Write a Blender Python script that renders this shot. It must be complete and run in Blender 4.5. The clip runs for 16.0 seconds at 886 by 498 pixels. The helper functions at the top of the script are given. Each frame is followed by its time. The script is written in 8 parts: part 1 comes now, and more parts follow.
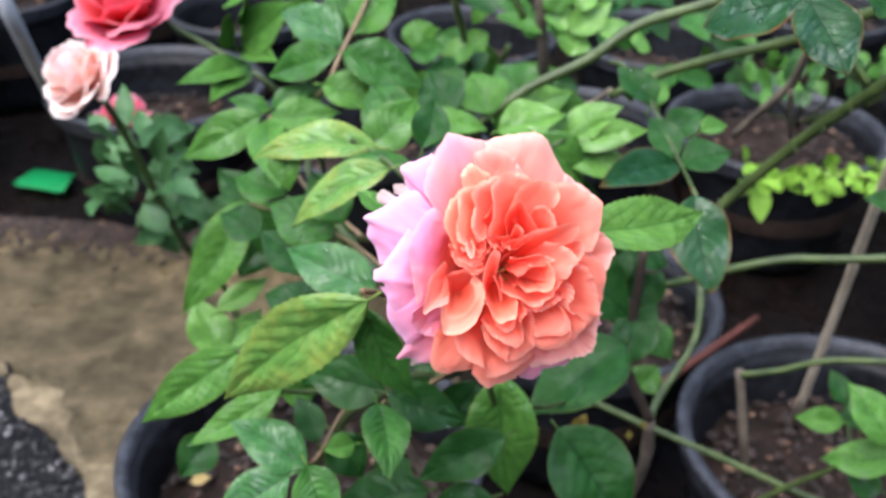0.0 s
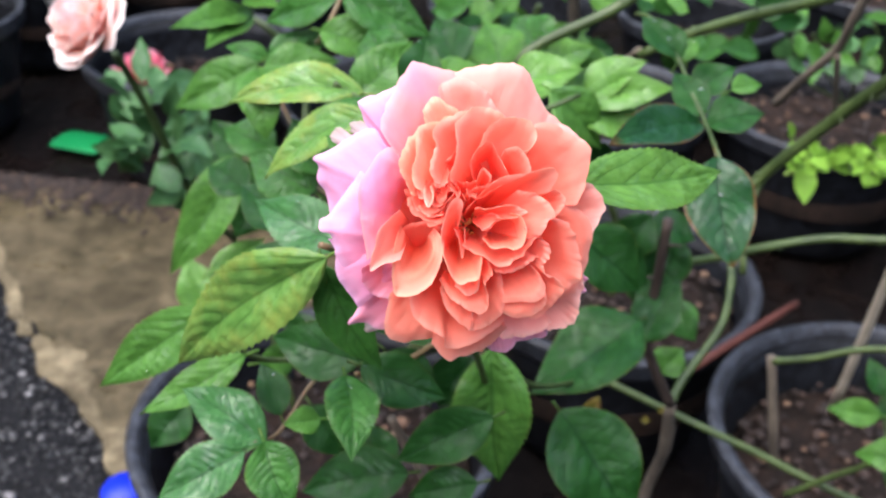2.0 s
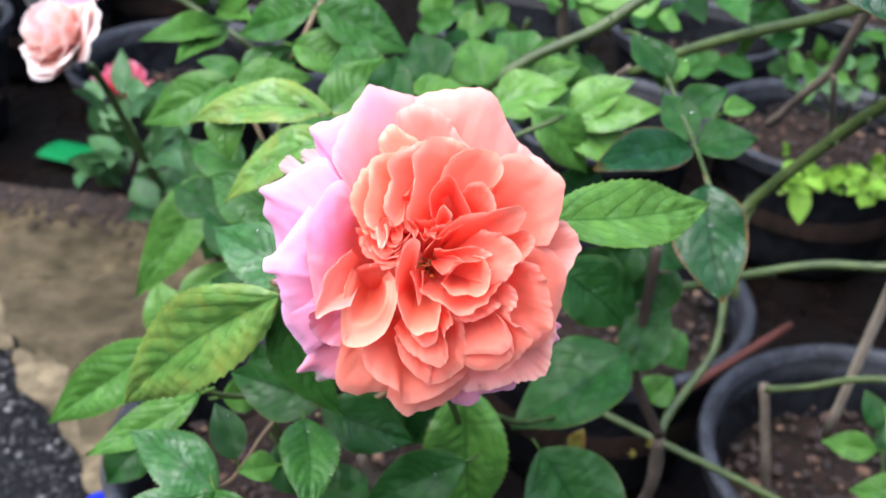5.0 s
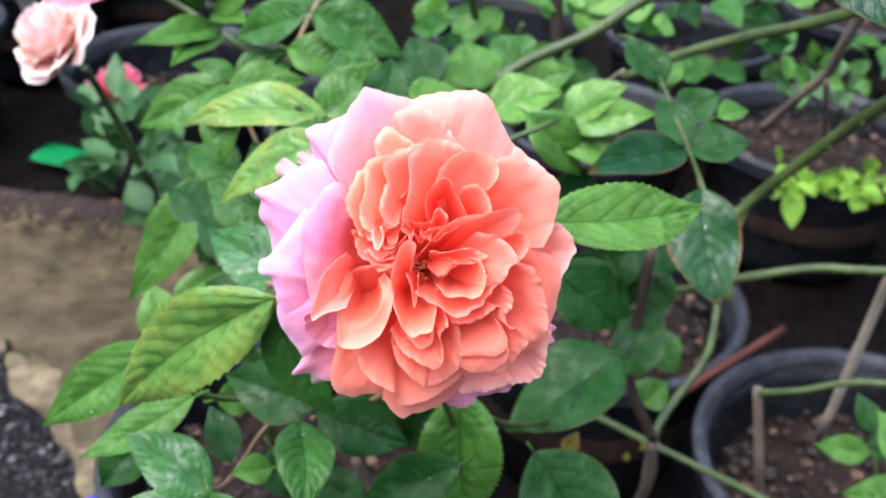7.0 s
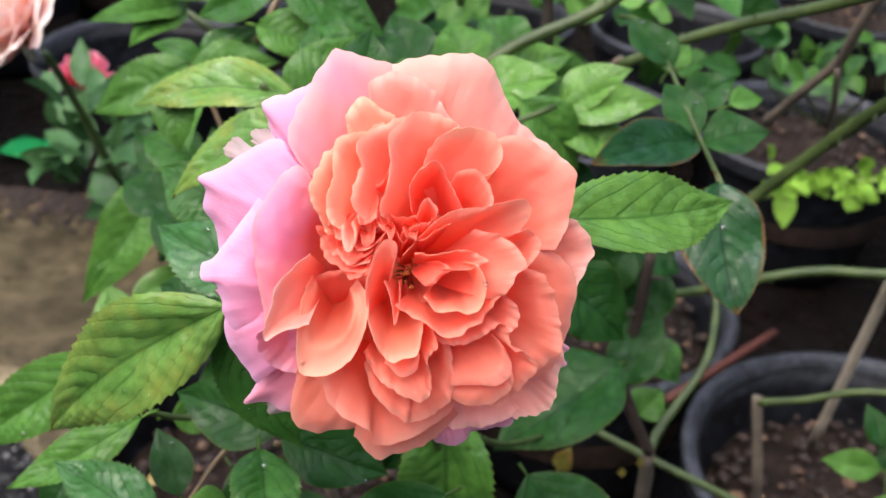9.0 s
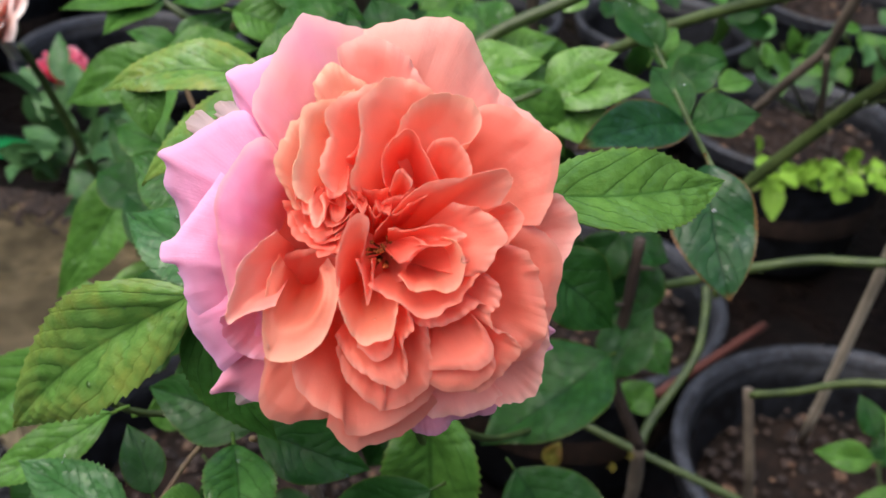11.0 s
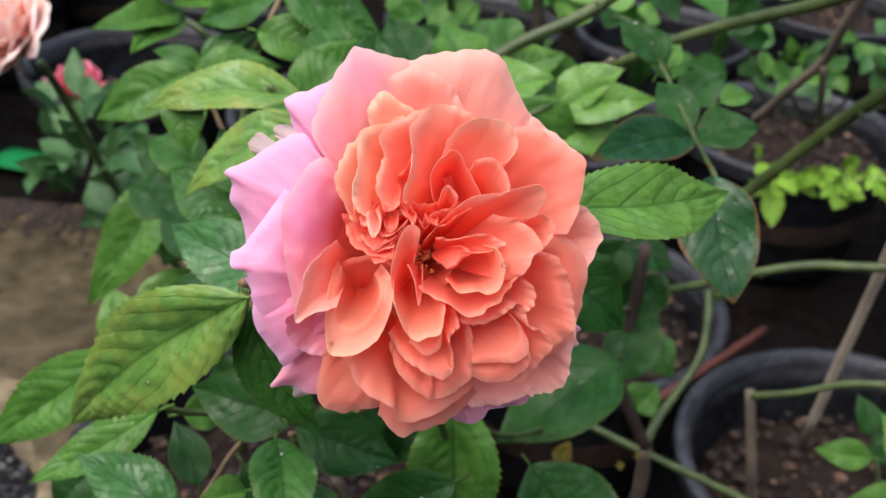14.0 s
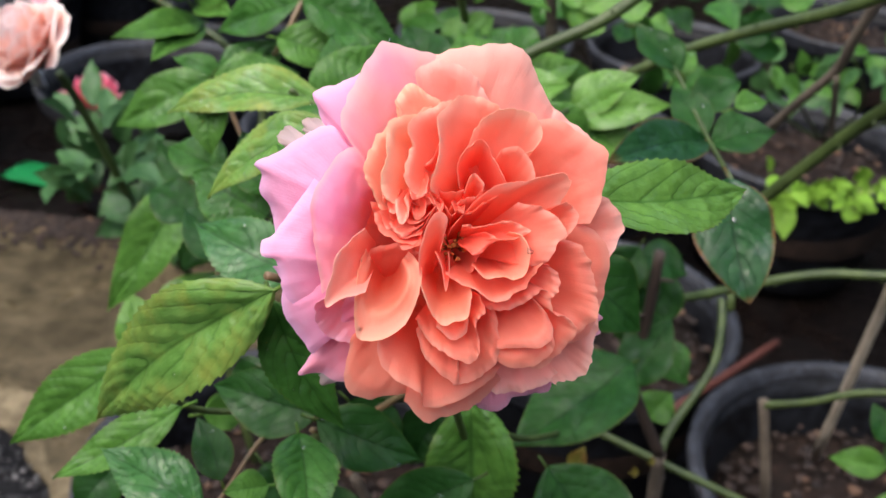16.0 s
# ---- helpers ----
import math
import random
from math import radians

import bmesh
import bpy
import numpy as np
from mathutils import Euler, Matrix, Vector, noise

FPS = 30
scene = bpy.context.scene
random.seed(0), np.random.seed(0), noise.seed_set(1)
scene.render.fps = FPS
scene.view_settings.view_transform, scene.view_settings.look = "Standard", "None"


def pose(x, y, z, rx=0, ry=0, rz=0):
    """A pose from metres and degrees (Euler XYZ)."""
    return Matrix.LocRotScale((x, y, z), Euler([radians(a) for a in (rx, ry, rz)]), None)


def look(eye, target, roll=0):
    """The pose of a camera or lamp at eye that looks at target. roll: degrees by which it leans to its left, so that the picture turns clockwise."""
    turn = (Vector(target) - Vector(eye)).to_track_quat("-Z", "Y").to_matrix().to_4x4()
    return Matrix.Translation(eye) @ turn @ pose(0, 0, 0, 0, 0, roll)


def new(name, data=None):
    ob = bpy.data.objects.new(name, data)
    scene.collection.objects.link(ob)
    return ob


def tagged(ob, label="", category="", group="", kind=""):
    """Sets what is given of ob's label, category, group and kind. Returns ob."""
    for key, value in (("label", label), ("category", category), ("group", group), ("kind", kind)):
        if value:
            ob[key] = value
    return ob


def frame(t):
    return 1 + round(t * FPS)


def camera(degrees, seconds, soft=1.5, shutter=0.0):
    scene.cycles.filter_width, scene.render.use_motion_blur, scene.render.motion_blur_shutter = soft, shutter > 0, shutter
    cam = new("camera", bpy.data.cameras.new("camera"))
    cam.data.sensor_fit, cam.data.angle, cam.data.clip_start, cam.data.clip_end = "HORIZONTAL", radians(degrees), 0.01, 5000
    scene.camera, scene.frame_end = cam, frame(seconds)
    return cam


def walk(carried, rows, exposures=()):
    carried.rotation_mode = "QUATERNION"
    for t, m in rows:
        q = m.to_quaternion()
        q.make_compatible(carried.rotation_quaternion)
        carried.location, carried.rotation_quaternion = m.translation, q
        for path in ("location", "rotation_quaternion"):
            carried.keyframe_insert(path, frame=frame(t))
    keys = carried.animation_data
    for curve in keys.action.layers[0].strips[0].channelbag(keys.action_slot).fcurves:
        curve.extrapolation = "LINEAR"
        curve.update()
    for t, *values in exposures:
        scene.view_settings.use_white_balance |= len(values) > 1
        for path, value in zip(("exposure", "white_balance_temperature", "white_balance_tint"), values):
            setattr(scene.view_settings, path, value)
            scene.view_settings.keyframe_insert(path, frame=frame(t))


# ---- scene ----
cam = camera(47.0, 16.0)
cam.data.dof.use_dof = True
cam.data.dof.focus_distance = 0.210
cam.data.dof.aperture_fstop = 26.5
walk(cam, [
    (0.0, pose(0.06826, 0.05777, 1.20421, 58.067, -1.438, 3.314)),
    (0.5, pose(0.07802, 0.07541, 1.19147, 57.460, -1.042, 4.841)),
    (1.0, pose(0.08359, 0.08658, 1.18648, 57.162, -0.919, 5.832)),
    (1.5, pose(0.08579, 0.08968, 1.18198, 56.924, -1.273, 6.355)),
    (2.0, pose(0.09059, 0.09543, 1.17343, 56.691, -1.648, 6.380)),
    (2.5, pose(0.09168, 0.10198, 1.16879, 56.472, -1.938, 6.265)),
    (3.0, pose(0.09215, 0.10672, 1.16688, 56.526, -2.044, 6.152)),
    (3.5, pose(0.09565, 0.11510, 1.16964, 56.986, -2.073, 6.090)),
    (4.0, pose(0.09707, 0.12344, 1.16679, 57.285, -2.081, 6.370)),
    (6.5, pose(0.09646, 0.12284, 1.16509, 57.427, -2.564, 6.297)),
    (7.0, pose(0.09652, 0.12225, 1.16541, 57.609, -2.508, 6.137)),
    (7.5, pose(0.09365, 0.12038, 1.16340, 57.513, -2.724, 5.976)),
    (8.0, pose(0.09580, 0.13332, 1.15249, 57.492, -3.299, 5.563)),
    (8.5, pose(0.09451, 0.14938, 1.14510, 57.609, -3.648, 5.116)),
    (9.0, pose(0.09170, 0.16405, 1.13952, 57.531, -3.394, 5.410)),
    (9.5, pose(0.09369, 0.16876, 1.13383, 57.244, -3.140, 5.478)),
    (10.0, pose(0.09377, 0.17322, 1.12643, 57.366, -3.376, 5.059)),
    (12.5, pose(0.09244, 0.16552, 1.13484, 57.593, -3.152, 4.263)),
    (13.0, pose(0.08794, 0.16050, 1.13457, 57.645, -3.043, 4.306)),
    (13.5, pose(0.08745, 0.15569, 1.13862, 57.742, -2.970, 4.303)),
    (14.0, pose(0.08639, 0.15229, 1.14129, 57.963, -3.013, 4.354)),
    (14.5, pose(0.08202, 0.15090, 1.14089, 58.112, -2.975, 4.263)),
    (15.0, pose(0.07963, 0.14744, 1.14009, 58.242, -3.004, 4.172)),
    (15.5, pose(0.08105, 0.14177, 1.13780, 58.772, -2.829, 4.371)),
    (16.0, pose(0.08378, 0.14503, 1.13871, 58.842, -2.805, 4.877)),
], exposures=[(0.0, 1.45, 6000, 10), (1.5, 1.43, 6280, 10), (2.5, 1.44, 5900, 10), (7.0, 1.50, 5900, 10), (8.0, 1.44, 6150, 10), (9.0, 1.14, 6500, 10), (10.0, 0.82, 6500, 10), (13.0, 0.86, 6500, 10), (16.0, 0.96, 6500, 10)])

scene.cycles.max_bounces, scene.cycles.diffuse_bounces = 16, 12

# ---- light: a bright overcast sky after rain ----
world = bpy.data.worlds.new("sky")
scene.world = world
world.use_nodes = True
wn, wl = world.node_tree.nodes, world.node_tree.links
sky = wn.new("ShaderNodeTexSky")
sky.sky_type, sky.sun_disc = "NISHITA", False
sky.sun_elevation, sky.sun_rotation = radians(64), radians(223)
sky.air_density, sky.dust_density, sky.ozone_density = 1.0, 4.0, 0.6
wl.new(sky.outputs[0], wn["Background"].inputs[0])
wn["Background"].inputs[1].default_value = 0.15
sun_data = bpy.data.lights.new("sun", "SUN")
sun_data.energy, sun_data.angle, sun_data.color = 1.6, radians(100), (1.0, 0.96, 0.90)
sun = new("sun", sun_data)
sun.matrix_world = look((-1.2, -0.9, 4.3), (0.0, 0.4, 0.6))


# ---- materials ----
def mat(name):
    m = bpy.data.materials.new(name)
    m.use_nodes = True
    nt = m.node_tree
    return m, nt, nt.nodes["Principled BSDF"]


def node(nt, kind, **inputs):
    n = nt.nodes.new(kind)
    for k, v in inputs.items():
        n.inputs[k.replace("_", " ")].default_value = v
    return n


def math_node(nt, op, a, b=None, c=None):
    n = nt.nodes.new("ShaderNodeMath")
    n.operation = op
    for i, v in enumerate((a, b, c)):
        if v is None:
            continue
        if isinstance(v, (int, float)):
            n.inputs[i].default_value = v
        else:
            nt.links.new(v, n.inputs[i])
    return n.outputs[0]


def ramp(nt, fac, stops):
    n = nt.nodes.new("ShaderNodeValToRGB")
    els = n.color_ramp.elements
    while len(els) < len(stops):
        els.new(0.5)
    for el, (p, c) in zip(els, stops):
        el.position, el.color = p, (*c, 1)
    nt.links.new(fac, n.inputs[0])
    return n.outputs[0]


def mix(nt, fac, a, b, mode="MIX"):
    n = nt.nodes.new("ShaderNodeMix")
    n.data_type, n.blend_type = "RGBA", mode
    for i, v in ((0, fac), (6, a), (7, b)):
        if isinstance(v, (int, float)):
            n.inputs[i].default_value = v
        elif isinstance(v, tuple):
            n.inputs[i].default_value = (*v, 1)
        else:
            nt.links.new(v, n.inputs[i])
    return n.outputs[2]


def noise_tex(nt, scale, detail=4, rough=0.55, coord=None, stretch=None):
    n = node(nt, "ShaderNodeTexNoise", Scale=scale, Detail=detail, Roughness=rough)
    src = coord
    if src is None:
        src = nt.nodes.new("ShaderNodeTexCoord").outputs["Object"]
    if stretch:
        mp = nt.nodes.new("ShaderNodeMapping")
        mp.inputs["Scale"].default_value = stretch
        nt.links.new(src, mp.inputs[0])
        src = mp.outputs[0]
    nt.links.new(src, n.inputs["Vector"])
    return n.outputs["Fac"]


def bump(nt, bsdf, height, strength, dist, chain=None):
    n = node(nt, "ShaderNodeBump", Strength=strength, Distance=dist)
    nt.links.new(height, n.inputs["Height"])
    if chain:
        nt.links.new(chain, n.inputs["Normal"])
    nt.links.new(n.outputs[0], bsdf.inputs["Normal"])
    return n.outputs[0]


def thin(nt, bsdf, colour, share):
    """Lets part of the light through a thin blade or petal."""
    tr = nt.nodes.new("ShaderNodeBsdfTranslucent")
    nt.links.new(colour, tr.inputs["Color"])
    ms = nt.nodes.new("ShaderNodeMixShader")
    ms.inputs[0].default_value = share
    nt.links.new(bsdf.outputs[0], ms.inputs[1])
    nt.links.new(tr.outputs[0], ms.inputs[2])
    nt.links.new(ms.outputs[0], nt.nodes["Material Output"].inputs["Surface"])


ROSE = pose(0.0755, 0.3268, 1.0297, 57.37, -3.38, 5.06)


def petal_material(name, base, middle, rim, edge, share=0.60, stops=(0.05, 0.36, 0.68, 0.90), blush=None):
    """Colours from the claw of the petal to its rim, with fine veins that run along it; blush: the pink that the weathered
    side of the bloom has taken on."""
    m, nt, b = mat(name)
    uv = nt.nodes.new("ShaderNodeUVMap").outputs[0]
    sep = nt.nodes.new("ShaderNodeSeparateXYZ")
    nt.links.new(uv, sep.inputs[0])
    blotch = noise_tex(nt, 70, 4)
    along = math_node(nt, "ADD", sep.outputs[0], math_node(nt, "MULTIPLY", math_node(nt, "SUBTRACT", blotch, 0.5), 0.30))
    col = ramp(nt, along, [(stops[0], base), (stops[1], middle), (stops[2], rim), (stops[3], tuple(0.6 * a + 0.4 * c for a, c in zip(rim, edge))), (1.0, edge)])
    vein = noise_tex(nt, 1.0, 3, 0.6, uv, (3.0, 55.0, 1.0))
    col = mix(nt, math_node(nt, "MULTIPLY", math_node(nt, "SUBTRACT", vein, 0.35), 0.15), col, tuple(c * 0.78 for c in middle))
    rnd = nt.nodes.new("ShaderNodeObjectInfo").outputs["Random"]
    col = mix(nt, math_node(nt, "MULTIPLY", rnd, 0.22), col, edge)
    margin = ramp(nt, sep.outputs[0], [(0.88, (0, 0, 0)), (0.995, (0.62, 0.62, 0.62))])
    tint = noise_tex(nt, 45, 3, 0.5)
    col = mix(nt, ramp(nt, tint, [(0.42, (0, 0, 0)), (0.68, (0.5, 0.5, 0.5))]), col, (edge[0], edge[1], min(0.9, edge[2] * 1.06)))
    if blush:
        where = nt.nodes.new("ShaderNodeVectorMath")
        where.operation = "DOT_PRODUCT"
        nt.links.new(nt.nodes.new("ShaderNodeTexCoord").outputs["Object"], where.inputs[0])
        aside = ROSE.to_3x3() @ Vector((-0.99, 0.12, 0.0))
        where.inputs[1].default_value = aside
        reach = math_node(nt, "SUBTRACT", where.outputs["Value"], float(aside.dot(ROSE.translation)))
        reach = math_node(nt, "ADD", math_node(nt, "MULTIPLY", reach, 1 / 0.034), math_node(nt, "MULTIPLY", math_node(nt, "SUBTRACT", tint, 0.5), 1.1))
        col = mix(nt, ramp(nt, reach, [(0.46, (0, 0, 0)), (0.90, (1, 1, 1))]), col, blush)
    col = mix(nt, margin, col, tuple(min(0.97, c * 1.25) for c in edge))
    nt.links.new(col, b.inputs["Base Color"])
    nt.links.new(ramp(nt, blotch, [(0.35, (0.55, 0.55, 0.55)), (0.65, (0.36, 0.36, 0.36))]), b.inputs["Roughness"])
    b.inputs["Specular IOR Level"].default_value = 0.35
    b1 = bump(nt, b, vein, 0.20, 0.0006)
    b2 = bump(nt, b, noise_tex(nt, 170, 5, 0.65), 0.30, 0.0012, b1)
    bump(nt, b, noise_tex(nt, 330, 3, 0.5), 0.22, 0.0010, b2)
    thin(nt, b, mix(nt, 0.12, col, col, "MULTIPLY"), share)
    return m


PEACH = petal_material("petal_peach", (0.97, 0.17, 0.085), (0.97, 0.26, 0.155), (0.97, 0.34, 0.235), (0.98, 0.46, 0.36))
GOLD = petal_material("petal_golden_peach", (0.97, 0.46, 0.15), (0.97, 0.43, 0.24), (0.98, 0.53, 0.37), (0.98, 0.64, 0.48), stops=(0.05, 0.25, 0.5, 0.8))
DEEP = petal_material("petal_deep_coral", (0.95, 0.13, 0.075), (0.96, 0.20, 0.13), (0.96, 0.28, 0.19), (0.97, 0.38, 0.29))
PALE = petal_material("petal_pale_peach", (0.97, 0.30, 0.19), (0.97, 0.36, 0.255), (0.97, 0.44, 0.345), (0.98, 0.54, 0.47), share=0.50)
BLUSH = petal_material("petal_blush", (0.97, 0.30, 0.19), (0.97, 0.38, 0.29), (0.97, 0.47, 0.42), (0.97, 0.57, 0.56), blush=(0.93, 0.44, 0.64))
PINK = petal_material("petal_pink", (0.92, 0.35, 0.45), (0.90, 0.33, 0.54), (0.91, 0.40, 0.62), (0.93, 0.53, 0.73), share=0.45)
ROSY = petal_material("petal_rosy_pink", (0.94, 0.30, 0.34), (0.94, 0.32, 0.40), (0.93, 0.36, 0.49), (0.95, 0.47, 0.60), share=0.38)
FOLD = petal_material("petal_soft_coral", (0.98, 0.21, 0.11), (0.98, 0.34, 0.22), (0.98, 0.43, 0.31), (0.98, 0.55, 0.43), stops=(0.05, 0.28, 0.55, 0.82))
WITHER = petal_material("petal_withered", (0.70, 0.45, 0.42), (0.78, 0.60, 0.60), (0.82, 0.68, 0.70), (0.60, 0.48, 0.45))
CRIMSON = petal_material("petal_coral_red", (0.88, 0.03, 0.03), (0.88, 0.05, 0.05), (0.89, 0.13, 0.16), (0.90, 0.34, 0.42))
HOT_PINK = petal_material("petal_hot_pink", (0.88, 0.14, 0.26), (0.88, 0.15, 0.30), (0.89, 0.25, 0.40), (0.92, 0.48, 0.58))
CREAM = petal_material("petal_cream_peach", (0.98, 0.55, 0.38), (0.98, 0.66, 0.52), (0.98, 0.76, 0.67), (0.98, 0.85, 0.82), share=0.45)
# The deep-to-pale ramp also paints in the shading of the cup's hollow.
CUP = petal_material("petal_cup", (0.96, 0.15, 0.07), (0.96, 0.27, 0.15), (0.98, 0.44, 0.29), (0.98, 0.57, 0.43), stops=(0.05, 0.40, 0.66, 0.88))


def leaf_material(name, dark, light, vein_colour, blotch=None, amount=0.0, wet=0.5, edge=None, veins=0.42):
    """A rose leaf: midrib, slanting side veins with quilted fields between, and a wet film in patches."""
    m, nt, b = mat(name)
    uv = nt.nodes.new("ShaderNodeUVMap").outputs[0]
    sep = nt.nodes.new("ShaderNodeSeparateXYZ")
    nt.links.new(uv, sep.inputs[0])
    u, v = sep.outputs[0], sep.outputs[1]
    side = math_node(nt, "ABSOLUTE", math_node(nt, "SUBTRACT", math_node(nt, "MULTIPLY", v, 2.0), 1.0))
    phase = math_node(nt, "SUBTRACT", math_node(nt, "MULTIPLY", u, 7.5), math_node(nt, "MULTIPLY", math_node(nt, "POWER", side, 1.4), 2.4))
    saw = math_node(nt, "ABSOLUTE", math_node(nt, "SUBTRACT", math_node(nt, "FRACT", phase), 0.5))
    lateral = math_node(nt, "SMOOTH_MIN", math_node(nt, "MULTIPLY", math_node(nt, "SUBTRACT", 0.5, saw), 11.0), 1.0, 0.4)
    midrib = math_node(nt, "SMOOTH_MIN", math_node(nt, "MULTIPLY", side, 16.0), 1.0, 0.2)
    field = math_node(nt, "MULTIPLY", lateral, midrib)
    fine = noise_tex(nt, 900, 3)
    broad = noise_tex(nt, 55, 4)
    col = mix(nt, broad, dark, light)
    net = nt.nodes.new("ShaderNodeTexVoronoi")
    net.feature = "DISTANCE_TO_EDGE"
    net.inputs["Scale"].default_value = 1.0
    mp = nt.nodes.new("ShaderNodeMapping")
    mp.inputs["Scale"].default_value = (42, 24, 1)
    nt.links.new(uv, mp.inputs[0])
    nt.links.new(mp.outputs[0], net.inputs["Vector"])
    mesh = math_node(nt, "SMOOTH_MIN", math_node(nt, "MULTIPLY", net.outputs["Distance"], 5.0), 1.0, 0.3)
    col = mix(nt, math_node(nt, "MULTIPLY", math_node(nt, "SUBTRACT", 1.0, mesh), 0.12), col, vein_colour)
    col = mix(nt, math_node(nt, "MULTIPLY", math_node(nt, "SUBTRACT", 1.0, lateral), veins), col, vein_colour)
    col = mix(nt, math_node(nt, "MULTIPLY", math_node(nt, "SUBTRACT", 1.0, midrib), 0.75), col, vein_colour)
    if blotch:
        outer = math_node(nt, "MULTIPLY", math_node(nt, "MAXIMUM", side, math_node(nt, "MULTIPLY", u, u)), 0.22)
        bl = ramp(nt, math_node(nt, "ADD", noise_tex(nt, 85, 5, 0.65), outer), [(0.54, (0, 0, 0)), (0.80, (1, 1, 1))])
        col = mix(nt, math_node(nt, "MULTIPLY", bl, amount), col, blotch)
    if edge:
        rimmed = math_node(nt, "MAXIMUM", side, math_node(nt, "MULTIPLY", u, 0.97))
        rimmed = math_node(nt, "ADD", rimmed, math_node(nt, "MULTIPLY", math_node(nt, "SUBTRACT", broad, 0.5), 0.25))
        col = mix(nt, ramp(nt, rimmed, [(0.90, (0, 0, 0)), (0.97, (1, 1, 1))]), col, edge)
    else:
        rimmed = math_node(nt, "ADD", side, math_node(nt, "MULTIPLY", math_node(nt, "SUBTRACT", broad, 0.5), 0.12))
        col = mix(nt, ramp(nt, rimmed, [(0.93, (0, 0, 0)), (1.02, (0.55, 0.55, 0.55))]), col, tuple(0.6 * c + d for c, d in zip(light, (0.075, 0.045, 0.008))))
    pale = ramp(nt, noise_tex(nt, 140, 4, 0.6), [(0.42, (0, 0, 0)), (0.66, (0.6, 0.6, 0.6))])
    col = mix(nt, math_node(nt, "MULTIPLY", pale, field), col, tuple(min(0.9, 1.3 * c + 0.006) for c in light))
    rnd = nt.nodes.new("ShaderNodeObjectInfo").outputs["Random"]
    col = mix(nt, math_node(nt, "MULTIPLY", rnd, 0.35), col, dark)
    nt.links.new(col, b.inputs["Base Color"])
    film = ramp(nt, noise_tex(nt, 75, 4, 0.6), [(0.40, (0.46, 0.46, 0.46)), (0.62, (0.26, 0.26, 0.26))])
    rough = mix(nt, wet, (0.46, 0.46, 0.46), film)
    nt.links.new(rough, b.inputs["Roughness"])
    nt.links.new(ramp(nt, noise_tex(nt, 60, 4, 0.6), [(0.42, (0.08, 0.08, 0.08)), (0.66, (0.16 + 0.20 * wet,) * 3)]), b.inputs["Specular IOR Level"])
    coat = ramp(nt, noise_tex(nt, 130, 5, 0.65), [(0.46, (0, 0, 0)), (0.68, (1, 1, 1))])
    nt.links.new(math_node(nt, "MULTIPLY", math_node(nt, "MULTIPLY", coat, field), 0.12 + wet * 0.80), b.inputs["Coat Weight"])
    ripple = node(nt, "ShaderNodeBump", Strength=0.65, Distance=0.0025)
    nt.links.new(noise_tex(nt, 210, 3, 0.5), ripple.inputs["Height"])
    nt.links.new(ripple.outputs[0], b.inputs["Coat Normal"])
    b.inputs["Coat Roughness"].default_value = 0.12
    b.inputs["Coat IOR"].default_value = 1.65
    b0 = bump(nt, b, mesh, 0.16, 0.0005)
    b1 = bump(nt, b, field, 0.35, 0.0006, b0)
    b2 = bump(nt, b, broad, 0.3, 0.003, b1)
    bump(nt, b, fine, 0.12, 0.0004, b2)
    thin(nt, b, mix(nt, 0.5, col, (0.25, 0.42, 0.04)), 0.18)
    return m


LEAF = leaf_material("leaf_green", (0.018, 0.078, 0.012), (0.050, 0.152, 0.026), (0.009, 0.033, 0.006))
LEAF_MID = leaf_material("leaf_fresh_green", (0.039, 0.126, 0.018), (0.086, 0.208, 0.035), (0.018, 0.062, 0.012))
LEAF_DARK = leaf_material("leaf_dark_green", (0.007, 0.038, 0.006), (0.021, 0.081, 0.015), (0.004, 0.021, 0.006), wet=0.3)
LEAF_PALE = leaf_material("leaf_grey_green", (0.023, 0.098, 0.024), (0.060, 0.168, 0.047), (0.012, 0.045, 0.014), wet=0.8)
LEAF_LIGHT = leaf_material("leaf_light_green", (0.074, 0.193, 0.029), (0.137, 0.288, 0.054), (0.045, 0.135, 0.023), wet=0.9)
LEAF_MOTTLED = leaf_material("leaf_mottled", (0.067, 0.178, 0.029), (0.152, 0.295, 0.068), (0.016, 0.041, 0.010), (0.299, 0.321, 0.068), 0.8, wet=1.0)
LEAF_BURNT = leaf_material("leaf_blue_green_burnt", (0.007, 0.042, 0.011), (0.018, 0.075, 0.020), (0.004, 0.020, 0.006), edge=(0.125, 0.050, 0.017), wet=1.0)
LEAF_BLUE = leaf_material("leaf_blue_green", (0.032, 0.102, 0.032), (0.085, 0.189, 0.065), (0.023, 0.069, 0.024), wet=0.7)
LEAF_YELLOW = leaf_material("leaf_yellowed", (0.08, 0.075, 0.012), (0.17, 0.17, 0.03), (0.07, 0.05, 0.012), (0.15, 0.04, 0.015), 0.8, wet=0.3)
FALLEN = leaf_material("leaf_dry_yellow", (0.30, 0.22, 0.08), (0.50, 0.40, 0.18), (0.25, 0.17, 0.06), wet=0.2)
LEAF_LIME = leaf_material("leaf_lime", (0.139, 0.301, 0.028), (0.247, 0.427, 0.058), (0.128, 0.271, 0.035), wet=0.2)


def stem_material(name, a, c, rough, scale=260):
    m, nt, b = mat(name)
    f = noise_tex(nt, scale, 5, 0.6, stretch=(1, 1, 0.35))
    g = noise_tex(nt, scale * 0.2, 3)
    col = mix(nt, f, a, c)
    col = mix(nt, ramp(nt, g, [(0.42, (0, 0, 0)), (0.62, (0.6, 0.6, 0.6))]), col, tuple(x * 0.6 for x in a))
    nt.links.new(col, b.inputs["Base Color"])
    b.inputs["Roughness"].default_value = rough
    bump(nt, b, f, 0.5, 0.001)
    return m


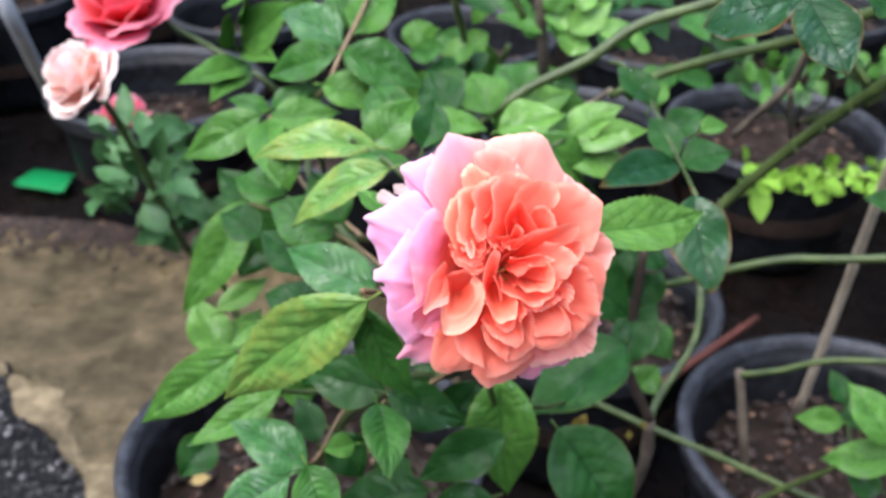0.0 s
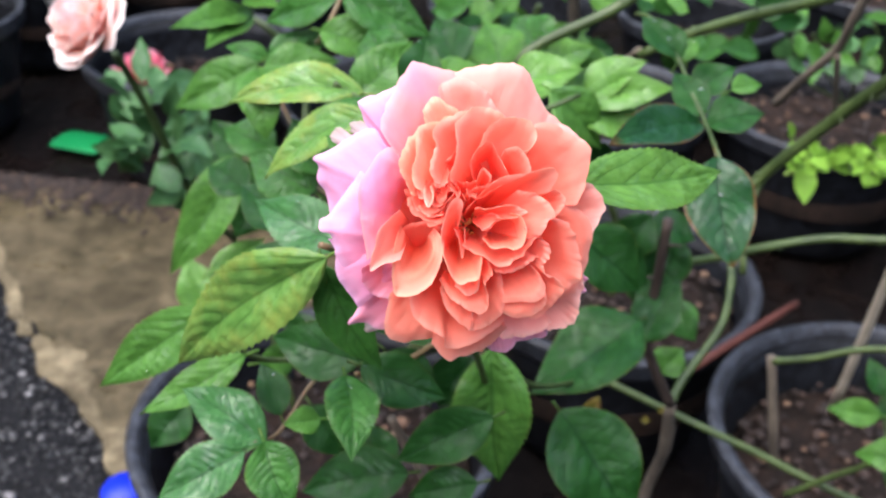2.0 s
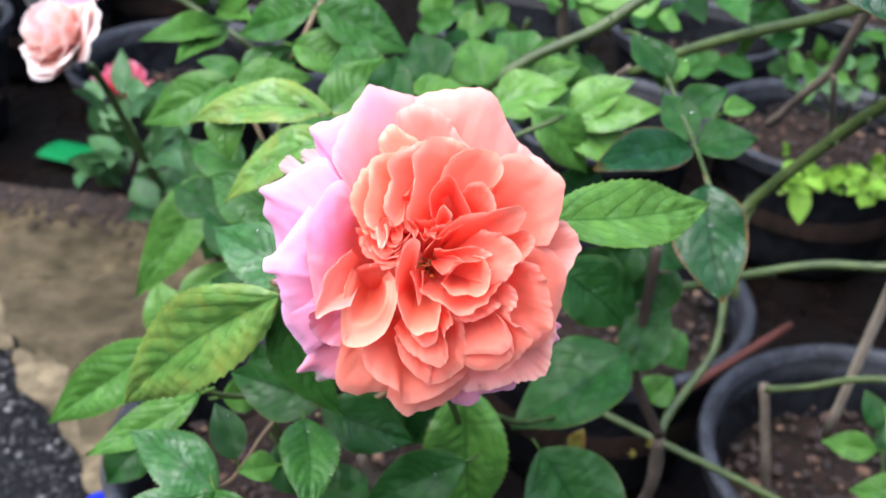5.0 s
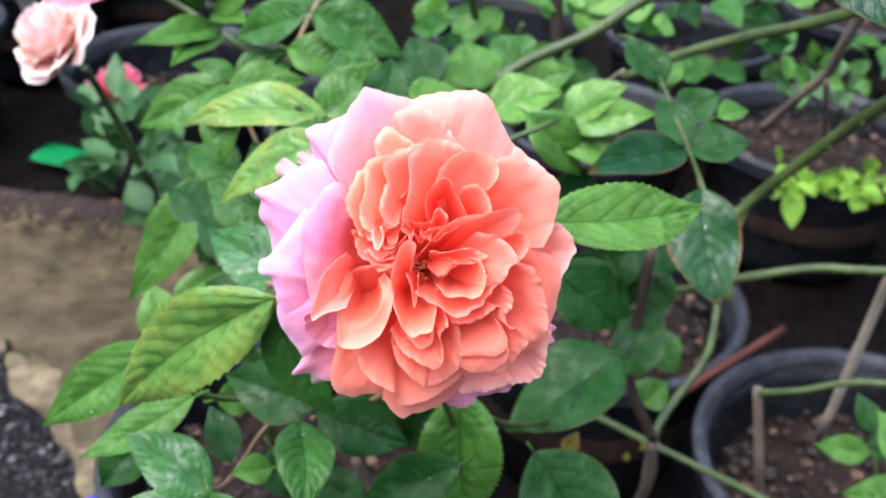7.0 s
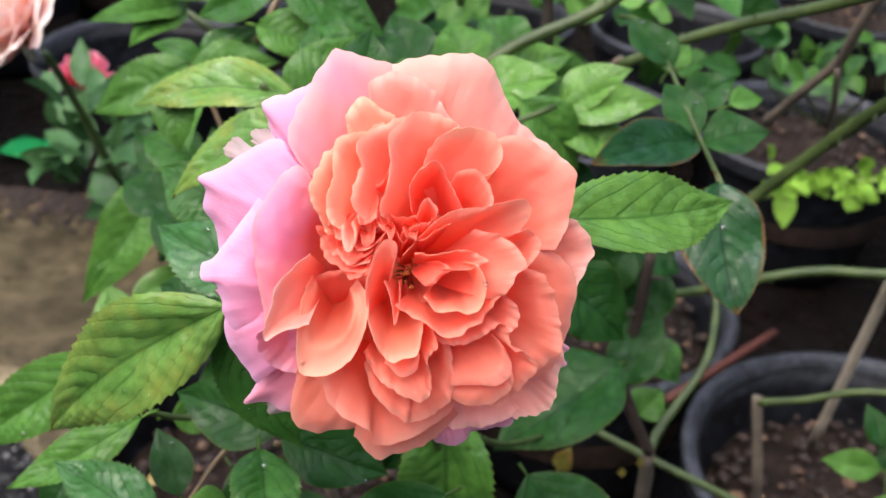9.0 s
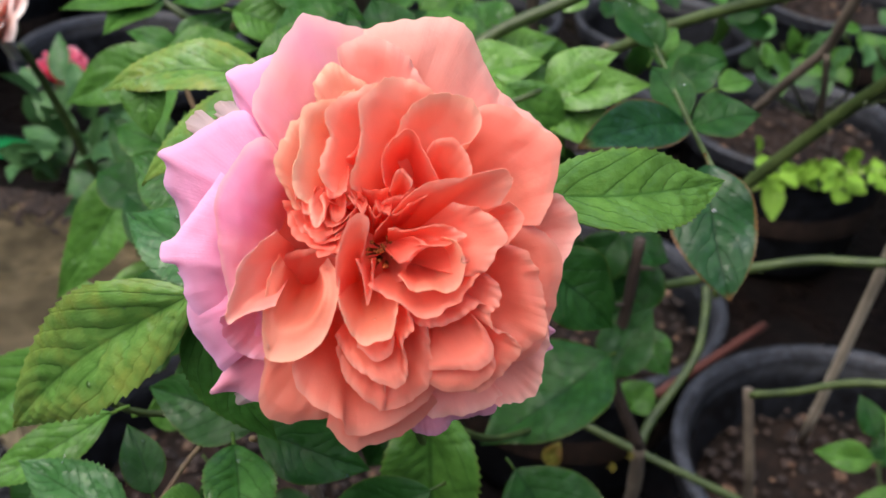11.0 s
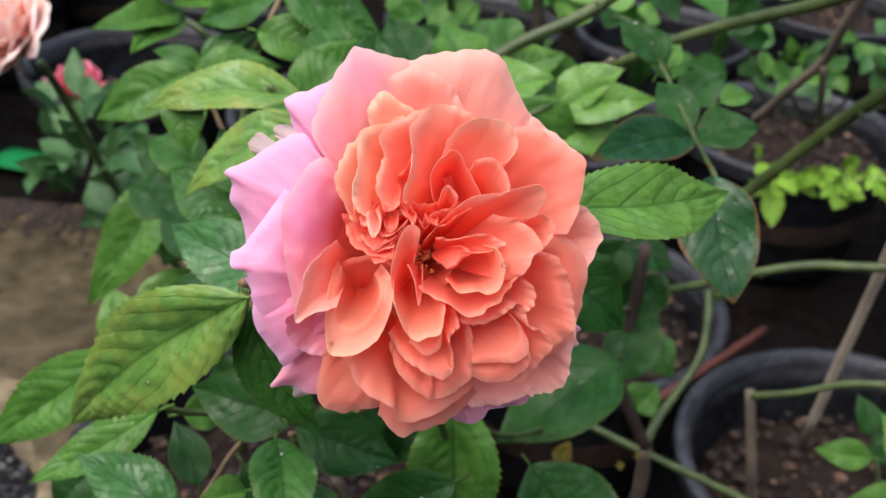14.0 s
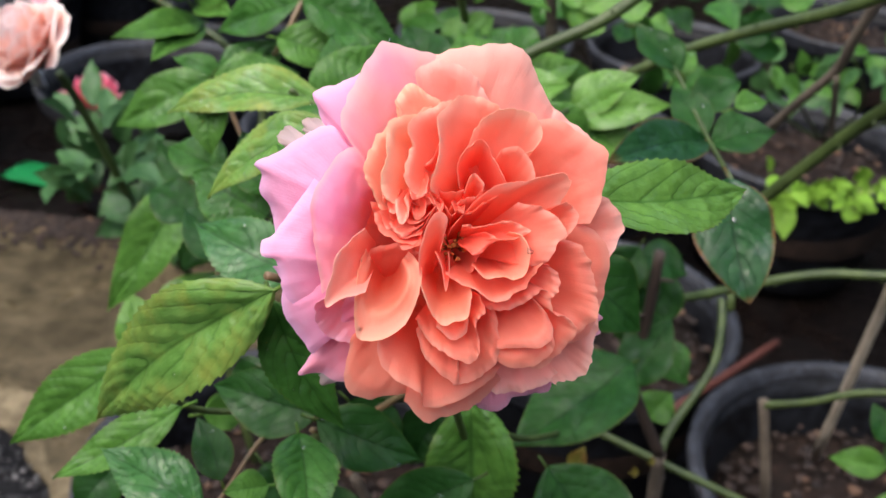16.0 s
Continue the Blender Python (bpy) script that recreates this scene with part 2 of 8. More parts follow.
CANE = stem_material("green_cane", (0.030, 0.056, 0.012), (0.098, 0.136, 0.038), 0.48)
REDSTEM = stem_material("reddish_stalk", (0.13, 0.12, 0.05), (0.22, 0.11, 0.07), 0.45)
BARK = stem_material("grey_brown_bark", (0.07, 0.055, 0.042), (0.19, 0.15, 0.11), 0.8, 180)
DARK_BARK = stem_material("dark_brown_bark", (0.030, 0.019, 0.014), (0.085, 0.056, 0.042), 0.7, 180)
LIMESTEM = stem_material("lime_stalk", (0.25, 0.40, 0.06), (0.35, 0.5, 0.1), 0.5)
BAMBOO = stem_material("dry_bamboo", (0.46, 0.38, 0.28), (0.68, 0.59, 0.46), 0.6, 120)
PIPE = stem_material("white_pipe_paint", (0.55, 0.57, 0.60), (0.70, 0.72, 0.74), 0.4, 60)


def pot_material(name, gloss, pale, scale=14):
    m, nt, b = mat(name)
    b.inputs["Specular IOR Level"].default_value = gloss
    dust = noise_tex(nt, scale, 6, 0.65)
    fine = noise_tex(nt, 220, 3)
    col = ramp(nt, dust, [(p, tuple(c * pale for c in k)) for p, k in ((0.38, (0.006, 0.006, 0.007)), (0.62, (0.012, 0.013, 0.016)), (0.80, (0.030, 0.032, 0.038)))])
    scuff = noise_tex(nt, scale * 4, 5, 0.7)
    col = mix(nt, ramp(nt, scuff, [(0.46, (0, 0, 0)), (0.68, (0.75, 0.75, 0.75))]), col, tuple(c * pale for c in (0.026, 0.029, 0.037)))
    nt.links.new(col, b.inputs["Base Color"])
    nt.links.new(ramp(nt, dust, [(0.3, (0.3, 0.3, 0.3)), (0.75, (0.6, 0.6, 0.6))]), b.inputs["Roughness"])
    bump(nt, b, scuff, 0.30, 0.002, bump(nt, b, fine, 0.15, 0.001))
    return m


def earth_material(name, a, c, scale, rough=0.85, wet=False, gloss=0.2):
    m, nt, b = mat(name)
    b.inputs["Specular IOR Level"].default_value = gloss
    f = noise_tex(nt, scale, 8, 0.7)
    g = noise_tex(nt, scale * 0.22, 5, 0.6)
    col = mix(nt, ramp(nt, f, [(0.36, (0, 0, 0)), (0.66, (1, 1, 1))]), a, c)
    col = mix(nt, ramp(nt, g, [(0.40, (0, 0, 0)), (0.66, (0.85, 0.85, 0.85))]), col, tuple(x * 0.7 for x in a))
    nt.links.new(col, b.inputs["Base Color"])
    if wet:
        nt.links.new(ramp(nt, g, [(0.42, (0.25, 0.25, 0.25)), (0.6, (rough, rough, rough))]), b.inputs["Roughness"])
    else:
        b.inputs["Roughness"].default_value = rough
    bump(nt, b, f, 0.8, 0.006)
    return m


POT = pot_material("black_plastic", 0.14, 0.75)
POT_RIM = pot_material("scuffed_black_rim", 0.32, 2.5, 30)
# Damp soil, coloured darker still to include the shade of plants over it.
SOIL = earth_material("shade_dark_potting_soil", (0.008, 0.005, 0.0035), (0.031, 0.017, 0.012), 90)
# Wet earth; the shade between the pots is put into its near-black colour.
GROUND = earth_material("wet_earth_shade_dark", (0.003, 0.002, 0.002), (0.009, 0.006, 0.005), 40, 0.8, True, 0.10)
CONCRETE = earth_material("damp_concrete", (0.038, 0.030, 0.014), (0.160, 0.125, 0.072), 18, 0.75, True)
KERB = earth_material("pale_concrete_edge", (0.090, 0.072, 0.042), (0.290, 0.235, 0.145), 30, 0.8)
ASPHALT = earth_material("wet_asphalt", (0.005, 0.005, 0.006), (0.018, 0.018, 0.021), 160, 0.8)
CHIP = earth_material("wood_chip", (0.10, 0.055, 0.036), (0.24, 0.150, 0.100), 160)


def island_material(name, stops, rough):
    m, nt, b = mat(name)
    geo = nt.nodes.new("ShaderNodeNewGeometry").outputs["Random Per Island"]
    nt.links.new(ramp(nt, geo, stops), b.inputs["Base Color"])
    b.inputs["Roughness"].default_value = rough
    return m


STONES = island_material("gravel_stones", [(0.0, (0.006, 0.006, 0.007)), (0.50, (0.015, 0.015, 0.017)), (0.86, (0.040, 0.039, 0.041)), (1.0, (0.26, 0.25, 0.255))], 0.28)
CRUMBS = island_material("soil_crumbs", [(0.0, (0.010, 0.006, 0.005)), (0.7, (0.025, 0.014, 0.010)), (0.93, (0.040, 0.023, 0.016)), (1.0, (0.150, 0.090, 0.055))], 0.8)


def plain(name, colour, rough, scale=80):
    m, nt, b = mat(name)
    f = noise_tex(nt, scale, 4)
    nt.links.new(mix(nt, f, tuple(c * 0.8 for c in colour), colour), b.inputs["Base Color"])
    b.inputs["Roughness"].default_value = rough
    return m


GREEN_CARD = plain("green_plastic", (0.02, 0.42, 0.13), 0.4)
BLUE_PLASTIC = plain("blue_plastic", (0.01, 0.03, 0.62), 0.35)
STAMEN = plain("stamen_brown", (0.40, 0.12, 0.02), 0.6, 400)
RUST = plain("rusty_red", (0.075, 0.017, 0.010), 0.7, 30)
WATER, _nt, _b = mat("water")
_clear = _nt.nodes.new("ShaderNodeBsdfTransparent")
_gloss = node(_nt, "ShaderNodeBsdfGlossy", Roughness=0.03)
_fres = node(_nt, "ShaderNodeFresnel", IOR=1.5)
_film = _nt.nodes.new("ShaderNodeMixShader")
_nt.links.new(math_node(_nt, "MULTIPLY_ADD", _fres.outputs[0], 1.1, 0.02), _film.inputs[0])
_nt.links.new(_clear.outputs[0], _film.inputs[1])
_nt.links.new(_gloss.outputs[0], _film.inputs[2])
_nt.links.new(_film.outputs[0], _nt.nodes["Material Output"].inputs["Surface"])


# ---- builders ----
def part(name, bm, material, parent=None, label=""):
    me = bpy.data.meshes.new(name)
    bm.to_mesh(me)
    bm.free()
    for p in me.polygons:
        p.use_smooth = True
    me.materials.append(material)
    ob = new(name, me)
    if parent:
        ob.parent = parent
    if label:
        ob["label"] = label
    return ob


def thing(name, label, category, at=(0, 0, 0), group="", kind=""):
    ob = new(name)
    ob.empty_display_size = 0.02
    return tagged(ob, label, category, group, kind)


def grid_skin(bm, rows, uvs=None, closed=False):
    """Quads over rows of points; uvs holds one (u, v) for each point."""
    vs = [[bm.verts.new(p) for p in r] for r in rows]
    layer = bm.loops.layers.uv.verify() if uvs else None
    n = len(rows[0])
    for i in range(len(rows) - 1):
        for j in range(n if closed else n - 1):
            k = (j + 1) % n
            f = bm.faces.new((vs[i][j], vs[i][k], vs[i + 1][k], vs[i + 1][j]))
            if uvs:
                for lp, (a, c) in zip(f.loops, ((i, j), (i, k), (i + 1, k), (i + 1, j))):
                    lp[layer].uv = uvs[a][c]
    return vs


def spline(points, n):
    """Points along a smooth curve through the given ones."""
    pts = [Vector(p) for p in points]
    pts = [2 * pts[0] - pts[1]] + pts + [2 * pts[-1] - pts[-2]]
    out = []
    segs = len(pts) - 3
    for i in range(segs):
        for k in range(n if i < segs - 1 else n + 1):
            t = k / n
            a, b, c, d = pts[i:i + 4]
            out.append(0.5 * (2 * b + (c - a) * t + (2 * a - 5 * b + 4 * c - d) * t * t + (3 * b - a - 3 * c + d) * t ** 3))
    return out


def tube(bm, points, r0, r1, sides=10, knots=0.0, each=5):
    path = spline(points, each)
    rows = []
    side = None
    for i, p in enumerate(path):
        t = (path[min(i + 1, len(path) - 1)] - path[max(i - 1, 0)]).normalized()
        if side is None:
            side = t.orthogonal().normalized()
        side = (side - t * side.dot(t)).normalized()
        up = t.cross(side)
        f = i / (len(path) - 1)
        r = r0 + (r1 - r0) * f
        r *= 1 + knots * max(0, noise.noise(p * 45)) + 0.06 * noise.noise(p * 120)
        rows.append([p + (side * math.cos(a) + up * math.sin(a)) * r for a in [2 * math.pi * k / sides for k in range(sides)]])
    vs = grid_skin(bm, rows, closed=True)
    bm.faces.new(vs[0][::-1])
    bm.faces.new(vs[-1])


def stem(parent, points, r0, r1, material, name="stem"):
    bm = bmesh.new()
    tube(bm, points, r0, r1, knots=0.35 if material in (BARK, BAMBOO) else 0.18)
    if material is CANE and max(r0, r1) > 0.0035:
        rng = random.Random(len(points) * 7 + int(r0 * 1e5))
        path = spline(points, 5)
        for i in range(2, len(path) - 2, 3):
            t = (path[i + 1] - path[i]).normalized()
            out = t.orthogonal()
            out.rotate(Matrix.Rotation(rng.uniform(0, 6.28), 3, t))
            out.normalize()
            root = path[i] + out * r0 * 0.8
            tube(bm, [root, root + out * r0 * 0.5 - t * r0 * 0.1, root + out * r0 * 1.1 - t * r0 * 0.4], r0 * 0.35, r0 * 0.04, 5, each=2)
    return part(name, bm, material, parent)


leaf_count = [0]


def leaf(parent, base, tip, width, material, roll=0.0, droop=0.12, fold=0.25, far=False):
    """One leaflet with toothed margin, folded along the midrib and bent along its length, on a short stalk."""
    leaf_count[0] += 1
    rng = random.Random(leaf_count[0])
    b, t = Vector(base), Vector(tip)
    axis = (t - b) * 1.04
    length = axis.length
    ahead = axis.normalized()
    facing = Vector((0.0, -0.62, 0.78))
    side = ahead.cross(facing).normalized()
    up = side.cross(ahead).normalized()
    turn = Matrix.Rotation(radians(roll + rng.uniform(-15, 15) * (0.2 if material is LEAF_BURNT else 1.0)), 3, ahead)
    side, up = turn @ side, turn @ up
    teeth, across, each = (10, 6, 2) if far else (21, 14, 4)
    n = teeth * each
    rows, uvs, back = [], [], []
    pointed = material not in (LEAF_BURNT, LEAF_LIME)
    bite = 0.4 if material in (LEAF_DARK, LEAF_BURNT) else 1.0
    quilt = 0.018 if material in (LEAF_DARK, LEAF_BURNT) else (0.066 if material is LEAF_MOTTLED else 0.050)
    sway = rng.uniform(-0.05, 0.05)
    phase = rng.uniform(0, 6)
    for i in range(n + 1):
        s = i / n
        prof = s ** 0.78 * (1 - s) ** 1.25 / 0.2596 if pointed else s ** 0.72 * (1 - s) ** 0.95 / 0.324
        row, ruv, rb = [], [], []
        for j in range(across + 1):
            v = 2 * j / across - 1
            w = prof * width / 2
            lead = 0.0
            if abs(v) == 1 and 0 < i < n:
                if far:
                    w *= 1.05 if i % 2 else 0.95
                    lead = 0.018 * length * (i % 2)
                else:
                    tooth = (i % each) / (each - 1)
                    w *= 1 - 0.025 * bite + (0.040 + 0.035 * rng.random()) * bite * tooth * tooth
                    lead = 0.008 * bite * length * tooth
            x = s * length + lead
            y = v * w + sway * length * math.sin(s * math.pi)
            z = fold * abs(v) ** 1.3 * w - droop * length * ((s - 0.35) ** 2 - 0.1225 * (1 - s) - 0.4225 * s) * 1.6
            z += 0.05 * width * math.sin(s * 9 + phase + (1.2 if v > 0 else 0)) * abs(v) * prof
            z += 0.035 * width * noise.noise(Vector((s * 4 + phase, v * 2, phase)))
            u = s
            if not far:
                u = s + 0.17 * noise.noise(Vector((s * 3, (1 if v > 0 else -1) * 3 + phase, phase))) * s * (1 - s) * 4
                cell = (u * 7.5 - abs(v) ** 1.4 * 2.4) % 1.0
                puff = 1 - abs(2 * cell - 1) ** 3.2
                z += quilt * width * puff * (1 - abs(v) ** 5) * min(1.0, abs(v) * 4) * min(1.0, prof * 2)
            p = b + ahead * x + side * y + up * z
            row.append(p)
            rb.append(p - up * 0.00035)
            ruv.append((u, (v + 1) / 2))
        rows.append(row)
        uvs.append(ruv)
        back.append(rb)
    bm = bmesh.new()
    top = grid_skin(bm, rows, uvs)
    low = grid_skin(bm, [r[::-1] for r in back], [r[::-1] for r in uvs])
    bmesh.ops.recalc_face_normals(bm, faces=bm.faces)
    if not far:
        tube(bm, [b - ahead * 0.005 - up * 0.003, b - ahead * 0.002 - up * 0.001, b + ahead * length * 0.03 - up * 0.001], 0.0007, 0.0005, 6, each=3)
    return part("leaf", bm, material, parent)


def petal_mesh(bm, base, tip, width, lift, cup, roll, ruffle, point, seed, place, tilt=0.0, unit=0.001):
    """A petal: a fan of cells from the claw to the rim, bowed, cupped, rolled back and ruffled at the rim; place turns it into the world."""
    rng = random.Random(seed)
    b, t = Vector(base), Vector(tip)
    chord = t - b
    flat = Vector((chord.x, chord.y, 0))
    if flat.length < 1e-3:
        flat = Vector((1, 0, 0))
    side0 = flat.cross(Vector((0, 0, 1))).normalized()
    normal0 = side0.cross(chord.normalized()).normalized()
    if normal0.z < 0:
        normal0 = -normal0
    mid = (b + t) / 2 + normal0 * lift * 2
    ph = rng.uniform(0, 6.28)
    fr = rng.uniform(4.0, 7.0)
    skew = rng.uniform(-0.12, 0.12)
    tilt += rng.uniform(-0.04, 0.04) * width
    NS, NV = 18, 20
    front, back, uvs = [], [], []
    for i in range(NS + 1):
        s = i / NS
        rf, rb, ru = [], [], []
        for j in range(NV + 1):
            v = 2 * j / NV - 1
            reach = 1 - 0.34 * abs(v + skew * (1 - v * v)) ** 3.4 - point * (1 - math.exp(-(v / 0.22) ** 2))
            reach += 0.02 * ruffle * math.sin(v * fr * 1.7 + ph) + 0.035 * ruffle * noise.noise(Vector((v * 6, ph, 1))) + 0.02 * ruffle * noise.noise(Vector((v * 15, ph, 3)))
            q = s * reach
            c = b * (1 - q) ** 2 + mid * 2 * q * (1 - q) + t * q * q
            tang = ((mid - b) * (1 - q) + (t - mid) * q).normalized()
            nrm = side0.cross(tang).normalized()
            if nrm.dot(normal0) < 0:
                nrm = -nrm
            w = width / 2 * (0.22 + 0.78 * math.sin(min(1.0, s * 1.25) * math.pi / 2) ** 0.9)
            p = c + side0 * v * w
            p += nrm * (cup * v * v * s + tilt * v * s)
            edge = max(0.0, s - 0.72) / 0.28
            p -= nrm * roll * edge * edge * (0.6 + 0.4 * math.cos(v * 2.2 + ph))
            p += nrm * ruffle * 0.9 * s ** 3 * math.sin(v * fr + ph) * (0.45 + 0.55 * abs(v))
            p += nrm * (ruffle * 1.2 + width * 0.045) * s * noise.noise(Vector((s * 2.2 + ph, v * 2.0, ph)))
            p += nrm * 0.10 * s * math.sin(v * 19 + ph + 2 * math.sin(s * 5)) * min(1.0, ruffle)
            rf.append(place @ (p * unit))
            rb.append(place @ ((p - nrm * (0.16 + 0.35 * (1 - s))) * unit))
            ru.append((s, (v + 1) / 2))
        front.append(rf)
        back.append(rb)
        uvs.append(ru)
    a = grid_skin(bm, front, uvs)
    z = grid_skin(bm, [r[::-1] for r in back], [r[::-1] for r in uvs])
    layer = bm.loops.layers.uv.verify()
    a = [[bm.verts.new(q.co) for q in r] for r in a]
    z = [[bm.verts.new(q.co) for q in r] for r in z]
    for j in range(NV):
        f = bm.faces.new((a[NS][j], a[NS][j + 1], z[NS][NV - j - 1], z[NS][NV - j]))
        for lp in f.loops:
            lp[layer].uv = (1.0, (j + 0.5) / NV)
    for i in range(NS):
        for k, m in ((0, NV), (NV, 0)):
            f = bm.faces.new((a[i][k], a[i + 1][k], z[i + 1][m], z[i][m]))
            for lp in f.loops:
                lp[layer].uv = (i / NS, k / NV)
    bmesh.ops.delete(bm, geom=[q for q in bm.verts if not q.link_faces], context="VERTS")


def lathe(profile, sides=72, wobble=0.0, centre=(0, 0, 0)):
    """A turned body from (radius, height) pairs."""
    bm = bmesh.new()
    c = Vector(centre)
    rows = []
    for r, h in profile:
        row = []
        for k in range(sides):
            a = 2 * math.pi * k / sides
            rr = r * (1 + wobble * math.sin(2 * a + 0.7) + wobble * 0.5 * math.sin(3 * a))
            row.append(c + Vector((rr * math.cos(a), rr * math.sin(a), h)))
        rows.append(row)
    grid_skin(bm, rows, closed=True)
    bmesh.ops.recalc_face_normals(bm, faces=bm.faces)
    return bm


def stone_cloud(name, places, sizes, material, seed, flat=0.65):
    """Many small uneven stones in one mesh, each a roughened octahedron cut once."""
    rng = random.Random(seed)
    base = [(1, 0, 0), (-1, 0, 0), (0, 1, 0), (0, -1, 0), (0, 0, 1), (0, 0, -1)]
    tris = [(0, 2, 4), (2, 1, 4), (1, 3, 4), (3, 0, 4), (2, 0, 5), (1, 2, 5), (3, 1, 5), (0, 3, 5)]
    verts, faces = [], []
    for (x, y, z), size in zip(places, sizes):
        o = len(verts)
        rot = Matrix.Rotation(rng.uniform(0, 6.28), 3, "Z") @ Matrix.Rotation(rng.uniform(-0.5, 0.5), 3, "X")
        shape = [rot @ (Vector(p) * size * rng.uniform(0.7, 1.25)) for p in base]
        mids = {}
        vs = list(shape)
        for f in tris:
            idx = []
            for a, b in ((f[0], f[1]), (f[1], f[2]), (f[2], f[0])):
                k = (min(a, b), max(a, b))
                if k not in mids:
                    mids[k] = len(vs)
                    m = (shape[a] + shape[b]) / 2
                    vs.append(m * rng.uniform(1.15, 1.4))
                idx.append(mids[k])
            faces += [(o + f[0], o + idx[0], o + idx[2]), (o + idx[0], o + f[1], o + idx[1]), (o + idx[2], o + idx[1], o + f[2]), (o + idx[0], o + idx[1], o + idx[2])]
        verts += [(x + p.x, y + p.y, z + p.z * flat) for p in vs]
    me = bpy.data.meshes.new(name)
    me.from_pydata(verts, [], faces)
    me.materials.append(material)
    for p in me.polygons:
        p.use_smooth = True
    return new(name, me)


# ---- ground ----
def sheet(name, x0, x1, y0, y1, z, nx, ny, material, rough, label, category):
    bm = bmesh.new()
    rows = [[Vector((x0 + (x1 - x0) * i / nx, y0 + (y1 - y0) * j / ny, 0)) for i in range(nx + 1)] for j in range(ny + 1)]
    for r in rows:
        for p in r:
            p.z = z + rough * noise.fractal(p * 6, 1.0, 2.0, 4)
    grid_skin(bm, rows)
    return tagged(part(name, bm, material), label, category, kind="structure")


sheet("ground", -60, 60, -60, 60, -0.012, 60, 60, GROUND, 0.0, "wet earth between the pots, their shade put into its near-black colour", "ground")
# Added ring, out of view: it cuts low sky light to deepen the shadows.
bm = lathe([(5.0, -0.05), (5.0, 1.0), (4.9, 2.0), (4.7, 2.7)], 64, 0.02, (0, 1.0, 0))
SKY_BLOCK = earth_material("sky_block_dark_green", (0.010, 0.022, 0.008), (0.030, 0.060, 0.018), 7, 0.9)
tagged(part("backdrop", bm, SKY_BLOCK), "added unseen dark ring that blocks the low sky", "hedge", kind="structure")

# concrete path beside a strip of wet tarmac with loose stones
EDGE = Matrix.Translation((-0.814, 1.512, 0)) @ Matrix.Rotation(math.atan2(-0.309, 0.29), 4, "Z")


def slab(name, x0, x1, y0, y1, z0, z1, material, label, category, ragged, slant=0.0):
    """A slab in the path's own directions, its near edge ragged, its top uneven."""
    bm = bmesh.new()
    nx, ny = 160, 40
    rows = []
    for i in range(nx + 1):
        x = x0 + (x1 - x0) * i / nx
        lo = y0 + ragged * noise.fractal(Vector((x * 9, 0.3, 0)), 1.0, 2.0, 4)
        row = [Vector((x, lo - 0.004, z0))]
        for j in range(ny + 1):
            hi = y1 + 3 * ragged * noise.fractal(Vector((x * 5, 4.3, 0)), 1.0, 2.0, 4)
            y = lo + (hi - lo) * j / ny
            far = x0 + slant * max(0.0, y - y0 + 0.09 * noise.fractal(Vector((7.7, y * 9, 0)), 1.0, 2.0, 4))
            xs = far + (x1 - far) * i / nx
            row.append(Vector((xs, y, z1 - (0.004 if j == 0 else 0) + 0.0025 * noise.fractal(Vector((x * 7, y * 7, 0)), 1.0, 2.0, 4))))
        row.append(Vector((row[-1].x, y1, z0)))
        rows.append([EDGE @ p for p in row])
    grid_skin(bm, rows)
    bmesh.ops.recalc_face_normals(bm, faces=bm.faces)
    return tagged(part(name, bm, material), label, category, kind="structure")


slab("pavement", -0.68, 0.62, 0.0, 0.85, -0.02, 0.006, CONCRETE, "damp stained brown concrete path", "path", 0.022, 1.0)
slab("trim", -0.68, 0.62, -0.012, 0.032, -0.02, 0.009, KERB, "pale worn concrete edge of the path", "path edge", 0.03)
slab("road", -4, 3, -3.0, 0.01, -0.03, 0.002, ASPHALT, "wet black tarmac", "tarmac", 0.0)
rng = random.Random(11)
places, sizes = [], []
for _ in range(5200):
    x, y = rng.uniform(-0.4, 1.1), -abs(rng.gauss(0, 0.38)) - 0.005
    p = EDGE @ Vector((x, y, 0.003))
    places.append(tuple(p))
    sizes.append(rng.choice((0.002, 0.003, 0.003, 0.004, 0.004, 0.005, 0.007)))
# Added dark crumbs: they imitate the shade gradient along the path's slanted end.
shade_spots, grains = [], []
for _ in range(4200):
    y = rng.uniform(0.0, 0.85)
    shade_spots.append(tuple(EDGE @ Vector((-0.71 + y + abs(rng.gauss(0, 0.085)), y, 0.008))))
    grains.append(rng.choice((0.002, 0.003, 0.004, 0.006, 0.009)))
tagged(stone_cloud("spilled_soil", shade_spots, grains, CRUMBS, 9, 0.4), "added dark crumbs imitating the shade at the path's far end", "soil", kind="stuff")
tagged(stone_cloud("loose_gravel", places, sizes, STONES, 3), "wet dark and pale gravel stones on tarmac", "gravel", kind="stuff")


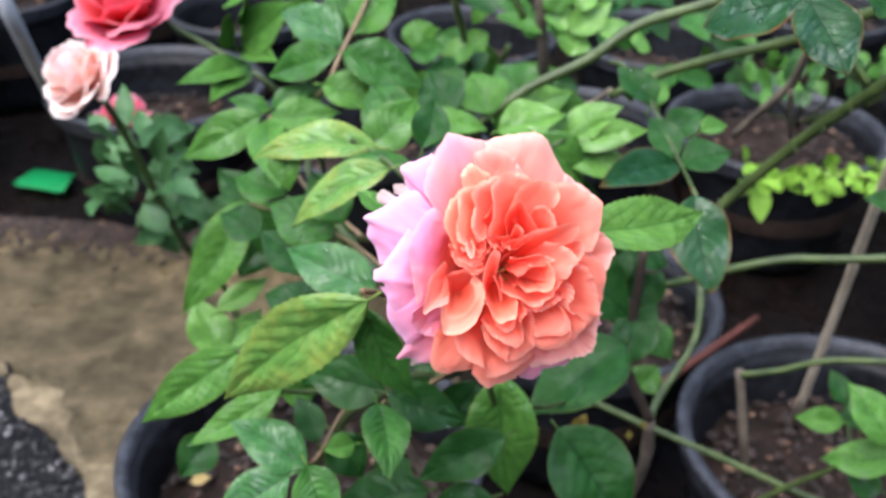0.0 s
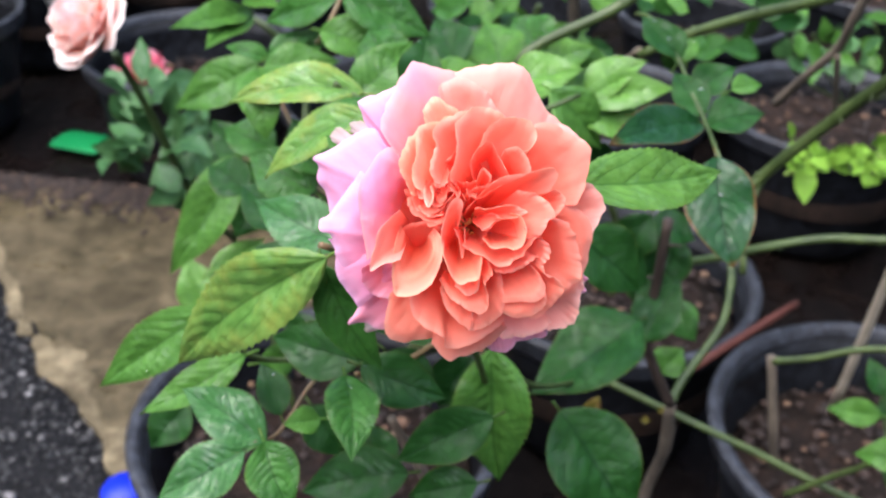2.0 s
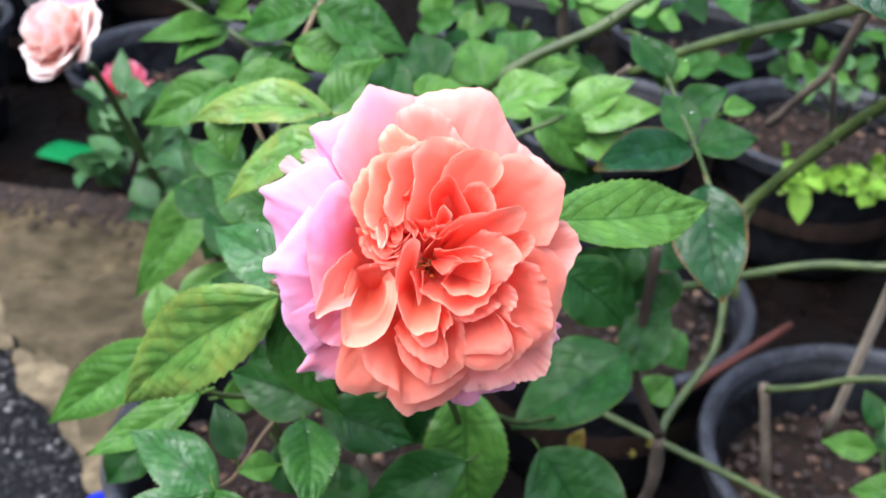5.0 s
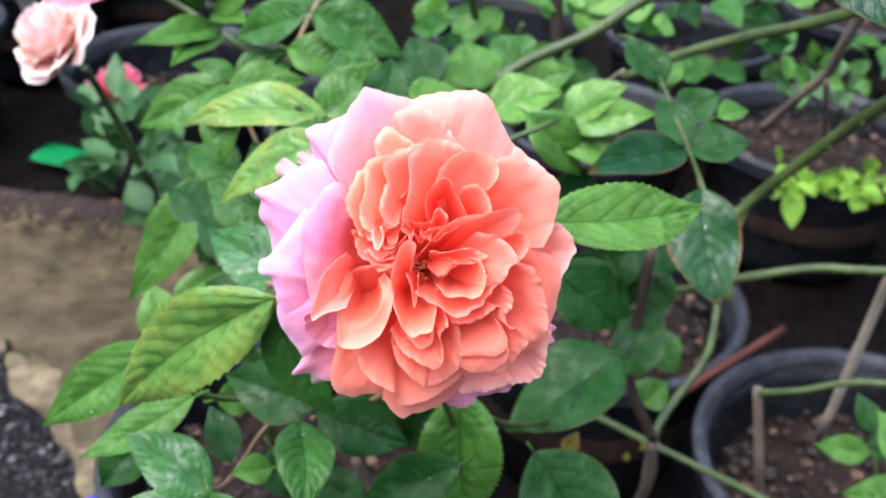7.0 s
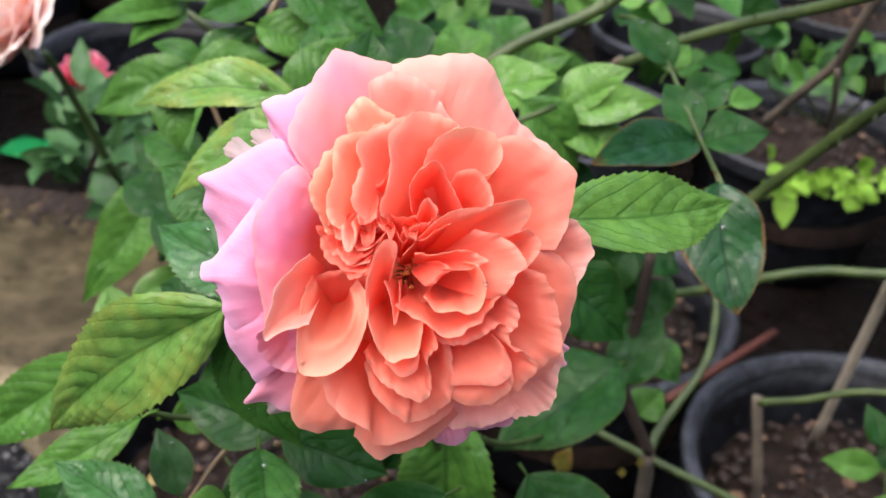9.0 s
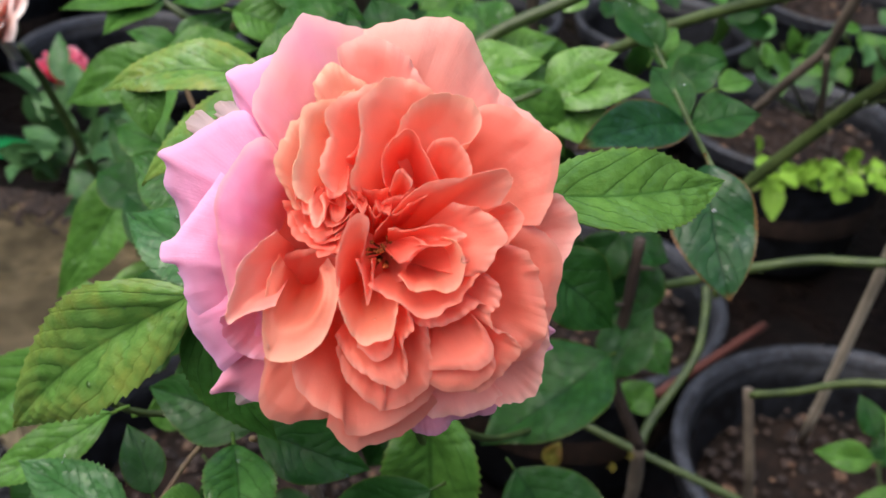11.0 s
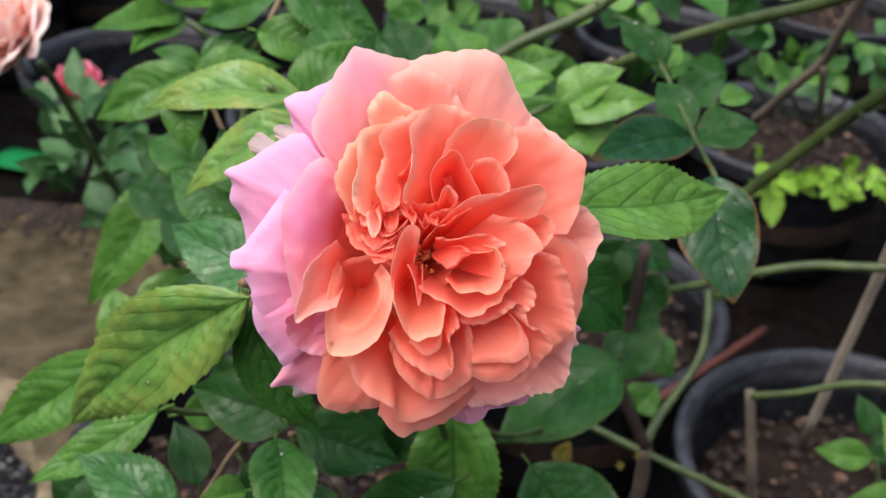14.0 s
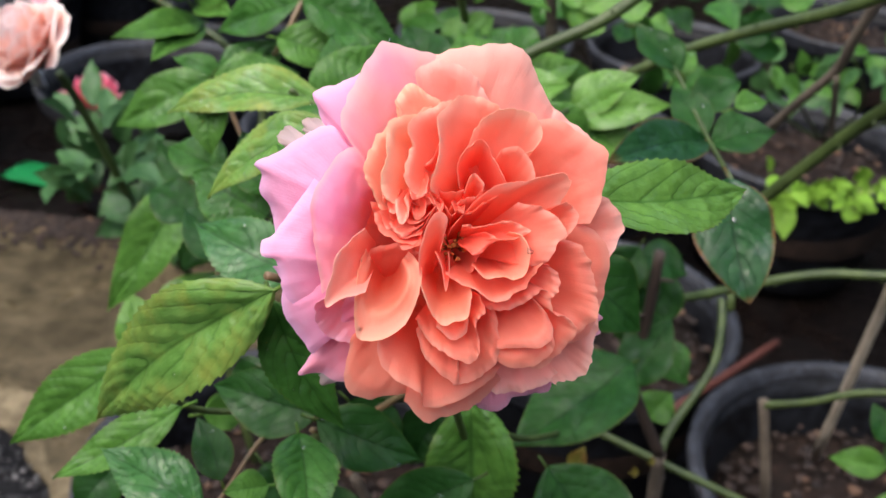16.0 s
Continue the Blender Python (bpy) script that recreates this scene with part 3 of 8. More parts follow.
# ---- pots ----
def pot(x, y, radius, height, fill=0.80, label="black plastic nursery pot with a rolled rim", group="nursery pots"):
    """A tapered pot with a rolled rim, hollow, and the soil in it as a thing of its own."""
    e = thing("plant_pot", label, "plant pot", group=group)
    r, h = radius, height
    lo = r * 0.74
    wall = [(0.002, 0.004), (lo * 0.96, 0.004), (lo, 0.012)]
    for k in range(1, 9):
        f = k / 8
        wall.append((lo + (r * 0.93 - lo) * f, 0.012 + (h * 0.86 - 0.012) * f))
    inner = [(r * 0.915 + (lo * 0.97 - r * 0.915) * k / 8, h * 0.95 - (h * 0.95 - 0.02) * k / 8) for k in range(9)]
    part("body", lathe(wall + [(r * 0.935, h * 0.90)] + inner, 80, 0.006, (x, y, 0)), POT, e)
    rim = [(r * 0.925, h * 0.86), (r * 0.975, h * 0.862), (r * 0.99, h * 0.885), (r * 0.992, h * 0.93), (r * 1.0, h * 0.945), (r * 1.012, h * 0.965),
           (r * 1.012, h * 0.988), (r * 0.995, h), (r * 0.955, h * 1.0), (r * 0.935, h * 0.985), (r * 0.918, h * 0.95)]
    part("rim", lathe(rim, 80, 0.006, (x, y, 0)), POT_RIM, e)
    top = h * fill
    ri = lo * 0.97 + (r * 0.915 - lo * 0.97) * fill - 0.004
    bm = bmesh.new()
    rows = []
    for k in range(15):
        rr = max(0.002, ri * k / 14)
        row = []
        for a in range(40):
            p = Vector((x + rr * math.cos(a * math.pi / 20), y + rr * math.sin(a * math.pi / 20), 0))
            p.z = top + 0.016 * noise.fractal(p * 14, 1.0, 2.0, 4) - 0.012 * (k / 14) ** 2
            row.append(p)
        rows.append(row)
    rows.append([Vector((p.x, p.y, top * 0.5)) for p in rows[-1]])
    grid_skin(bm, rows, closed=True)
    tagged(part("potting_soil", bm, SOIL), "damp potting soil filling a pot, foliage shade put into its dark colour", "soil", "soil in the pots", "stuff")
    rng = random.Random(int(abs(x) * 1000 + y * 77))
    pl, sz = [], []
    for _ in range(380):
        rr, a = ri * 0.97 * math.sqrt(rng.random()), rng.uniform(0, 6.28)
        pl.append((x + rr * math.cos(a), y + rr * math.sin(a), top + 0.004))
        sz.append(rng.choice((0.003, 0.004, 0.005, 0.006, 0.009)))
    crumbs = stone_cloud("soil_crumbs", pl, sz, CRUMBS, 5)
    bits, wide = [], []
    for _ in range(16):
        rr, a = ri * 0.95 * math.sqrt(rng.random()), rng.uniform(0, 6.28)
        bits.append((x + rr * math.cos(a), y + rr * math.sin(a), top + 0.007))
        wide.append(rng.choice((0.005, 0.006, 0.008, 0.011)))
    tagged(stone_cloud("bark_chips", bits, wide, CHIP, 8, 0.45), "pale brown bark chips on potting soil", "bark chips", "soil in the pots", "stuff")
    tagged(crumbs, "brown soil crumbs, husk chips and pale grit", "soil", "soil in the pots", "stuff")
    return e


pot(-0.148, 1.040, 0.235, 0.280, 0.70)
pot(0.584, 1.104, 0.234, 0.290, 0.70)
pot(0.235, 1.430, 0.225, 0.280, 0.80)
pot(0.700, 2.120, 0.235, 0.280, 0.80)
pot(-0.680, 2.170, 0.240, 0.290, 0.62)
pot(0.200, 0.700, 0.165, 0.240, 0.80)
pot(-1.300, 2.750, 0.230, 0.300, 0.70)
pot(-0.220, 2.020, 0.220, 0.280, 0.62)
pot(0.250, 2.080, 0.210, 0.280, 0.62)
pot(-0.600, 2.750, 0.220, 0.280, 0.60)
pot(0.020, 2.620, 0.220, 0.280, 0.60)
pot(0.500, 2.650, 0.220, 0.280, 0.60)
pot(1.220, 2.350, 0.220, 0.280, 0.80)
pot(1.050, 1.700, 0.210, 0.280, 0.80)
pot(-1.050, 3.050, 0.230, 0.280, 0.80)
pot(1.000, 2.950, 0.220, 0.280, 0.80)
pot(-1.349, 2.246, 0.220, 0.300, 0.70)


# ---- the large rose in front ----
rose_bush = thing("rose_bush", "rose bush with a large coral-peach bloom and wet toothed leaves", "rose bush")
bm = bmesh.new()
bmesh.ops.create_uvsphere(bm, u_segments=24, v_segments=14, radius=1.0)
for v in bm.verts:
    v.co = ROSE @ (Vector((v.co.x * 15, v.co.y * 15, v.co.z * 9 - 23)) * 0.001)
bloom_heart = part("bloom", bm, DEEP, rose_bush, "full coral-peach rose bloom with pink outer petals")
petal_count = [0]


def petal(rim, base, bulge, material, ruffle=0.5, roll=0.4, lip=0.8, ridge=0.0):
    """A petal drawn out from its claw to a rim that runs through a few points (millimetres in the bloom's own directions):
    bulge bows the sheet out or in, roll turns the rim back, ruffle waves it, ridge raises a fold half way out."""
    petal_count[0] += 1
    rng = random.Random(petal_count[0])
    ph = rng.uniform(0, 6.28)
    NS, NV = 16, 46
    path = spline(rim, 12)
    steps = [0.0]
    for p, q in zip(path, path[1:]):
        steps.append(steps[-1] + (q - p).length)
    total = steps[-1]
    edge = []
    k = 0
    for j in range(NV + 1):
        d = total * j / NV
        while k < len(steps) - 2 and steps[k + 1] < d:
            k += 1
        f = (d - steps[k]) / max(1e-6, steps[k + 1] - steps[k])
        edge.append(path[k].lerp(path[k + 1], min(1.0, max(0.0, f))))
    soft = [e.copy() for e in edge]
    for _ in range(14):
        soft = [soft[0]] + [(soft[j - 1] + soft[j] * 2 + soft[j + 1]) / 4 for j in range(1, NV)] + [soft[-1]]
    claw = Vector(base)
    across = (edge[-1] - edge[0]) * 0.16
    grid = np.zeros((NS + 1, NV + 1, 3))
    for j, e in enumerate(edge):
        v = 2 * j / NV - 1
        b = claw + across * v
        m = b.lerp(soft[j], 0.55)
        m.z += bulge * (1.25 - 0.5 * v * v)
        wave = 0.95 * ruffle * (0.7 * math.sin(total * j / NV * 0.5 + ph) + 1.7 * noise.noise(Vector((total * j / NV * 0.22, ph, 2))) + (1.2 if ruffle > 0.85 else 0.35) * noise.noise(Vector((total * j / NV * 0.55, ph, 5))))
        wave *= min(1.0, (24 if ruffle < 0.6 else 70) / total)
        out = (e - b).normalized()
        for i in range(NS + 1):
            s = (i / NS) ** 0.9
            p = b * (1 - s) ** 2 + m * 2 * s * (1 - s) + soft[j].lerp(e, s ** 5) * s * s
            p.z += wave * s ** 6
            p += out * max(ruffle, 0.45) * (1.0 * noise.noise(Vector((total * j / NV * 0.45, ph, 9))) + 0.25 * noise.noise(Vector((total * j / NV * 1.3, ph, 7))) + 0.12 * noise.noise(Vector((total * j / NV * 2.6, ph, 4)))) * s ** 6
            p.z += (0.20 if ruffle < 0.45 else 0.7) * noise.noise(Vector((total * j / NV * 0.9, s * 3, ph))) * s ** (3 if ruffle < 0.45 else 8)
            p += out * (0.0 if ruffle < 0.45 else 0.65) * noise.noise(Vector((total * j / NV * 0.8, ph, 11))) * s ** 8
            p.z += roll * (0.5 * s ** 4 - max(0.0, (s - lip) / (1 - lip)) ** 1.7)
            p.z += ridge * math.exp(-((s - 0.56) / 0.17) ** 2)
            p.z += ((0.045 if ruffle < 0.45 else 0.062) * total ** 0.8 * noise.noise(Vector((s * 2.4 + ph, v * 1.7, ph))) + 0.028 * total ** 0.8 * noise.noise(Vector((s * 5 + ph, v * 4.0, ph)))) * s * (1.15 - s) * 3.5
            p.z += 0.02 * math.sin(v * 17 + ph + 3 * noise.noise(Vector((s * 3, v * 3, ph)))) * s * (1.1 - s) * 3
            grid[i, j] = p
    du = np.gradient(grid, axis=0)
    dv = np.gradient(grid, axis=1)
    nrm = np.cross(du, dv)
    nrm /= np.linalg.norm(nrm, axis=2, keepdims=True) + 1e-9
    if nrm[..., 2].mean() < 0:
        nrm = -nrm
    thick = 0.09 + 0.4 * (1 - np.linspace(0, 1, NS + 1))[:, None, None]
    low = grid - nrm * thick
    rows = [[ROSE @ (Vector(p) * 0.001) for p in r] for r in grid]
    back = [[ROSE @ (Vector(p) * 0.001) for p in r] for r in low]
    uvs = [[((i / NS) ** 0.9, j / NV) for j in range(NV + 1)] for i in range(NS + 1)]
    bm = bmesh.new()
    a = grid_skin(bm, rows, uvs)
    z = grid_skin(bm, [r[::-1] for r in back], [r[::-1] for r in uvs])
    layer = bm.loops.layers.uv.verify()
    a = [[bm.verts.new(q.co) for q in r] for r in a]
    z = [[bm.verts.new(q.co) for q in r] for r in z]
    for j in range(NV):
        f = bm.faces.new((a[NS][j], a[NS][j + 1], z[NS][NV - j - 1], z[NS][NV - j]))
        for lp in f.loops:
            lp[layer].uv = (1.0, (j + 0.5) / NV)
    for i in range(NS):
        for k, m in ((0, NV), (NV, 0)):
            f = bm.faces.new((a[i][k], a[i + 1][k], z[i + 1][m], z[i][m]))
            for lp in f.loops:
                lp[layer].uv = (i / NS, k / NV)
    bmesh.ops.delete(bm, geom=[q for q in bm.verts if not q.link_faces], context="VERTS")
    part("petal", bm, material, bloom_heart)


petal([(-3.1, 41.7, -6.0), (1.6, 42.7, -5.0), (7.8, 43.5, -5.0), (13.5, 43.6, -6.0), (17.2, 41.1, -7.0), (19.6, 36.0, -9.0), (23.3, 28.9, -11.0)], (3.0, 13.9, -13.0), 5, PALE, 0.4, 1.6)
petal([(20.6, 32.7, -11.0), (25.0, 29.1, -12.0), (31.0, 24.4, -13.0), (34.2, 21.1, -13.0), (33.8, 16.4, -14.0)], (11.0, 7.1, -15.0), 4, PALE, 0.4, 1.6)
petal([(-18.7, 19.1, -2.0), (-21.4, 22.6, 0.0), (-23.3, 27.6, -3.0), (-20.5, 36.2, -7.0), (-16.4, 42.6, -8.0), (-15.0, 45.2, -8.5), (-12.6, 44.6, -8.0), (-9.0, 43.4, -8.0), (-6.5, 42.8, -8.0), (-2.7, 41.7, -7.0)], (-4.7, 11.3, -20.0), 8, BLUSH, 0.4, 0.4)
petal([(-20.0, 39.2, -14.0), (-25.1, 37.5, -15.0), (-30.5, 35.6, -16.0), (-29.9, 31.9, -16.0), (-27.8, 26.3, -15.0)], (-12.1, 14.0, -15.0), 4, PINK, 0.4, 1.6)
petal([(-21.2, 21.2, -5.0), (-26.2, 27.0, -9.0), (-33.0, 24.6, -11.0), (-38.6, 21.3, -12.0), (-43.6, 19.4, -12.0), (-42.1, 17.1, -13.0), (-42.7, 13.1, -14.0), (-40.2, 9.3, -14.0), (-39.0, 3.8, -13.0)], (-13.9, 4.7, -11.0), 11, PINK, 0.4, 1.6)
petal([(-39.1, -3.7, -9.0), (-36.8, -7.4, -9.0), (-37.2, -11.1, -9.0), (-36.5, -14.9, -10.0), (-33.5, -19.3, -11.0), (-30.8, -23.1, -12.0)], (-15.3, -6.7, -13.0), 10, PINK, 0.4, 1.6)
petal([(-28.7, 14.6, -1.0), (-32.5, 9.6, -2.0), (-37.8, 3.0, -3.0), (-40.4, 1.5, -3.0), (-40.1, -1.6, -3.0), (-37.5, -2.3, -3.0), (-36.6, -4.7, -4.0), (-35.5, -10.5, -6.0), (-30.2, -14.8, -8.0)], (-14.6, -2.1, -18.0), 12, PINK, 0.4, 0.4)
petal([(-30.1, -14.9, -10.0), (-29.8, -19.5, -14.0), (-32.3, -24.2, -17.0), (-35.0, -28.2, -19.0), (-30.3, -28.0, -19.0), (-24.5, -29.9, -18.0), (-22.0, -25.2, -16.0)], (-10.9, -11.4, -15.0), 5, ROSY, 0.4, 1.6)
petal([(-28.3, -11.6, 2.0), (-28.9, -15.5, -3.0), (-26.8, -18.9, -7.0), (-22.3, -20.6, -8.0)], (-14.6, -5.5, -18.0), 5, ROSY, 0.4, 0.4)
petal([(-27.1, -9.7, 1.0), (-28.0, -1.1, 3.0), (-28.8, 8.9, 4.0), (-27.1, 13.2, 4.0), (-23.2, 18.8, 4.0), (-19.9, 20.4, 3.0), (-17.3, 17.3, 2.0)], (-16.8, 2.1, -10.0), 11, BLUSH, 0.4, 0.4)
petal([(-21.6, -18.8, -6.0), (-22.8, -23.2, -8.0), (-23.8, -28.2, -10.0), (-22.8, -31.3, -11.0), (-19.0, -33.0, -11.0), (-14.6, -32.2, -10.0), (-8.1, -31.3, -9.0)], (-8.3, -11.2, -11.0), 5, PEACH, 0.35, 1.6)
petal([(4.9, -35.0, -17.0), (7.6, -36.8, -18.0), (11.5, -36.3, -18.0), (13.2, -33.8, -18.0)], (6.4, -18.4, -16.0), 4, ROSY, 0.4, 1.6)
petal([(12.1, -33.9, -17.0), (16.5, -33.3, -17.0), (21.5, -32.2, -17.0), (22.2, -29.7, -17.0)], (12.2, -18.4, -16.0), 4, ROSY, 0.4, 1.6)
petal([(-10.7, -33.2, -8.0), (-8.6, -35.3, -8.0), (-6.1, -37.8, -8.0), (-2.8, -36.9, -8.0), (3.5, -35.0, -9.0), (7.8, -31.8, -10.0), (10.4, -28.8, -10.0)], (-2.7, -13.6, -13.0), 5, PEACH, 0.30, 1.6)
petal([(5.0, -31.4, -12.0), (11.0, -32.1, -12.0), (16.3, -31.4, -12.0), (20.6, -30.1, -12.0), (22.7, -27.3, -11.0)], (8.7, -15.8, -21.0), 3, PALE, 0.6, 0.5)
petal([(20.6, -28.8, -12.0), (22.9, -29.9, -13.0), (27.7, -29.0, -13.0), (29.9, -27.2, -13.0), (30.9, -21.5, -12.0), (32.0, -16.7, -12.0), (31.4, -12.9, -12.0)], (13.3, -11.3, -22.0), 3, PALE, 0.8, 0.5)
petal([(32.3, -14.7, -15.0), (33.7, -16.1, -15.0), (32.3, -17.4, -15.0), (33.2, -19.4, -16.0), (31.2, -20.2, -15.0)], (19.1, -11.4, -15.0), 3, ROSY, 0.4, 1.6)
petal([(34.9, -3.2, -14.0), (37.8, 2.2, -15.0), (38.8, 4.7, -16.0), (36.7, 8.8, -15.0), (33.8, 11.1, -14.0), (32.2, 9.8, -14.0)], (17.9, 1.3, -23.0), 3, PALE, 0.4, 0.5)
petal([(25.0, -20.9, -6.0), (29.3, -18.9, -7.0), (31.5, -14.8, -8.0), (33.2, -9.6, -9.0), (34.3, -3.2, -9.0), (33.1, 1.0, -8.0), (30.3, 3.6, -7.0), (26.0, 5.7, -5.0)], (12.1, -5.5, -11.0), 5, PEACH, 0.30, 1.6)
petal([(29.5, 4.6, -4.0), (31.9, 9.3, -5.0), (33.1, 14.6, -6.0), (33.6, 20.3, -6.0), (29.2, 23.4, -6.0), (23.9, 26.7, -5.0), (19.2, 27.0, -4.0), (15.5, 24.4, -2.0)], (11.0, 7.9, -18.0), 6, PEACH, 0.30, 1.3)
petal([(-15.1, -17.1, 2.0), (-15.6, -22.1, 2.0), (-13.6, -26.1, 2.0), (-10.1, -28.6, 2.0), (-6.7, -30.5, 1.0), (-5.9, -33.8, -2.0), (0.7, -32.7, -3.0), (6.3, -29.3, -3.0), (10.4, -25.4, -4.0)], (-5.5, -10.9, -16.0), 5, PEACH, 0.35, 1.3)
petal([(-6.2, 32.0, 1.0), (-7.2, 35.8, 1.0), (-5.7, 37.8, 1.0), (-2.1, 38.7, 1.0), (2.4, 37.5, 1.0), (5.9, 34.7, 0.0), (7.4, 31.9, -1.0), (10.4, 28.5, -2.0)], (0.2, 17.3, -12.0), 4, PALE, 0.5, 0.4)
petal([(-10.9, 25.3, 2.0), (-11.3, 29.3, 2.0), (-10.6, 32.3, 2.0), (-8.1, 33.6, 2.0), (-5.6, 32.3, 2.0), (-2.1, 30.2, 1.0)], (-2.9, 18.1, -10.0), 3, GOLD, 0.8, 1.3)
petal([(22.3, 1.3, 3.0), (26.8, -0.6, 3.0), (29.1, -5.1, 2.0), (29.9, -9.1, 2.0), (30.5, -12.7, 1.0), (29.1, -15.8, 0.0), (25.1, -19.3, 0.0)], (12.0, -5.3, -10.0), 4, PEACH, 0.55, 1.3)
petal([(17.7, -9.9, 7.0), (19.4, -10.8, 8.0), (20.5, -14.2, 8.0), (23.1, -14.8, 6.0), (25.2, -17.9, 4.0), (22.0, -22.2, 1.0), (19.0, -25.4, 0.0), (16.5, -25.9, 0.0)], (9.9, -9.6, -10.0), 4, PEACH, 0.55, 1.3)
petal([(20.3, -17.9, 4.0), (20.6, -20.4, 4.0), (18.9, -23.5, 3.0), (14.9, -25.2, 3.0), (10.9, -25.0, 3.0), (8.4, -23.5, 3.0)], (12.0, -9.5, -8.0), 5, PEACH, 0.35, 1.3)
petal([(8.9, -21.0, 5.0), (13.8, -20.9, 6.0), (18.2, -20.7, 6.0), (20.3, -18.3, 6.0), (19.2, -14.3, 6.0), (16.8, -11.4, 6.0)], (9.9, -9.4, -6.0), 4, PEACH, 0.30, 1.3)
petal([(8.7, -12.5, 5.0), (9.1, -16.9, 5.0), (9.7, -20.9, 4.0), (7.9, -25.0, 3.0), (3.9, -27.9, 2.0), (-0.1, -28.9, 2.0)], (0.4, -10.6, -8.0), 5, PEACH, 0.45, 1.3)
petal([(-7.6, -16.9, 5.0), (-6.3, -21.8, 5.0), (-3.9, -24.9, 4.0), (-0.0, -28.2, 3.0), (1.2, -27.2, 3.0), (1.0, -23.9, 4.0)], (-0.5, -12.6, -6.0), 4, PEACH, 0.35, 1.3)
petal([(-7.6, -14.8, 7.0), (-5.5, -18.6, 8.0), (-2.6, -21.0, 8.0), (1.2, -23.2, 8.0), (4.3, -23.5, 8.0), (5.3, -20.5, 8.0), (4.9, -17.6, 8.0), (3.6, -14.2, 8.0)], (-2.0, -9.4, -4.0), 4, PEACH, 0.55, 1.3)
petal([(5.6, -10.3, 10.0), (6.3, -13.1, 10.0), (4.4, -16.4, 11.0), (5.3, -19.3, 10.0), (4.9, -22.8, 9.0)], (0.7, -9.8, -2.0), 2, PEACH, 0.45, 1.3)
petal([(-3.4, -16.5, 10.0), (-0.1, -18.8, 10.0), (2.3, -17.9, 10.0), (3.2, -15.0, 10.0)], (-1.3, -9.3, -2.0), 3, PEACH, 0.35, 1.3)
petal([(23.0, 8.5, 8.0), (25.5, 6.6, 7.0), (25.3, 4.2, 7.0), (22.5, 0.8, 8.0)], (12.0, 2.1, -10.0), 3, PEACH, 0.35, 1.3)
petal([(17.6, -3.6, 9.0), (20.5, -5.0, 9.0), (21.4, -7.4, 9.0), (20.8, -9.9, 8.0), (18.7, -10.9, 7.0)], (9.9, -3.2, -6.0), 3, PEACH, 1.10, 1.3)
petal([(-14.3, 6.8, 6.0), (-15.5, 9.4, 8.0), (-16.0, 11.3, 9.0), (-17.4, 14.1, 8.0), (-17.4, 16.2, 8.0), (-16.8, 18.7, 7.0), (-15.5, 21.8, 6.0), (-13.7, 24.2, 5.0), (-10.3, 26.5, 4.0)], (-7.2, 8.5, -10.0), 3, GOLD, 0.7, 1.3)
petal([(-10.3, 8.4, 10.0), (-11.6, 8.3, 12.0), (-13.0, 9.3, 13.0), (-13.9, 11.7, 13.0), (-13.6, 14.6, 13.0), (-12.8, 17.2, 11.0), (-12.9, 20.2, 11.0), (-12.8, 24.0, 9.0), (-11.3, 25.7, 8.0), (-7.6, 26.7, 7.0), (-3.8, 28.6, 6.0)], (-4.9, 12.6, -8.0), 2, GOLD, 0.7, 1.3)
petal([(-11.3, 8.7, 12.0), (-10.7, 5.4, 13.0), (-9.6, 3.9, 13.0), (-8.6, 5.9, 12.0), (-9.5, 9.2, 11.0)], (-7.8, 13.0, 0.0), 1, FOLD, 0.7, 1.3)
petal([(-4.7, 10.2, 9.0), (-6.4, 9.8, 11.0), (-8.2, 10.8, 12.0), (-9.1, 12.9, 13.0), (-9.2, 15.8, 12.0), (-8.2, 18.7, 10.0), (-7.9, 20.6, 11.0), (-8.6, 23.4, 10.0), (-7.4, 25.7, 9.0), (-3.7, 28.2, 7.0), (0.2, 29.6, 6.0)], (0.4, 13.7, -8.0), 2, FOLD, 0.7, 1.3)
petal([(-7.5, 14.9, 4.0), (-5.1, 16.8, 7.0), (-3.0, 18.9, 8.0), (-2.2, 21.2, 7.0)], (-2.2, 12.6, -8.0), 1, DEEP, 0.8, 1.3)
petal([(-3.3, 10.2, 9.0), (-4.4, 11.3, 12.0), (-3.9, 13.3, 13.0), (-2.9, 15.6, 14.0), (-2.4, 18.0, 13.0), (-2.3, 21.0, 12.0), (-2.7, 24.3, 12.0), (-1.9, 26.5, 11.0), (1.3, 29.4, 9.0), (4.1, 30.4, 8.0), (7.5, 29.4, 7.0), (10.4, 27.4, 6.0)], (4.1, 12.6, -8.0), 2, FOLD, 0.7, 1.3)
petal([(2.6, 17.3, 7.0), (4.4, 22.3, 9.0), (6.9, 25.5, 10.0), (11.8, 27.0, 10.0), (16.6, 25.7, 10.0), (18.3, 22.2, 10.0), (16.8, 19.2, 11.0), (14.2, 17.8, 11.0)], (8.8, 10.4, -6.0), -2, FOLD, 0.5, 1.5)
petal([(1.6, 11.3, 11.0), (1.2, 15.8, 12.0), (2.9, 18.6, 12.0), (6.0, 20.8, 12.0), (7.8, 18.1, 12.0), (9.6, 14.4, 12.0), (10.9, 11.8, 12.0)], (5.1, 10.0, -8.0), -4, DEEP, 0.6, 1.3)
petal([(2.4, 10.3, 12.0), (3.2, 12.4, 13.0), (4.7, 13.8, 13.0), (6.4, 11.7, 13.0), (5.7, 10.1, 12.0)], (3.8, 8.0, 0.0), 1, PEACH, 0.35, 1.3)
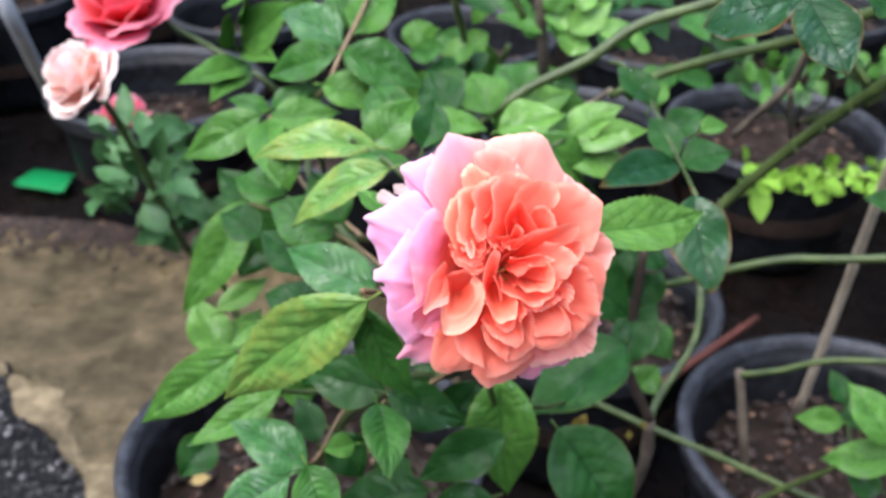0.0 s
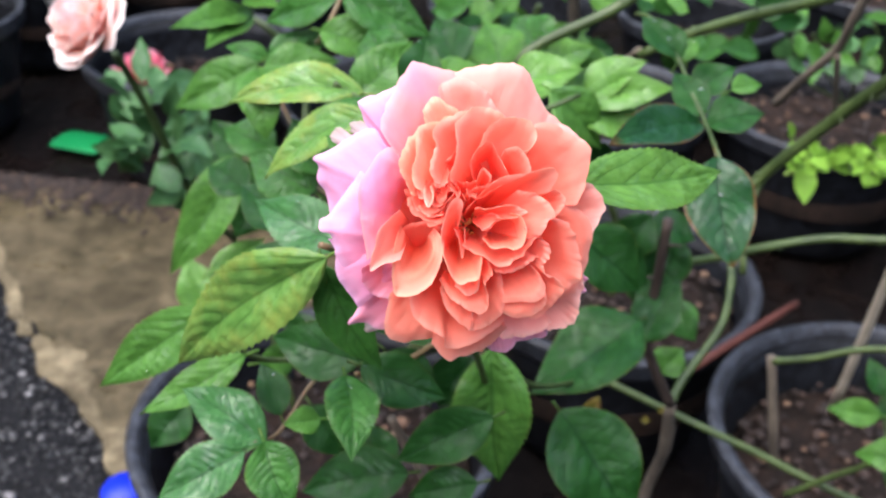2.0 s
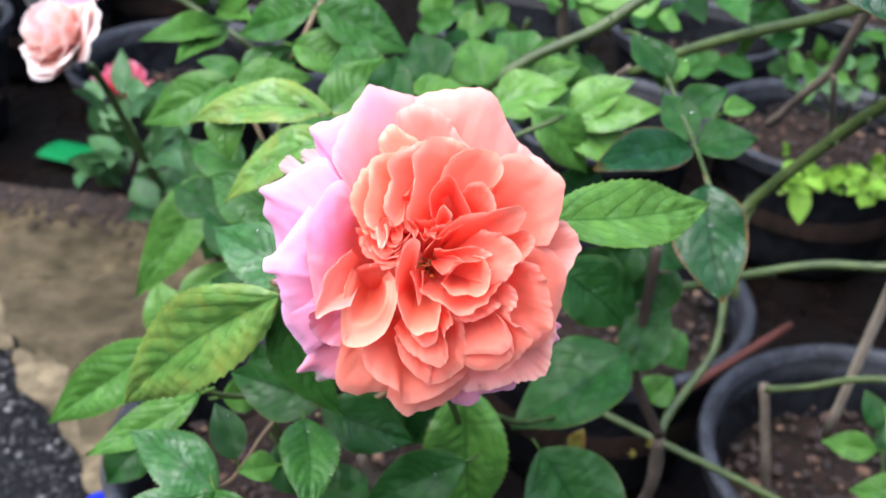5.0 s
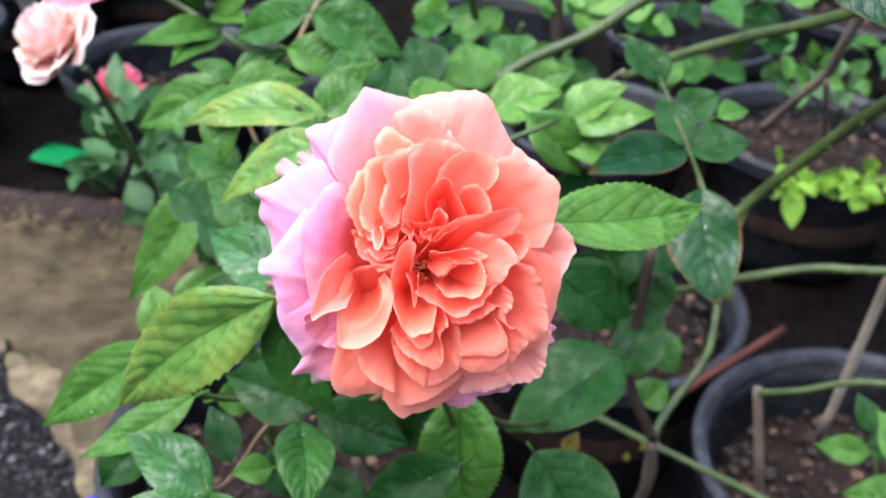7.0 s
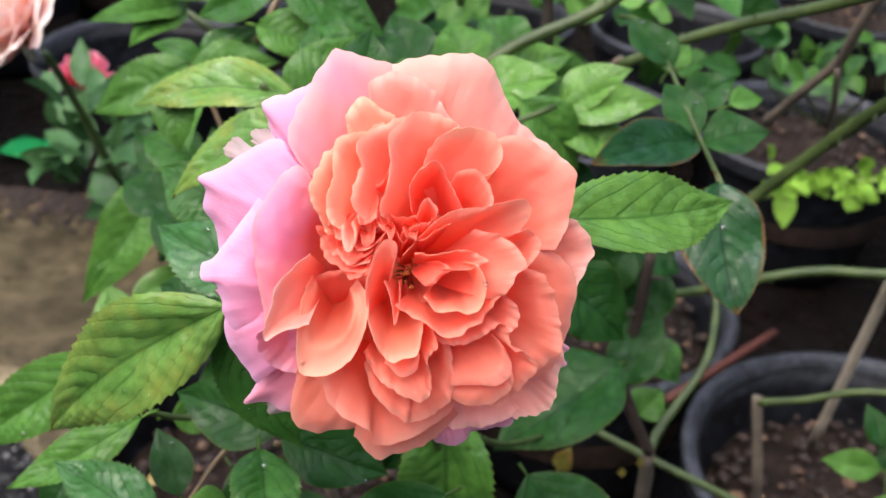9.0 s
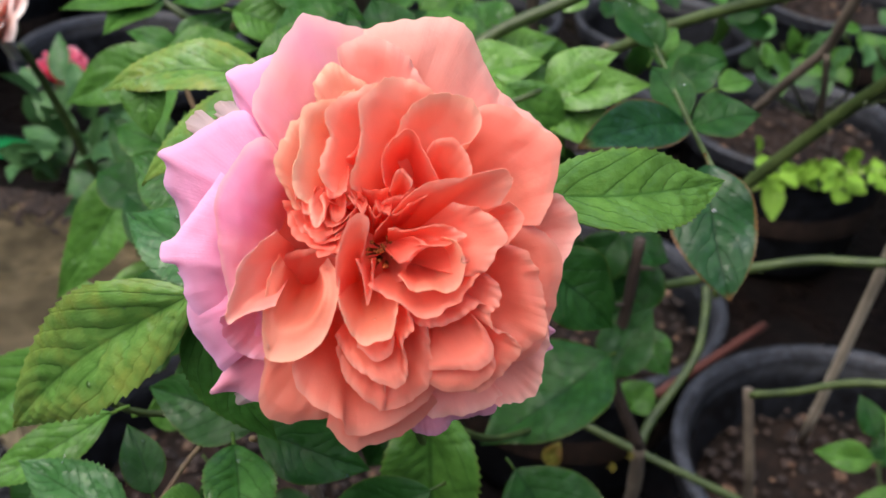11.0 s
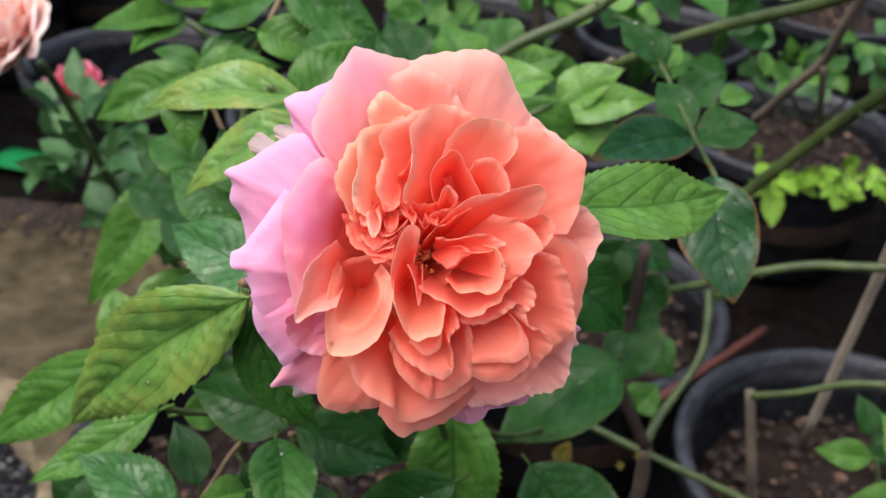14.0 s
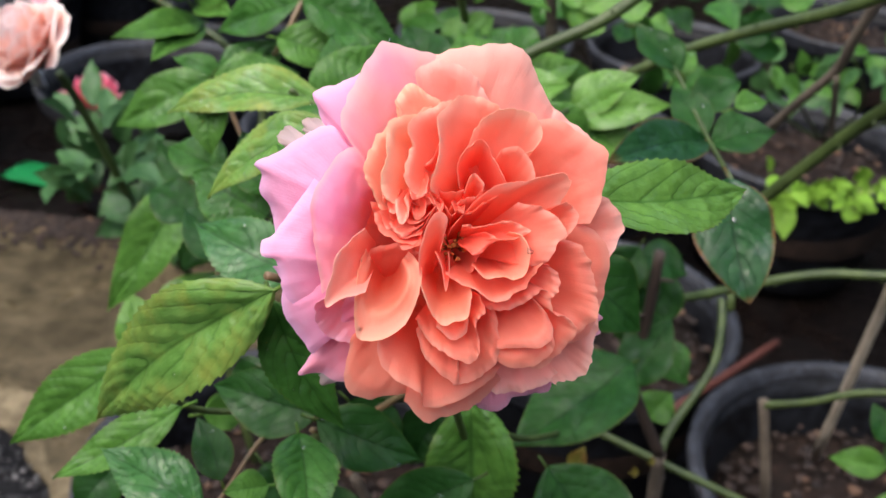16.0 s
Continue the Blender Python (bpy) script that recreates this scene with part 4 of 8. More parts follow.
petal([(8.8, 17.0, 10.0), (10.4, 18.9, 11.0), (13.0, 19.1, 12.0), (15.6, 16.7, 12.0), (16.5, 13.4, 12.0), (15.6, 12.0, 12.0)], (9.4, 10.3, -4.0), 3, PEACH, 0.30, 0.8)
petal([(-0.1, 3.5, 8.0), (4.3, 8.2, 12.0), (9.0, 11.4, 14.0), (14.6, 12.2, 15.0), (19.2, 13.2, 15.0), (22.5, 13.2, 15.0), (23.0, 10.9, 14.0), (21.3, 7.8, 12.0)], (2.1, 2.0, -6.0), 1, PEACH, 0.55, 1.3)
petal([(13.3, 8.4, 10.0), (18.4, 6.8, 12.0), (20.7, 4.9, 13.0), (22.2, 1.6, 14.0), (20.2, -0.3, 14.0), (18.8, -3.5, 13.0), (15.6, -4.5, 12.0)], (4.7, -0.0, -6.0), 3, PEACH, 0.55, 1.3)
petal([(5.6, -11.9, 7.0), (8.5, -13.2, 8.0), (12.3, -12.8, 8.0), (15.7, -10.8, 9.0), (17.8, -9.1, 9.0), (20.1, -10.1, 8.0)], (7.8, -4.2, -8.0), 3, PEACH, 0.45, 1.3)
petal([(-1.5, -5.7, 11.0), (1.4, -7.8, 12.0), (4.3, -8.7, 13.0), (6.7, -10.6, 13.0), (9.5, -11.3, 13.0), (12.3, -9.6, 13.0), (15.1, -7.8, 12.0), (16.6, -5.0, 11.0), (18.3, -3.3, 11.0)], (5.1, -2.1, -8.0), -1, PEACH, 1.10, 1.3)
petal([(3.8, -4.0, 11.0), (6.7, -6.8, 13.0), (9.5, -6.3, 14.0), (12.3, -7.1, 14.0), (14.6, -4.9, 14.0), (14.9, -1.2, 14.0), (13.7, 1.4, 13.0), (11.3, 2.4, 12.0)], (6.7, -1.1, -8.0), -4, CUP, 0.9, 0.4)
petal([(2.1, 4.0, 9.0), (6.1, 3.7, 11.0), (10.9, 4.5, 11.0), (15.4, 2.6, 11.0), (11.8, 0.9, 12.0), (7.6, 1.2, 12.0)], (2.2, 0.9, -2.0), 2, PEACH, 1.10, 1.3)
petal([(2.8, -0.7, 11.0), (4.5, -2.3, 12.0), (6.6, -1.2, 12.0), (8.6, 0.9, 12.0), (6.6, 2.4, 11.0)], (1.6, 1.4, 0.0), 1, DEEP, 1.1, 1.3)
petal([(-6.2, -7.8, 13.0), (-5.0, -11.5, 14.0), (-2.7, -15.5, 14.0), (0.6, -15.0, 14.0), (2.7, -14.5, 14.0), (3.4, -11.5, 13.0), (3.7, -8.3, 11.0)], (-2.6, -4.2, -6.0), -3, CUP, 0.7, 0.4)
petal([(-21.2, -0.1, -2.0), (-20.6, 7.0, 0.0), (-18.6, 12.8, 2.0), (-15.6, 12.8, 2.0)], (-10.8, 2.2, -14.0), 0, DEEP, 0.7, 1.3)
petal([(-17.6, 3.7, 6.0), (-20.1, 1.2, 10.0), (-22.6, -1.7, 12.0), (-23.4, -5.0, 13.0), (-25.1, -12.0, 14.0), (-22.0, -10.6, 13.0), (-17.3, -9.3, 10.0)], (-16.2, -1.1, -6.0), 2, PALE, 0.5, 0.4)
petal([(-17.6, -0.5, 4.0), (-18.9, -4.9, 9.0), (-19.4, -9.7, 11.0), (-19.6, -12.9, 11.0), (-19.4, -17.2, 10.5), (-18.6, -18.9, 10.0), (-14.9, -18.8, 11.0), (-11.4, -17.2, 12.0), (-8.6, -14.2, 13.0), (-6.5, -8.9, 15.0), (-6.2, -4.5, 14.0), (-8.8, -1.0, 7.0)], (-13.8, -5.6, -9.0), 1, CUP, 0.5, 3.5, 0.55, 3.0)
petal([(-20.2, -3.2, -2.0), (-16.0, -0.1, -1.0), (-11.4, 0.7, -1.0), (-6.9, -1.1, -1.0)], (-15.2, -7.7, -10.0), 1, DEEP, 0.6, 1.3)
petal([(0.9, -5.1, 2.0), (3.9, -5.1, 2.0), (5.9, -1.1, 3.0)], (0.1, 2.2, -14.0), -2, DEEP, 0.6, 1.3)
petal([(-16.5, 9.0, 7.0), (-15.4, 4.6, 8.0), (-12.6, 1.7, 9.0), (-8.2, 0.2, 10.0), (-4.4, 1.7, 10.0)], (-6.5, 7.4, -8.0), 1, DEEP, 1.1, 1.3)
petal([(-14.7, 7.0, 8.0), (-13.1, 3.1, 9.0), (-9.6, 1.5, 10.0), (-6.1, 2.2, 10.0)], (-5.9, 7.9, -8.0), 1, PEACH, 1.10, 1.3)
petal([(-12.8, 7.5, 8.0), (-11.7, 4.1, 9.0), (-8.7, 2.6, 10.0), (-5.8, 4.1, 10.0)], (-5.4, 8.4, -8.0), 1, DEEP, 1.1, 1.3)
petal([(-10.8, 7.0, 8.0), (-8.7, 4.4, 10.0), (-5.8, 5.0, 10.0), (-3.2, 7.6, 10.0)], (-4.9, 8.9, -8.0), 1, PEACH, 1.10, 1.3)
petal([(-10.1, 11.5, 6.0), (-7.9, 8.5, 8.0), (-5.0, 7.9, 9.0), (-2.7, 9.6, 9.0)], (-4.9, 7.4, -8.0), 1, DEEP, 1.1, 1.3)
petal([(-7.4, 1.7, 9.0), (-5.3, 4.5, 10.0), (-3.3, 7.8, 11.0), (-4.4, 10.7, 10.0)], (-3.3, 5.3, -8.0), 1, PEACH, 1.10, 1.3)
petal([(-3.5, 10.5, 9.0), (-1.5, 8.4, 10.0), (-0.1, 5.8, 10.0), (1.5, 7.6, 10.0)], (-1.7, 3.1, -8.0), 1, DEEP, 1.1, 1.3)
petal([(-0.9, 6.6, 8.0), (1.3, 8.8, 10.0), (4.2, 9.4, 11.0), (6.9, 11.1, 11.0)], (0.5, 3.1, -6.0), 1, PEACH, 1.10, 1.3)
petal([(-2.7, 11.3, 9.0), (-0.1, 10.1, 10.0), (2.5, 11.0, 11.0)], (-0.5, 5.2, -6.0), 1, DEEP, 1.1, 1.3)
petal([(-6.0, -8.3, 11.0), (-6.6, -3.1, 14.0), (-5.6, 1.6, 15.0), (-3.8, 5.5, 15.0), (-1.7, 6.2, 14.0), (-0.9, 4.4, 13.0), (-2.4, -0.7, 11.0)], (-4.4, -6.2, -2.0), 2, PEACH, 0.30, 1.3)
petal([(-3.5, -1.2, 11.0), (-2.1, -4.5, 12.0), (-1.4, -9.1, 12.0), (-0.6, -5.9, 11.0), (-0.8, -1.2, 10.0)], (-1.3, -1.1, -4.0), 1, PEACH, 0.45, 1.3)
petal([(-8.3, 7.0, 9.0), (-7.1, 5.3, 10.0), (-5.5, 6.3, 10.0), (-4.9, 8.4, 10.0)], (-7.1, 12.0, 0.0), 1, DEEP, 1.1, 1.3)
petal([(-12.6, 4.4, 9.0), (-11.1, 2.4, 10.0), (-9.0, 1.9, 10.0), (-7.3, 3.2, 10.0)], (-9.3, 7.0, 0.0), 1, PEACH, 1.10, 1.3)
petal([(-4.9, 9.5, 10.0), (-3.4, 7.8, 11.0), (-2.2, 6.2, 11.0), (-1.5, 7.9, 10.0)], (-3.2, 12.0, 0.0), 1, PEACH, 1.10, 1.3)
petal([(-11.8, 1.2, 8.0), (-9.2, -0.7, 10.0), (-6.8, -0.2, 10.0), (-6.1, 1.7, 10.0)], (-8.5, 5.0, -2.0), 1, DEEP, 1.1, 1.3)
petal([(-0.1, 8.4, 10.0), (0.7, 6.4, 11.0), (2.3, 6.2, 11.0), (2.8, 7.9, 10.0)], (1.8, 11.0, 0.0), 1, DEEP, 1.1, 1.3)
petal([(2.5, 6.3, 10.0), (4.5, 6.8, 12.0), (6.3, 8.2, 12.0), (9.0, 9.4, 12.0)], (3.3, 4.0, -2.0), 1, DEEP, 1.1, 1.3)
petal([(-13.9, 10.3, 10.0), (-12.4, 6.4, 11.0), (-11.0, 6.9, 11.0), (-10.6, 10.3, 10.0)], (-11.3, 13.0, 0.0), 1, PEACH, 1.10, 1.3)
petal([(-8.6, 11.1, 11.0), (-7.1, 9.0, 12.0), (-5.0, 10.1, 12.0), (-4.5, 13.0, 11.0)], (-6.5, 16.0, 0.0), 1, DEEP, 1.1, 1.3)
petal([(-32.9, 21.7, -18.0), (-38.4, 24.0, -18.0), (-39.2, 26.9, -19.0), (-36.8, 28.6, -19.0), (-34.0, 26.2, -18.0)], (-19.9, 16.2, -13.0), 3, WITHER, 1.2, 1.6)
petal([(-29.3, 27.1, -17.0), (-32.9, 26.7, -18.0), (-33.4, 29.7, -19.0), (-30.1, 30.3, -18.0)], (-19.9, 18.5, -13.0), 3, WITHER, 1, 1.6)
petal([(-30.7, -28.6, -21.0), (-30.3, -30.7, -22.0), (-26.9, -30.4, -22.0), (-24.5, -28.0, -21.0)], (-15.5, -20.6, -15.0), 3, WITHER, 0.6, 1.6)
for k in range(26):
    rng = random.Random(500 + k)
    a, r = rng.uniform(0, 6.28), rng.uniform(0.2, 2.6)
    bm = bmesh.new()
    x, y = r * math.cos(a), r * math.sin(a)
    tube(bm, [ROSE @ (Vector(p) * 0.001) for p in ((x * 0.7, y * 0.7, -14), (x, y, -5), (x * 1.2, y * 1.2, 0.5 + rng.uniform(-2, 2)))], 0.00025, 0.0002, 5, each=2)
    bmesh.ops.create_icosphere(bm, subdivisions=1, radius=0.0004, matrix=Matrix.Translation(ROSE @ (Vector((x * 1.2, y * 1.2, 0.8)) * 0.001)))
    part("stamen", bm, STAMEN, bloom_heart, "brown-gold stamen")
leaf(rose_bush, (0.0285, 0.3625, 0.9904), (-0.0329, 0.3819, 0.9243), 0.0297, LEAF_MOTTLED, -8, 0.1, 0.16)
leaf(rose_bush, (0.0255, 0.3712, 0.9807), (0.0452, 0.3662, 0.9441), 0.0186, LEAF, 8, 0.1, 0.25)
leaf(rose_bush, (-0.0389, 0.4330, 0.9099), (-0.0874, 0.4203, 0.8729), 0.0240, LEAF_MID, -6, 0.12, 0.25)
leaf(rose_bush, (-0.0169, 0.4067, 0.9089), (-0.0549, 0.3877, 0.8904), 0.0158, LEAF_MID, 8, 0.12, 0.25)
leaf(rose_bush, (0.0014, 0.3667, 0.9013), (-0.0325, 0.3785, 0.9124), 0.0211, LEAF_PALE, 0, 0.08, 0.22)
leaf(rose_bush, (0.0028, 0.3832, 0.9001), (-0.0082, 0.3978, 0.9124), 0.0134, LEAF_DARK, 0, 0.12, 0.25)
leaf(rose_bush, (0.0290, 0.3821, 0.9244), (0.0368, 0.3518, 0.9126), 0.0201, LEAF, -10, 0.12, 0.25)
leaf(rose_bush, (0.0024, 0.3613, 0.9072), (0.0153, 0.3459, 0.8889), 0.0202, LEAF, 0, 0.12, 0.25)
leaf(rose_bush, (-0.0053, 0.3611, 0.9011), (-0.0337, 0.3459, 0.8887), 0.0215, LEAF_PALE, 0, 0.12, 0.25)
leaf(rose_bush, (0.0196, 0.3784, 0.9048), (0.0075, 0.3713, 0.9069), 0.0112, LEAF_MID, 0, 0.12, 0.25)
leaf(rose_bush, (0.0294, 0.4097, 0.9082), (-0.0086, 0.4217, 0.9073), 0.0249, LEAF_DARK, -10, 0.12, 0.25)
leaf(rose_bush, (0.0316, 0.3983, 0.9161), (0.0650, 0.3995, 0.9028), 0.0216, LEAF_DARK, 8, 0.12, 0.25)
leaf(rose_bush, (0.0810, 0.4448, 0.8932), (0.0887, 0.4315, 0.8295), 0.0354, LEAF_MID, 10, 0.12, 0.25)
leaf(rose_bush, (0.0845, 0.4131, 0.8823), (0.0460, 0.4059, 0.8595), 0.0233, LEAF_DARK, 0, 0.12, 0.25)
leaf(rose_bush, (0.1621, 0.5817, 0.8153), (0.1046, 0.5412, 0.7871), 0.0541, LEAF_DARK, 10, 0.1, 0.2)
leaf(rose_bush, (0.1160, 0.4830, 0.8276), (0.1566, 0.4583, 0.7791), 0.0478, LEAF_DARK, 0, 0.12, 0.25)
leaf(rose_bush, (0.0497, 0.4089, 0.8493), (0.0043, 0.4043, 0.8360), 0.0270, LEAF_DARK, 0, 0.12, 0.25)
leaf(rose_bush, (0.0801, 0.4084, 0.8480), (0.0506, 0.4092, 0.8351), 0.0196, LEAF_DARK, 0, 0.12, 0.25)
leaf(rose_bush, (0.1038, 0.3656, 1.0219), (0.1574, 0.4253, 0.9991), 0.0228, LEAF_LIGHT, 0, 0.05, 0.22)
leaf(rose_bush, (0.0172, 0.4947, 0.9872), (-0.0431, 0.4993, 0.9753), 0.0220, LEAF_MOTTLED, -6, 0.3, 0.25)
leaf(rose_bush, (-0.0280, 0.5001, 0.9837), (-0.0256, 0.4880, 0.9649), 0.0166, LEAF_MID, 15, 0.25, 0.25)
leaf(rose_bush, (0.0352, 0.4749, 0.9886), (0.0045, 0.4769, 0.9886), 0.0136, LEAF, 20, 0.12, 0.25)
leaf(rose_bush, (0.0264, 0.4595, 0.9946), (-0.0169, 0.4578, 0.9633), 0.0211, LEAF_MOTTLED, 0, 0.15, 0.25)
leaf(rose_bush, (0.0095, 0.5105, 0.9768), (0.0320, 0.5329, 0.9961), 0.0244, LEAF_MID, 0, 0.12, 0.25)
leaf(rose_bush, (0.0404, 0.4693, 1.0005), (0.0439, 0.4881, 1.0167), 0.0185, LEAF_DARK, 20, 0.12, 0.25)
leaf(rose_bush, (0.0246, 0.4190, 0.9573), (-0.0164, 0.4392, 0.9621), 0.0239, LEAF_PALE, -8, 0.12, 0.25)
leaf(rose_bush, (0.0326, 0.4017, 1.0031), (0.0182, 0.4137, 1.0070), 0.0112, LEAF_MID, 20, 0.12, 0.25)
leaf(rose_bush, (-0.0843, 0.6241, 0.8802), (-0.1227, 0.5928, 0.8129), 0.0316, LEAF_MID, 0, 0.12, 0.25)
leaf(rose_bush, (-0.0817, 0.6239, 0.8783), (-0.0525, 0.6247, 0.8307), 0.0322, LEAF, 0, 0.12, 0.25)
leaf(rose_bush, (-0.0788, 0.6318, 0.8707), (-0.1058, 0.6468, 0.8898), 0.0239, LEAF_DARK, 0, 0.12, 0.25)
leaf(rose_bush, (-0.0812, 0.6605, 0.8398), (-0.0963, 0.6381, 0.8112), 0.0323, LEAF_DARK, 0, 0.12, 0.25)
leaf(rose_bush, (-0.0784, 0.6596, 0.9247), (-0.1300, 0.6528, 0.8946), 0.0292, LEAF_MID, 0, 0.12, 0.25)
leaf(rose_bush, (-0.0649, 0.6146, 0.9413), (-0.0458, 0.5557, 0.9295), 0.0236, LEAF_MID, 0, 0.12, 0.25)
leaf(rose_bush, (-0.0748, 0.6712, 0.9226), (-0.1031, 0.6771, 0.9266), 0.0139, LEAF, 0, 0.12, 0.25)
leaf(rose_bush, (-0.0622, 0.6156, 0.9421), (-0.0216, 0.6247, 0.9446), 0.0236, LEAF_MID, 0, 0.12, 0.25)
leaf(rose_bush, (-0.0680, 0.6455, 0.9367), (-0.0405, 0.6565, 0.9488), 0.0165, LEAF, 0, 0.12, 0.25)
leaf(rose_bush, (-0.0306, 0.6208, 0.9642), (0.0025, 0.6207, 0.9528), 0.0248, LEAF_MID, 0, 0.12, 0.25)
leaf(rose_bush, (-0.0192, 0.6299, 0.9818), (0.0291, 0.6273, 0.9623), 0.0303, LEAF, 0, 0.12, 0.25)
leaf(rose_bush, (-0.0241, 0.6480, 0.9747), (-0.0711, 0.6621, 0.9508), 0.0262, LEAF, 0, 0.12, 0.25)
leaf(rose_bush, (-0.0249, 0.6683, 0.9714), (-0.0680, 0.6964, 0.9813), 0.0303, LEAF_PALE, 0, 0.12, 0.25)
leaf(rose_bush, (-0.0171, 0.6621, 0.9807), (0.0064, 0.6920, 0.9972), 0.0303, LEAF_MID, 0, 0.12, 0.25)
leaf(rose_bush, (-0.0351, 0.6560, 0.9454), (-0.0611, 0.6470, 0.9364), 0.0198, LEAF, 0, 0.12, 0.25)
leaf(rose_bush, (-0.0279, 0.6893, 0.9711), (-0.0373, 0.7164, 0.9920), 0.0241, LEAF, 0, 0.12, 0.25)
leaf(rose_bush, (0.0753, 0.6233, 0.9382), (0.1146, 0.6218, 0.9510), 0.0295, LEAF_LIGHT, 0, 0.12, 0.25)
leaf(rose_bush, (0.1170, 0.6213, 0.9383), (0.1481, 0.6213, 0.9584), 0.0242, LEAF_LIGHT, 0, 0.12, 0.25)
leaf(rose_bush, (0.1175, 0.6153, 0.9375), (0.1634, 0.6103, 0.9489), 0.0216, LEAF_LIGHT, 0, 0.12, 0.25)
leaf(rose_bush, (0.1166, 0.6195, 0.9346), (0.1492, 0.6027, 0.9198), 0.0295, LEAF_LIGHT, 0, 0.12, 0.25)
leaf(rose_bush, (0.0981, 0.5994, 0.9478), (0.1278, 0.6025, 0.9141), 0.0274, LEAF_MID, 0, 0.12, 0.25)
leaf(rose_bush, (0.0352, 0.6014, 0.9526), (0.0684, 0.6189, 0.9406), 0.0213, LEAF_LIGHT, 0, 0.12, 0.25)
leaf(rose_bush, (0.0843, 0.6583, 0.9309), (0.1225, 0.6821, 0.9402), 0.0267, LEAF_LIGHT, 0, 0.12, 0.25)
leaf(rose_bush, (0.1270, 0.6088, 0.9261), (0.1599, 0.6223, 0.9171), 0.0236, LEAF_LIGHT, 0, 0.12, 0.25)
leaf(rose_bush, (0.0976, 0.6779, 0.9267), (0.1441, 0.6915, 0.9168), 0.0293, LEAF_MID, 0, 0.12, 0.25)
leaf(rose_bush, (-0.1097, 0.6220, 0.7939), (-0.0806, 0.6496, 0.8036), 0.0181, LEAF_LIGHT, 0, 0.12, 0.25)
leaf(rose_bush, (-0.1039, 0.6053, 0.7695), (-0.1274, 0.6302, 0.7956), 0.0308, LEAF_LIGHT, 0, 0.12, 0.25)
leaf(rose_bush, (-0.1040, 0.6064, 0.7710), (-0.0830, 0.6359, 0.7849), 0.0217, LEAF_LIGHT, 0, 0.12, 0.25)
leaf(rose_bush, (-0.0315, 0.4683, 0.8521), (-0.0158, 0.4807, 0.8469), 0.0166, LEAF_MID, 0, 0.12, 0.25)
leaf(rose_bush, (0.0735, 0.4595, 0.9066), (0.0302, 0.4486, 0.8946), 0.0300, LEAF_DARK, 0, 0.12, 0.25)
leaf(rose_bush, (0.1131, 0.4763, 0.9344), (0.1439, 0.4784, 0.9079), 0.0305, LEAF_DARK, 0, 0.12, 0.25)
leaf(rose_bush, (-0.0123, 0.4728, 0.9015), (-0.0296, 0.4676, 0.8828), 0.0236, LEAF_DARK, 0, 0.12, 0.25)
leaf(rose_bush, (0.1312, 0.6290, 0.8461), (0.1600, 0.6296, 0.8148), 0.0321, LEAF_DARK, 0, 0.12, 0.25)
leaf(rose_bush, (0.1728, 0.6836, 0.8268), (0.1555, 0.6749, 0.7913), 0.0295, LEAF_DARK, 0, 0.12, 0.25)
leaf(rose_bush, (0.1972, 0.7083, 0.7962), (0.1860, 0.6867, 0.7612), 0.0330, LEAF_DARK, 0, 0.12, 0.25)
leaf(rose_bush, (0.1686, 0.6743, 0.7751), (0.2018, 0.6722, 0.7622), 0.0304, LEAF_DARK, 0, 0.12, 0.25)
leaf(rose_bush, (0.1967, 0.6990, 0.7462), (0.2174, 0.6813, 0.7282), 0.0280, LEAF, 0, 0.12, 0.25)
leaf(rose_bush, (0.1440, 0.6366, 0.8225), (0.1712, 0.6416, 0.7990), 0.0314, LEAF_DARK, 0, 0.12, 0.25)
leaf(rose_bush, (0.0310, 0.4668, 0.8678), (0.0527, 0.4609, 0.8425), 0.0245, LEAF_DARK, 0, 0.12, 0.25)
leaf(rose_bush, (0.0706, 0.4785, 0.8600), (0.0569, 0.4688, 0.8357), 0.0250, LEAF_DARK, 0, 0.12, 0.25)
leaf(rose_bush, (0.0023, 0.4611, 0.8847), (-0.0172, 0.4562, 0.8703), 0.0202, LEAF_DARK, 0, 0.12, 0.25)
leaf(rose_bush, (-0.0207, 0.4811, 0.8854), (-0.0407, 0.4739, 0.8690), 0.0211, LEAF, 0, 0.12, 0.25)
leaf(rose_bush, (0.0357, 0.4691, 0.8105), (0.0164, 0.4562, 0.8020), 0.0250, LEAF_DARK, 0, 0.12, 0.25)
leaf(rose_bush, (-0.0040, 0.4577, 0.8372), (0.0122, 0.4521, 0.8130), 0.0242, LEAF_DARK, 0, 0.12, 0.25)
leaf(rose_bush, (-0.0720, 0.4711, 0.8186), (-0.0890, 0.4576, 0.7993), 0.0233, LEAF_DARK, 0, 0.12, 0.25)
leaf(rose_bush, (-0.0049, 0.4885, 0.9389), (-0.0390, 0.5064, 0.9458), 0.0280, LEAF, 0, 0.12, 0.25)
leaf(rose_bush, (-0.0155, 0.4854, 0.9189), (-0.0445, 0.5067, 0.9284), 0.0260, LEAF_DARK, 0, 0.12, 0.25)
leaf(rose_bush, (0.0014, 0.4848, 0.9502), (-0.0167, 0.5014, 0.9679), 0.0240, LEAF, 0, 0.12, 0.25)
leaf(rose_bush, (-0.0608, 0.5635, 0.8907), (-0.0876, 0.5806, 0.8946), 0.0240, LEAF_DARK, 0, 0.12, 0.25)
leaf(rose_bush, (-0.0481, 0.5791, 0.9111), (-0.0802, 0.5934, 0.9131), 0.0260, LEAF, 0, 0.12, 0.25)
leaf(rose_bush, (-0.0154, 0.5007, 0.8867), (-0.0475, 0.5144, 0.8842), 0.0260, LEAF_DARK, 0, 0.12, 0.25)
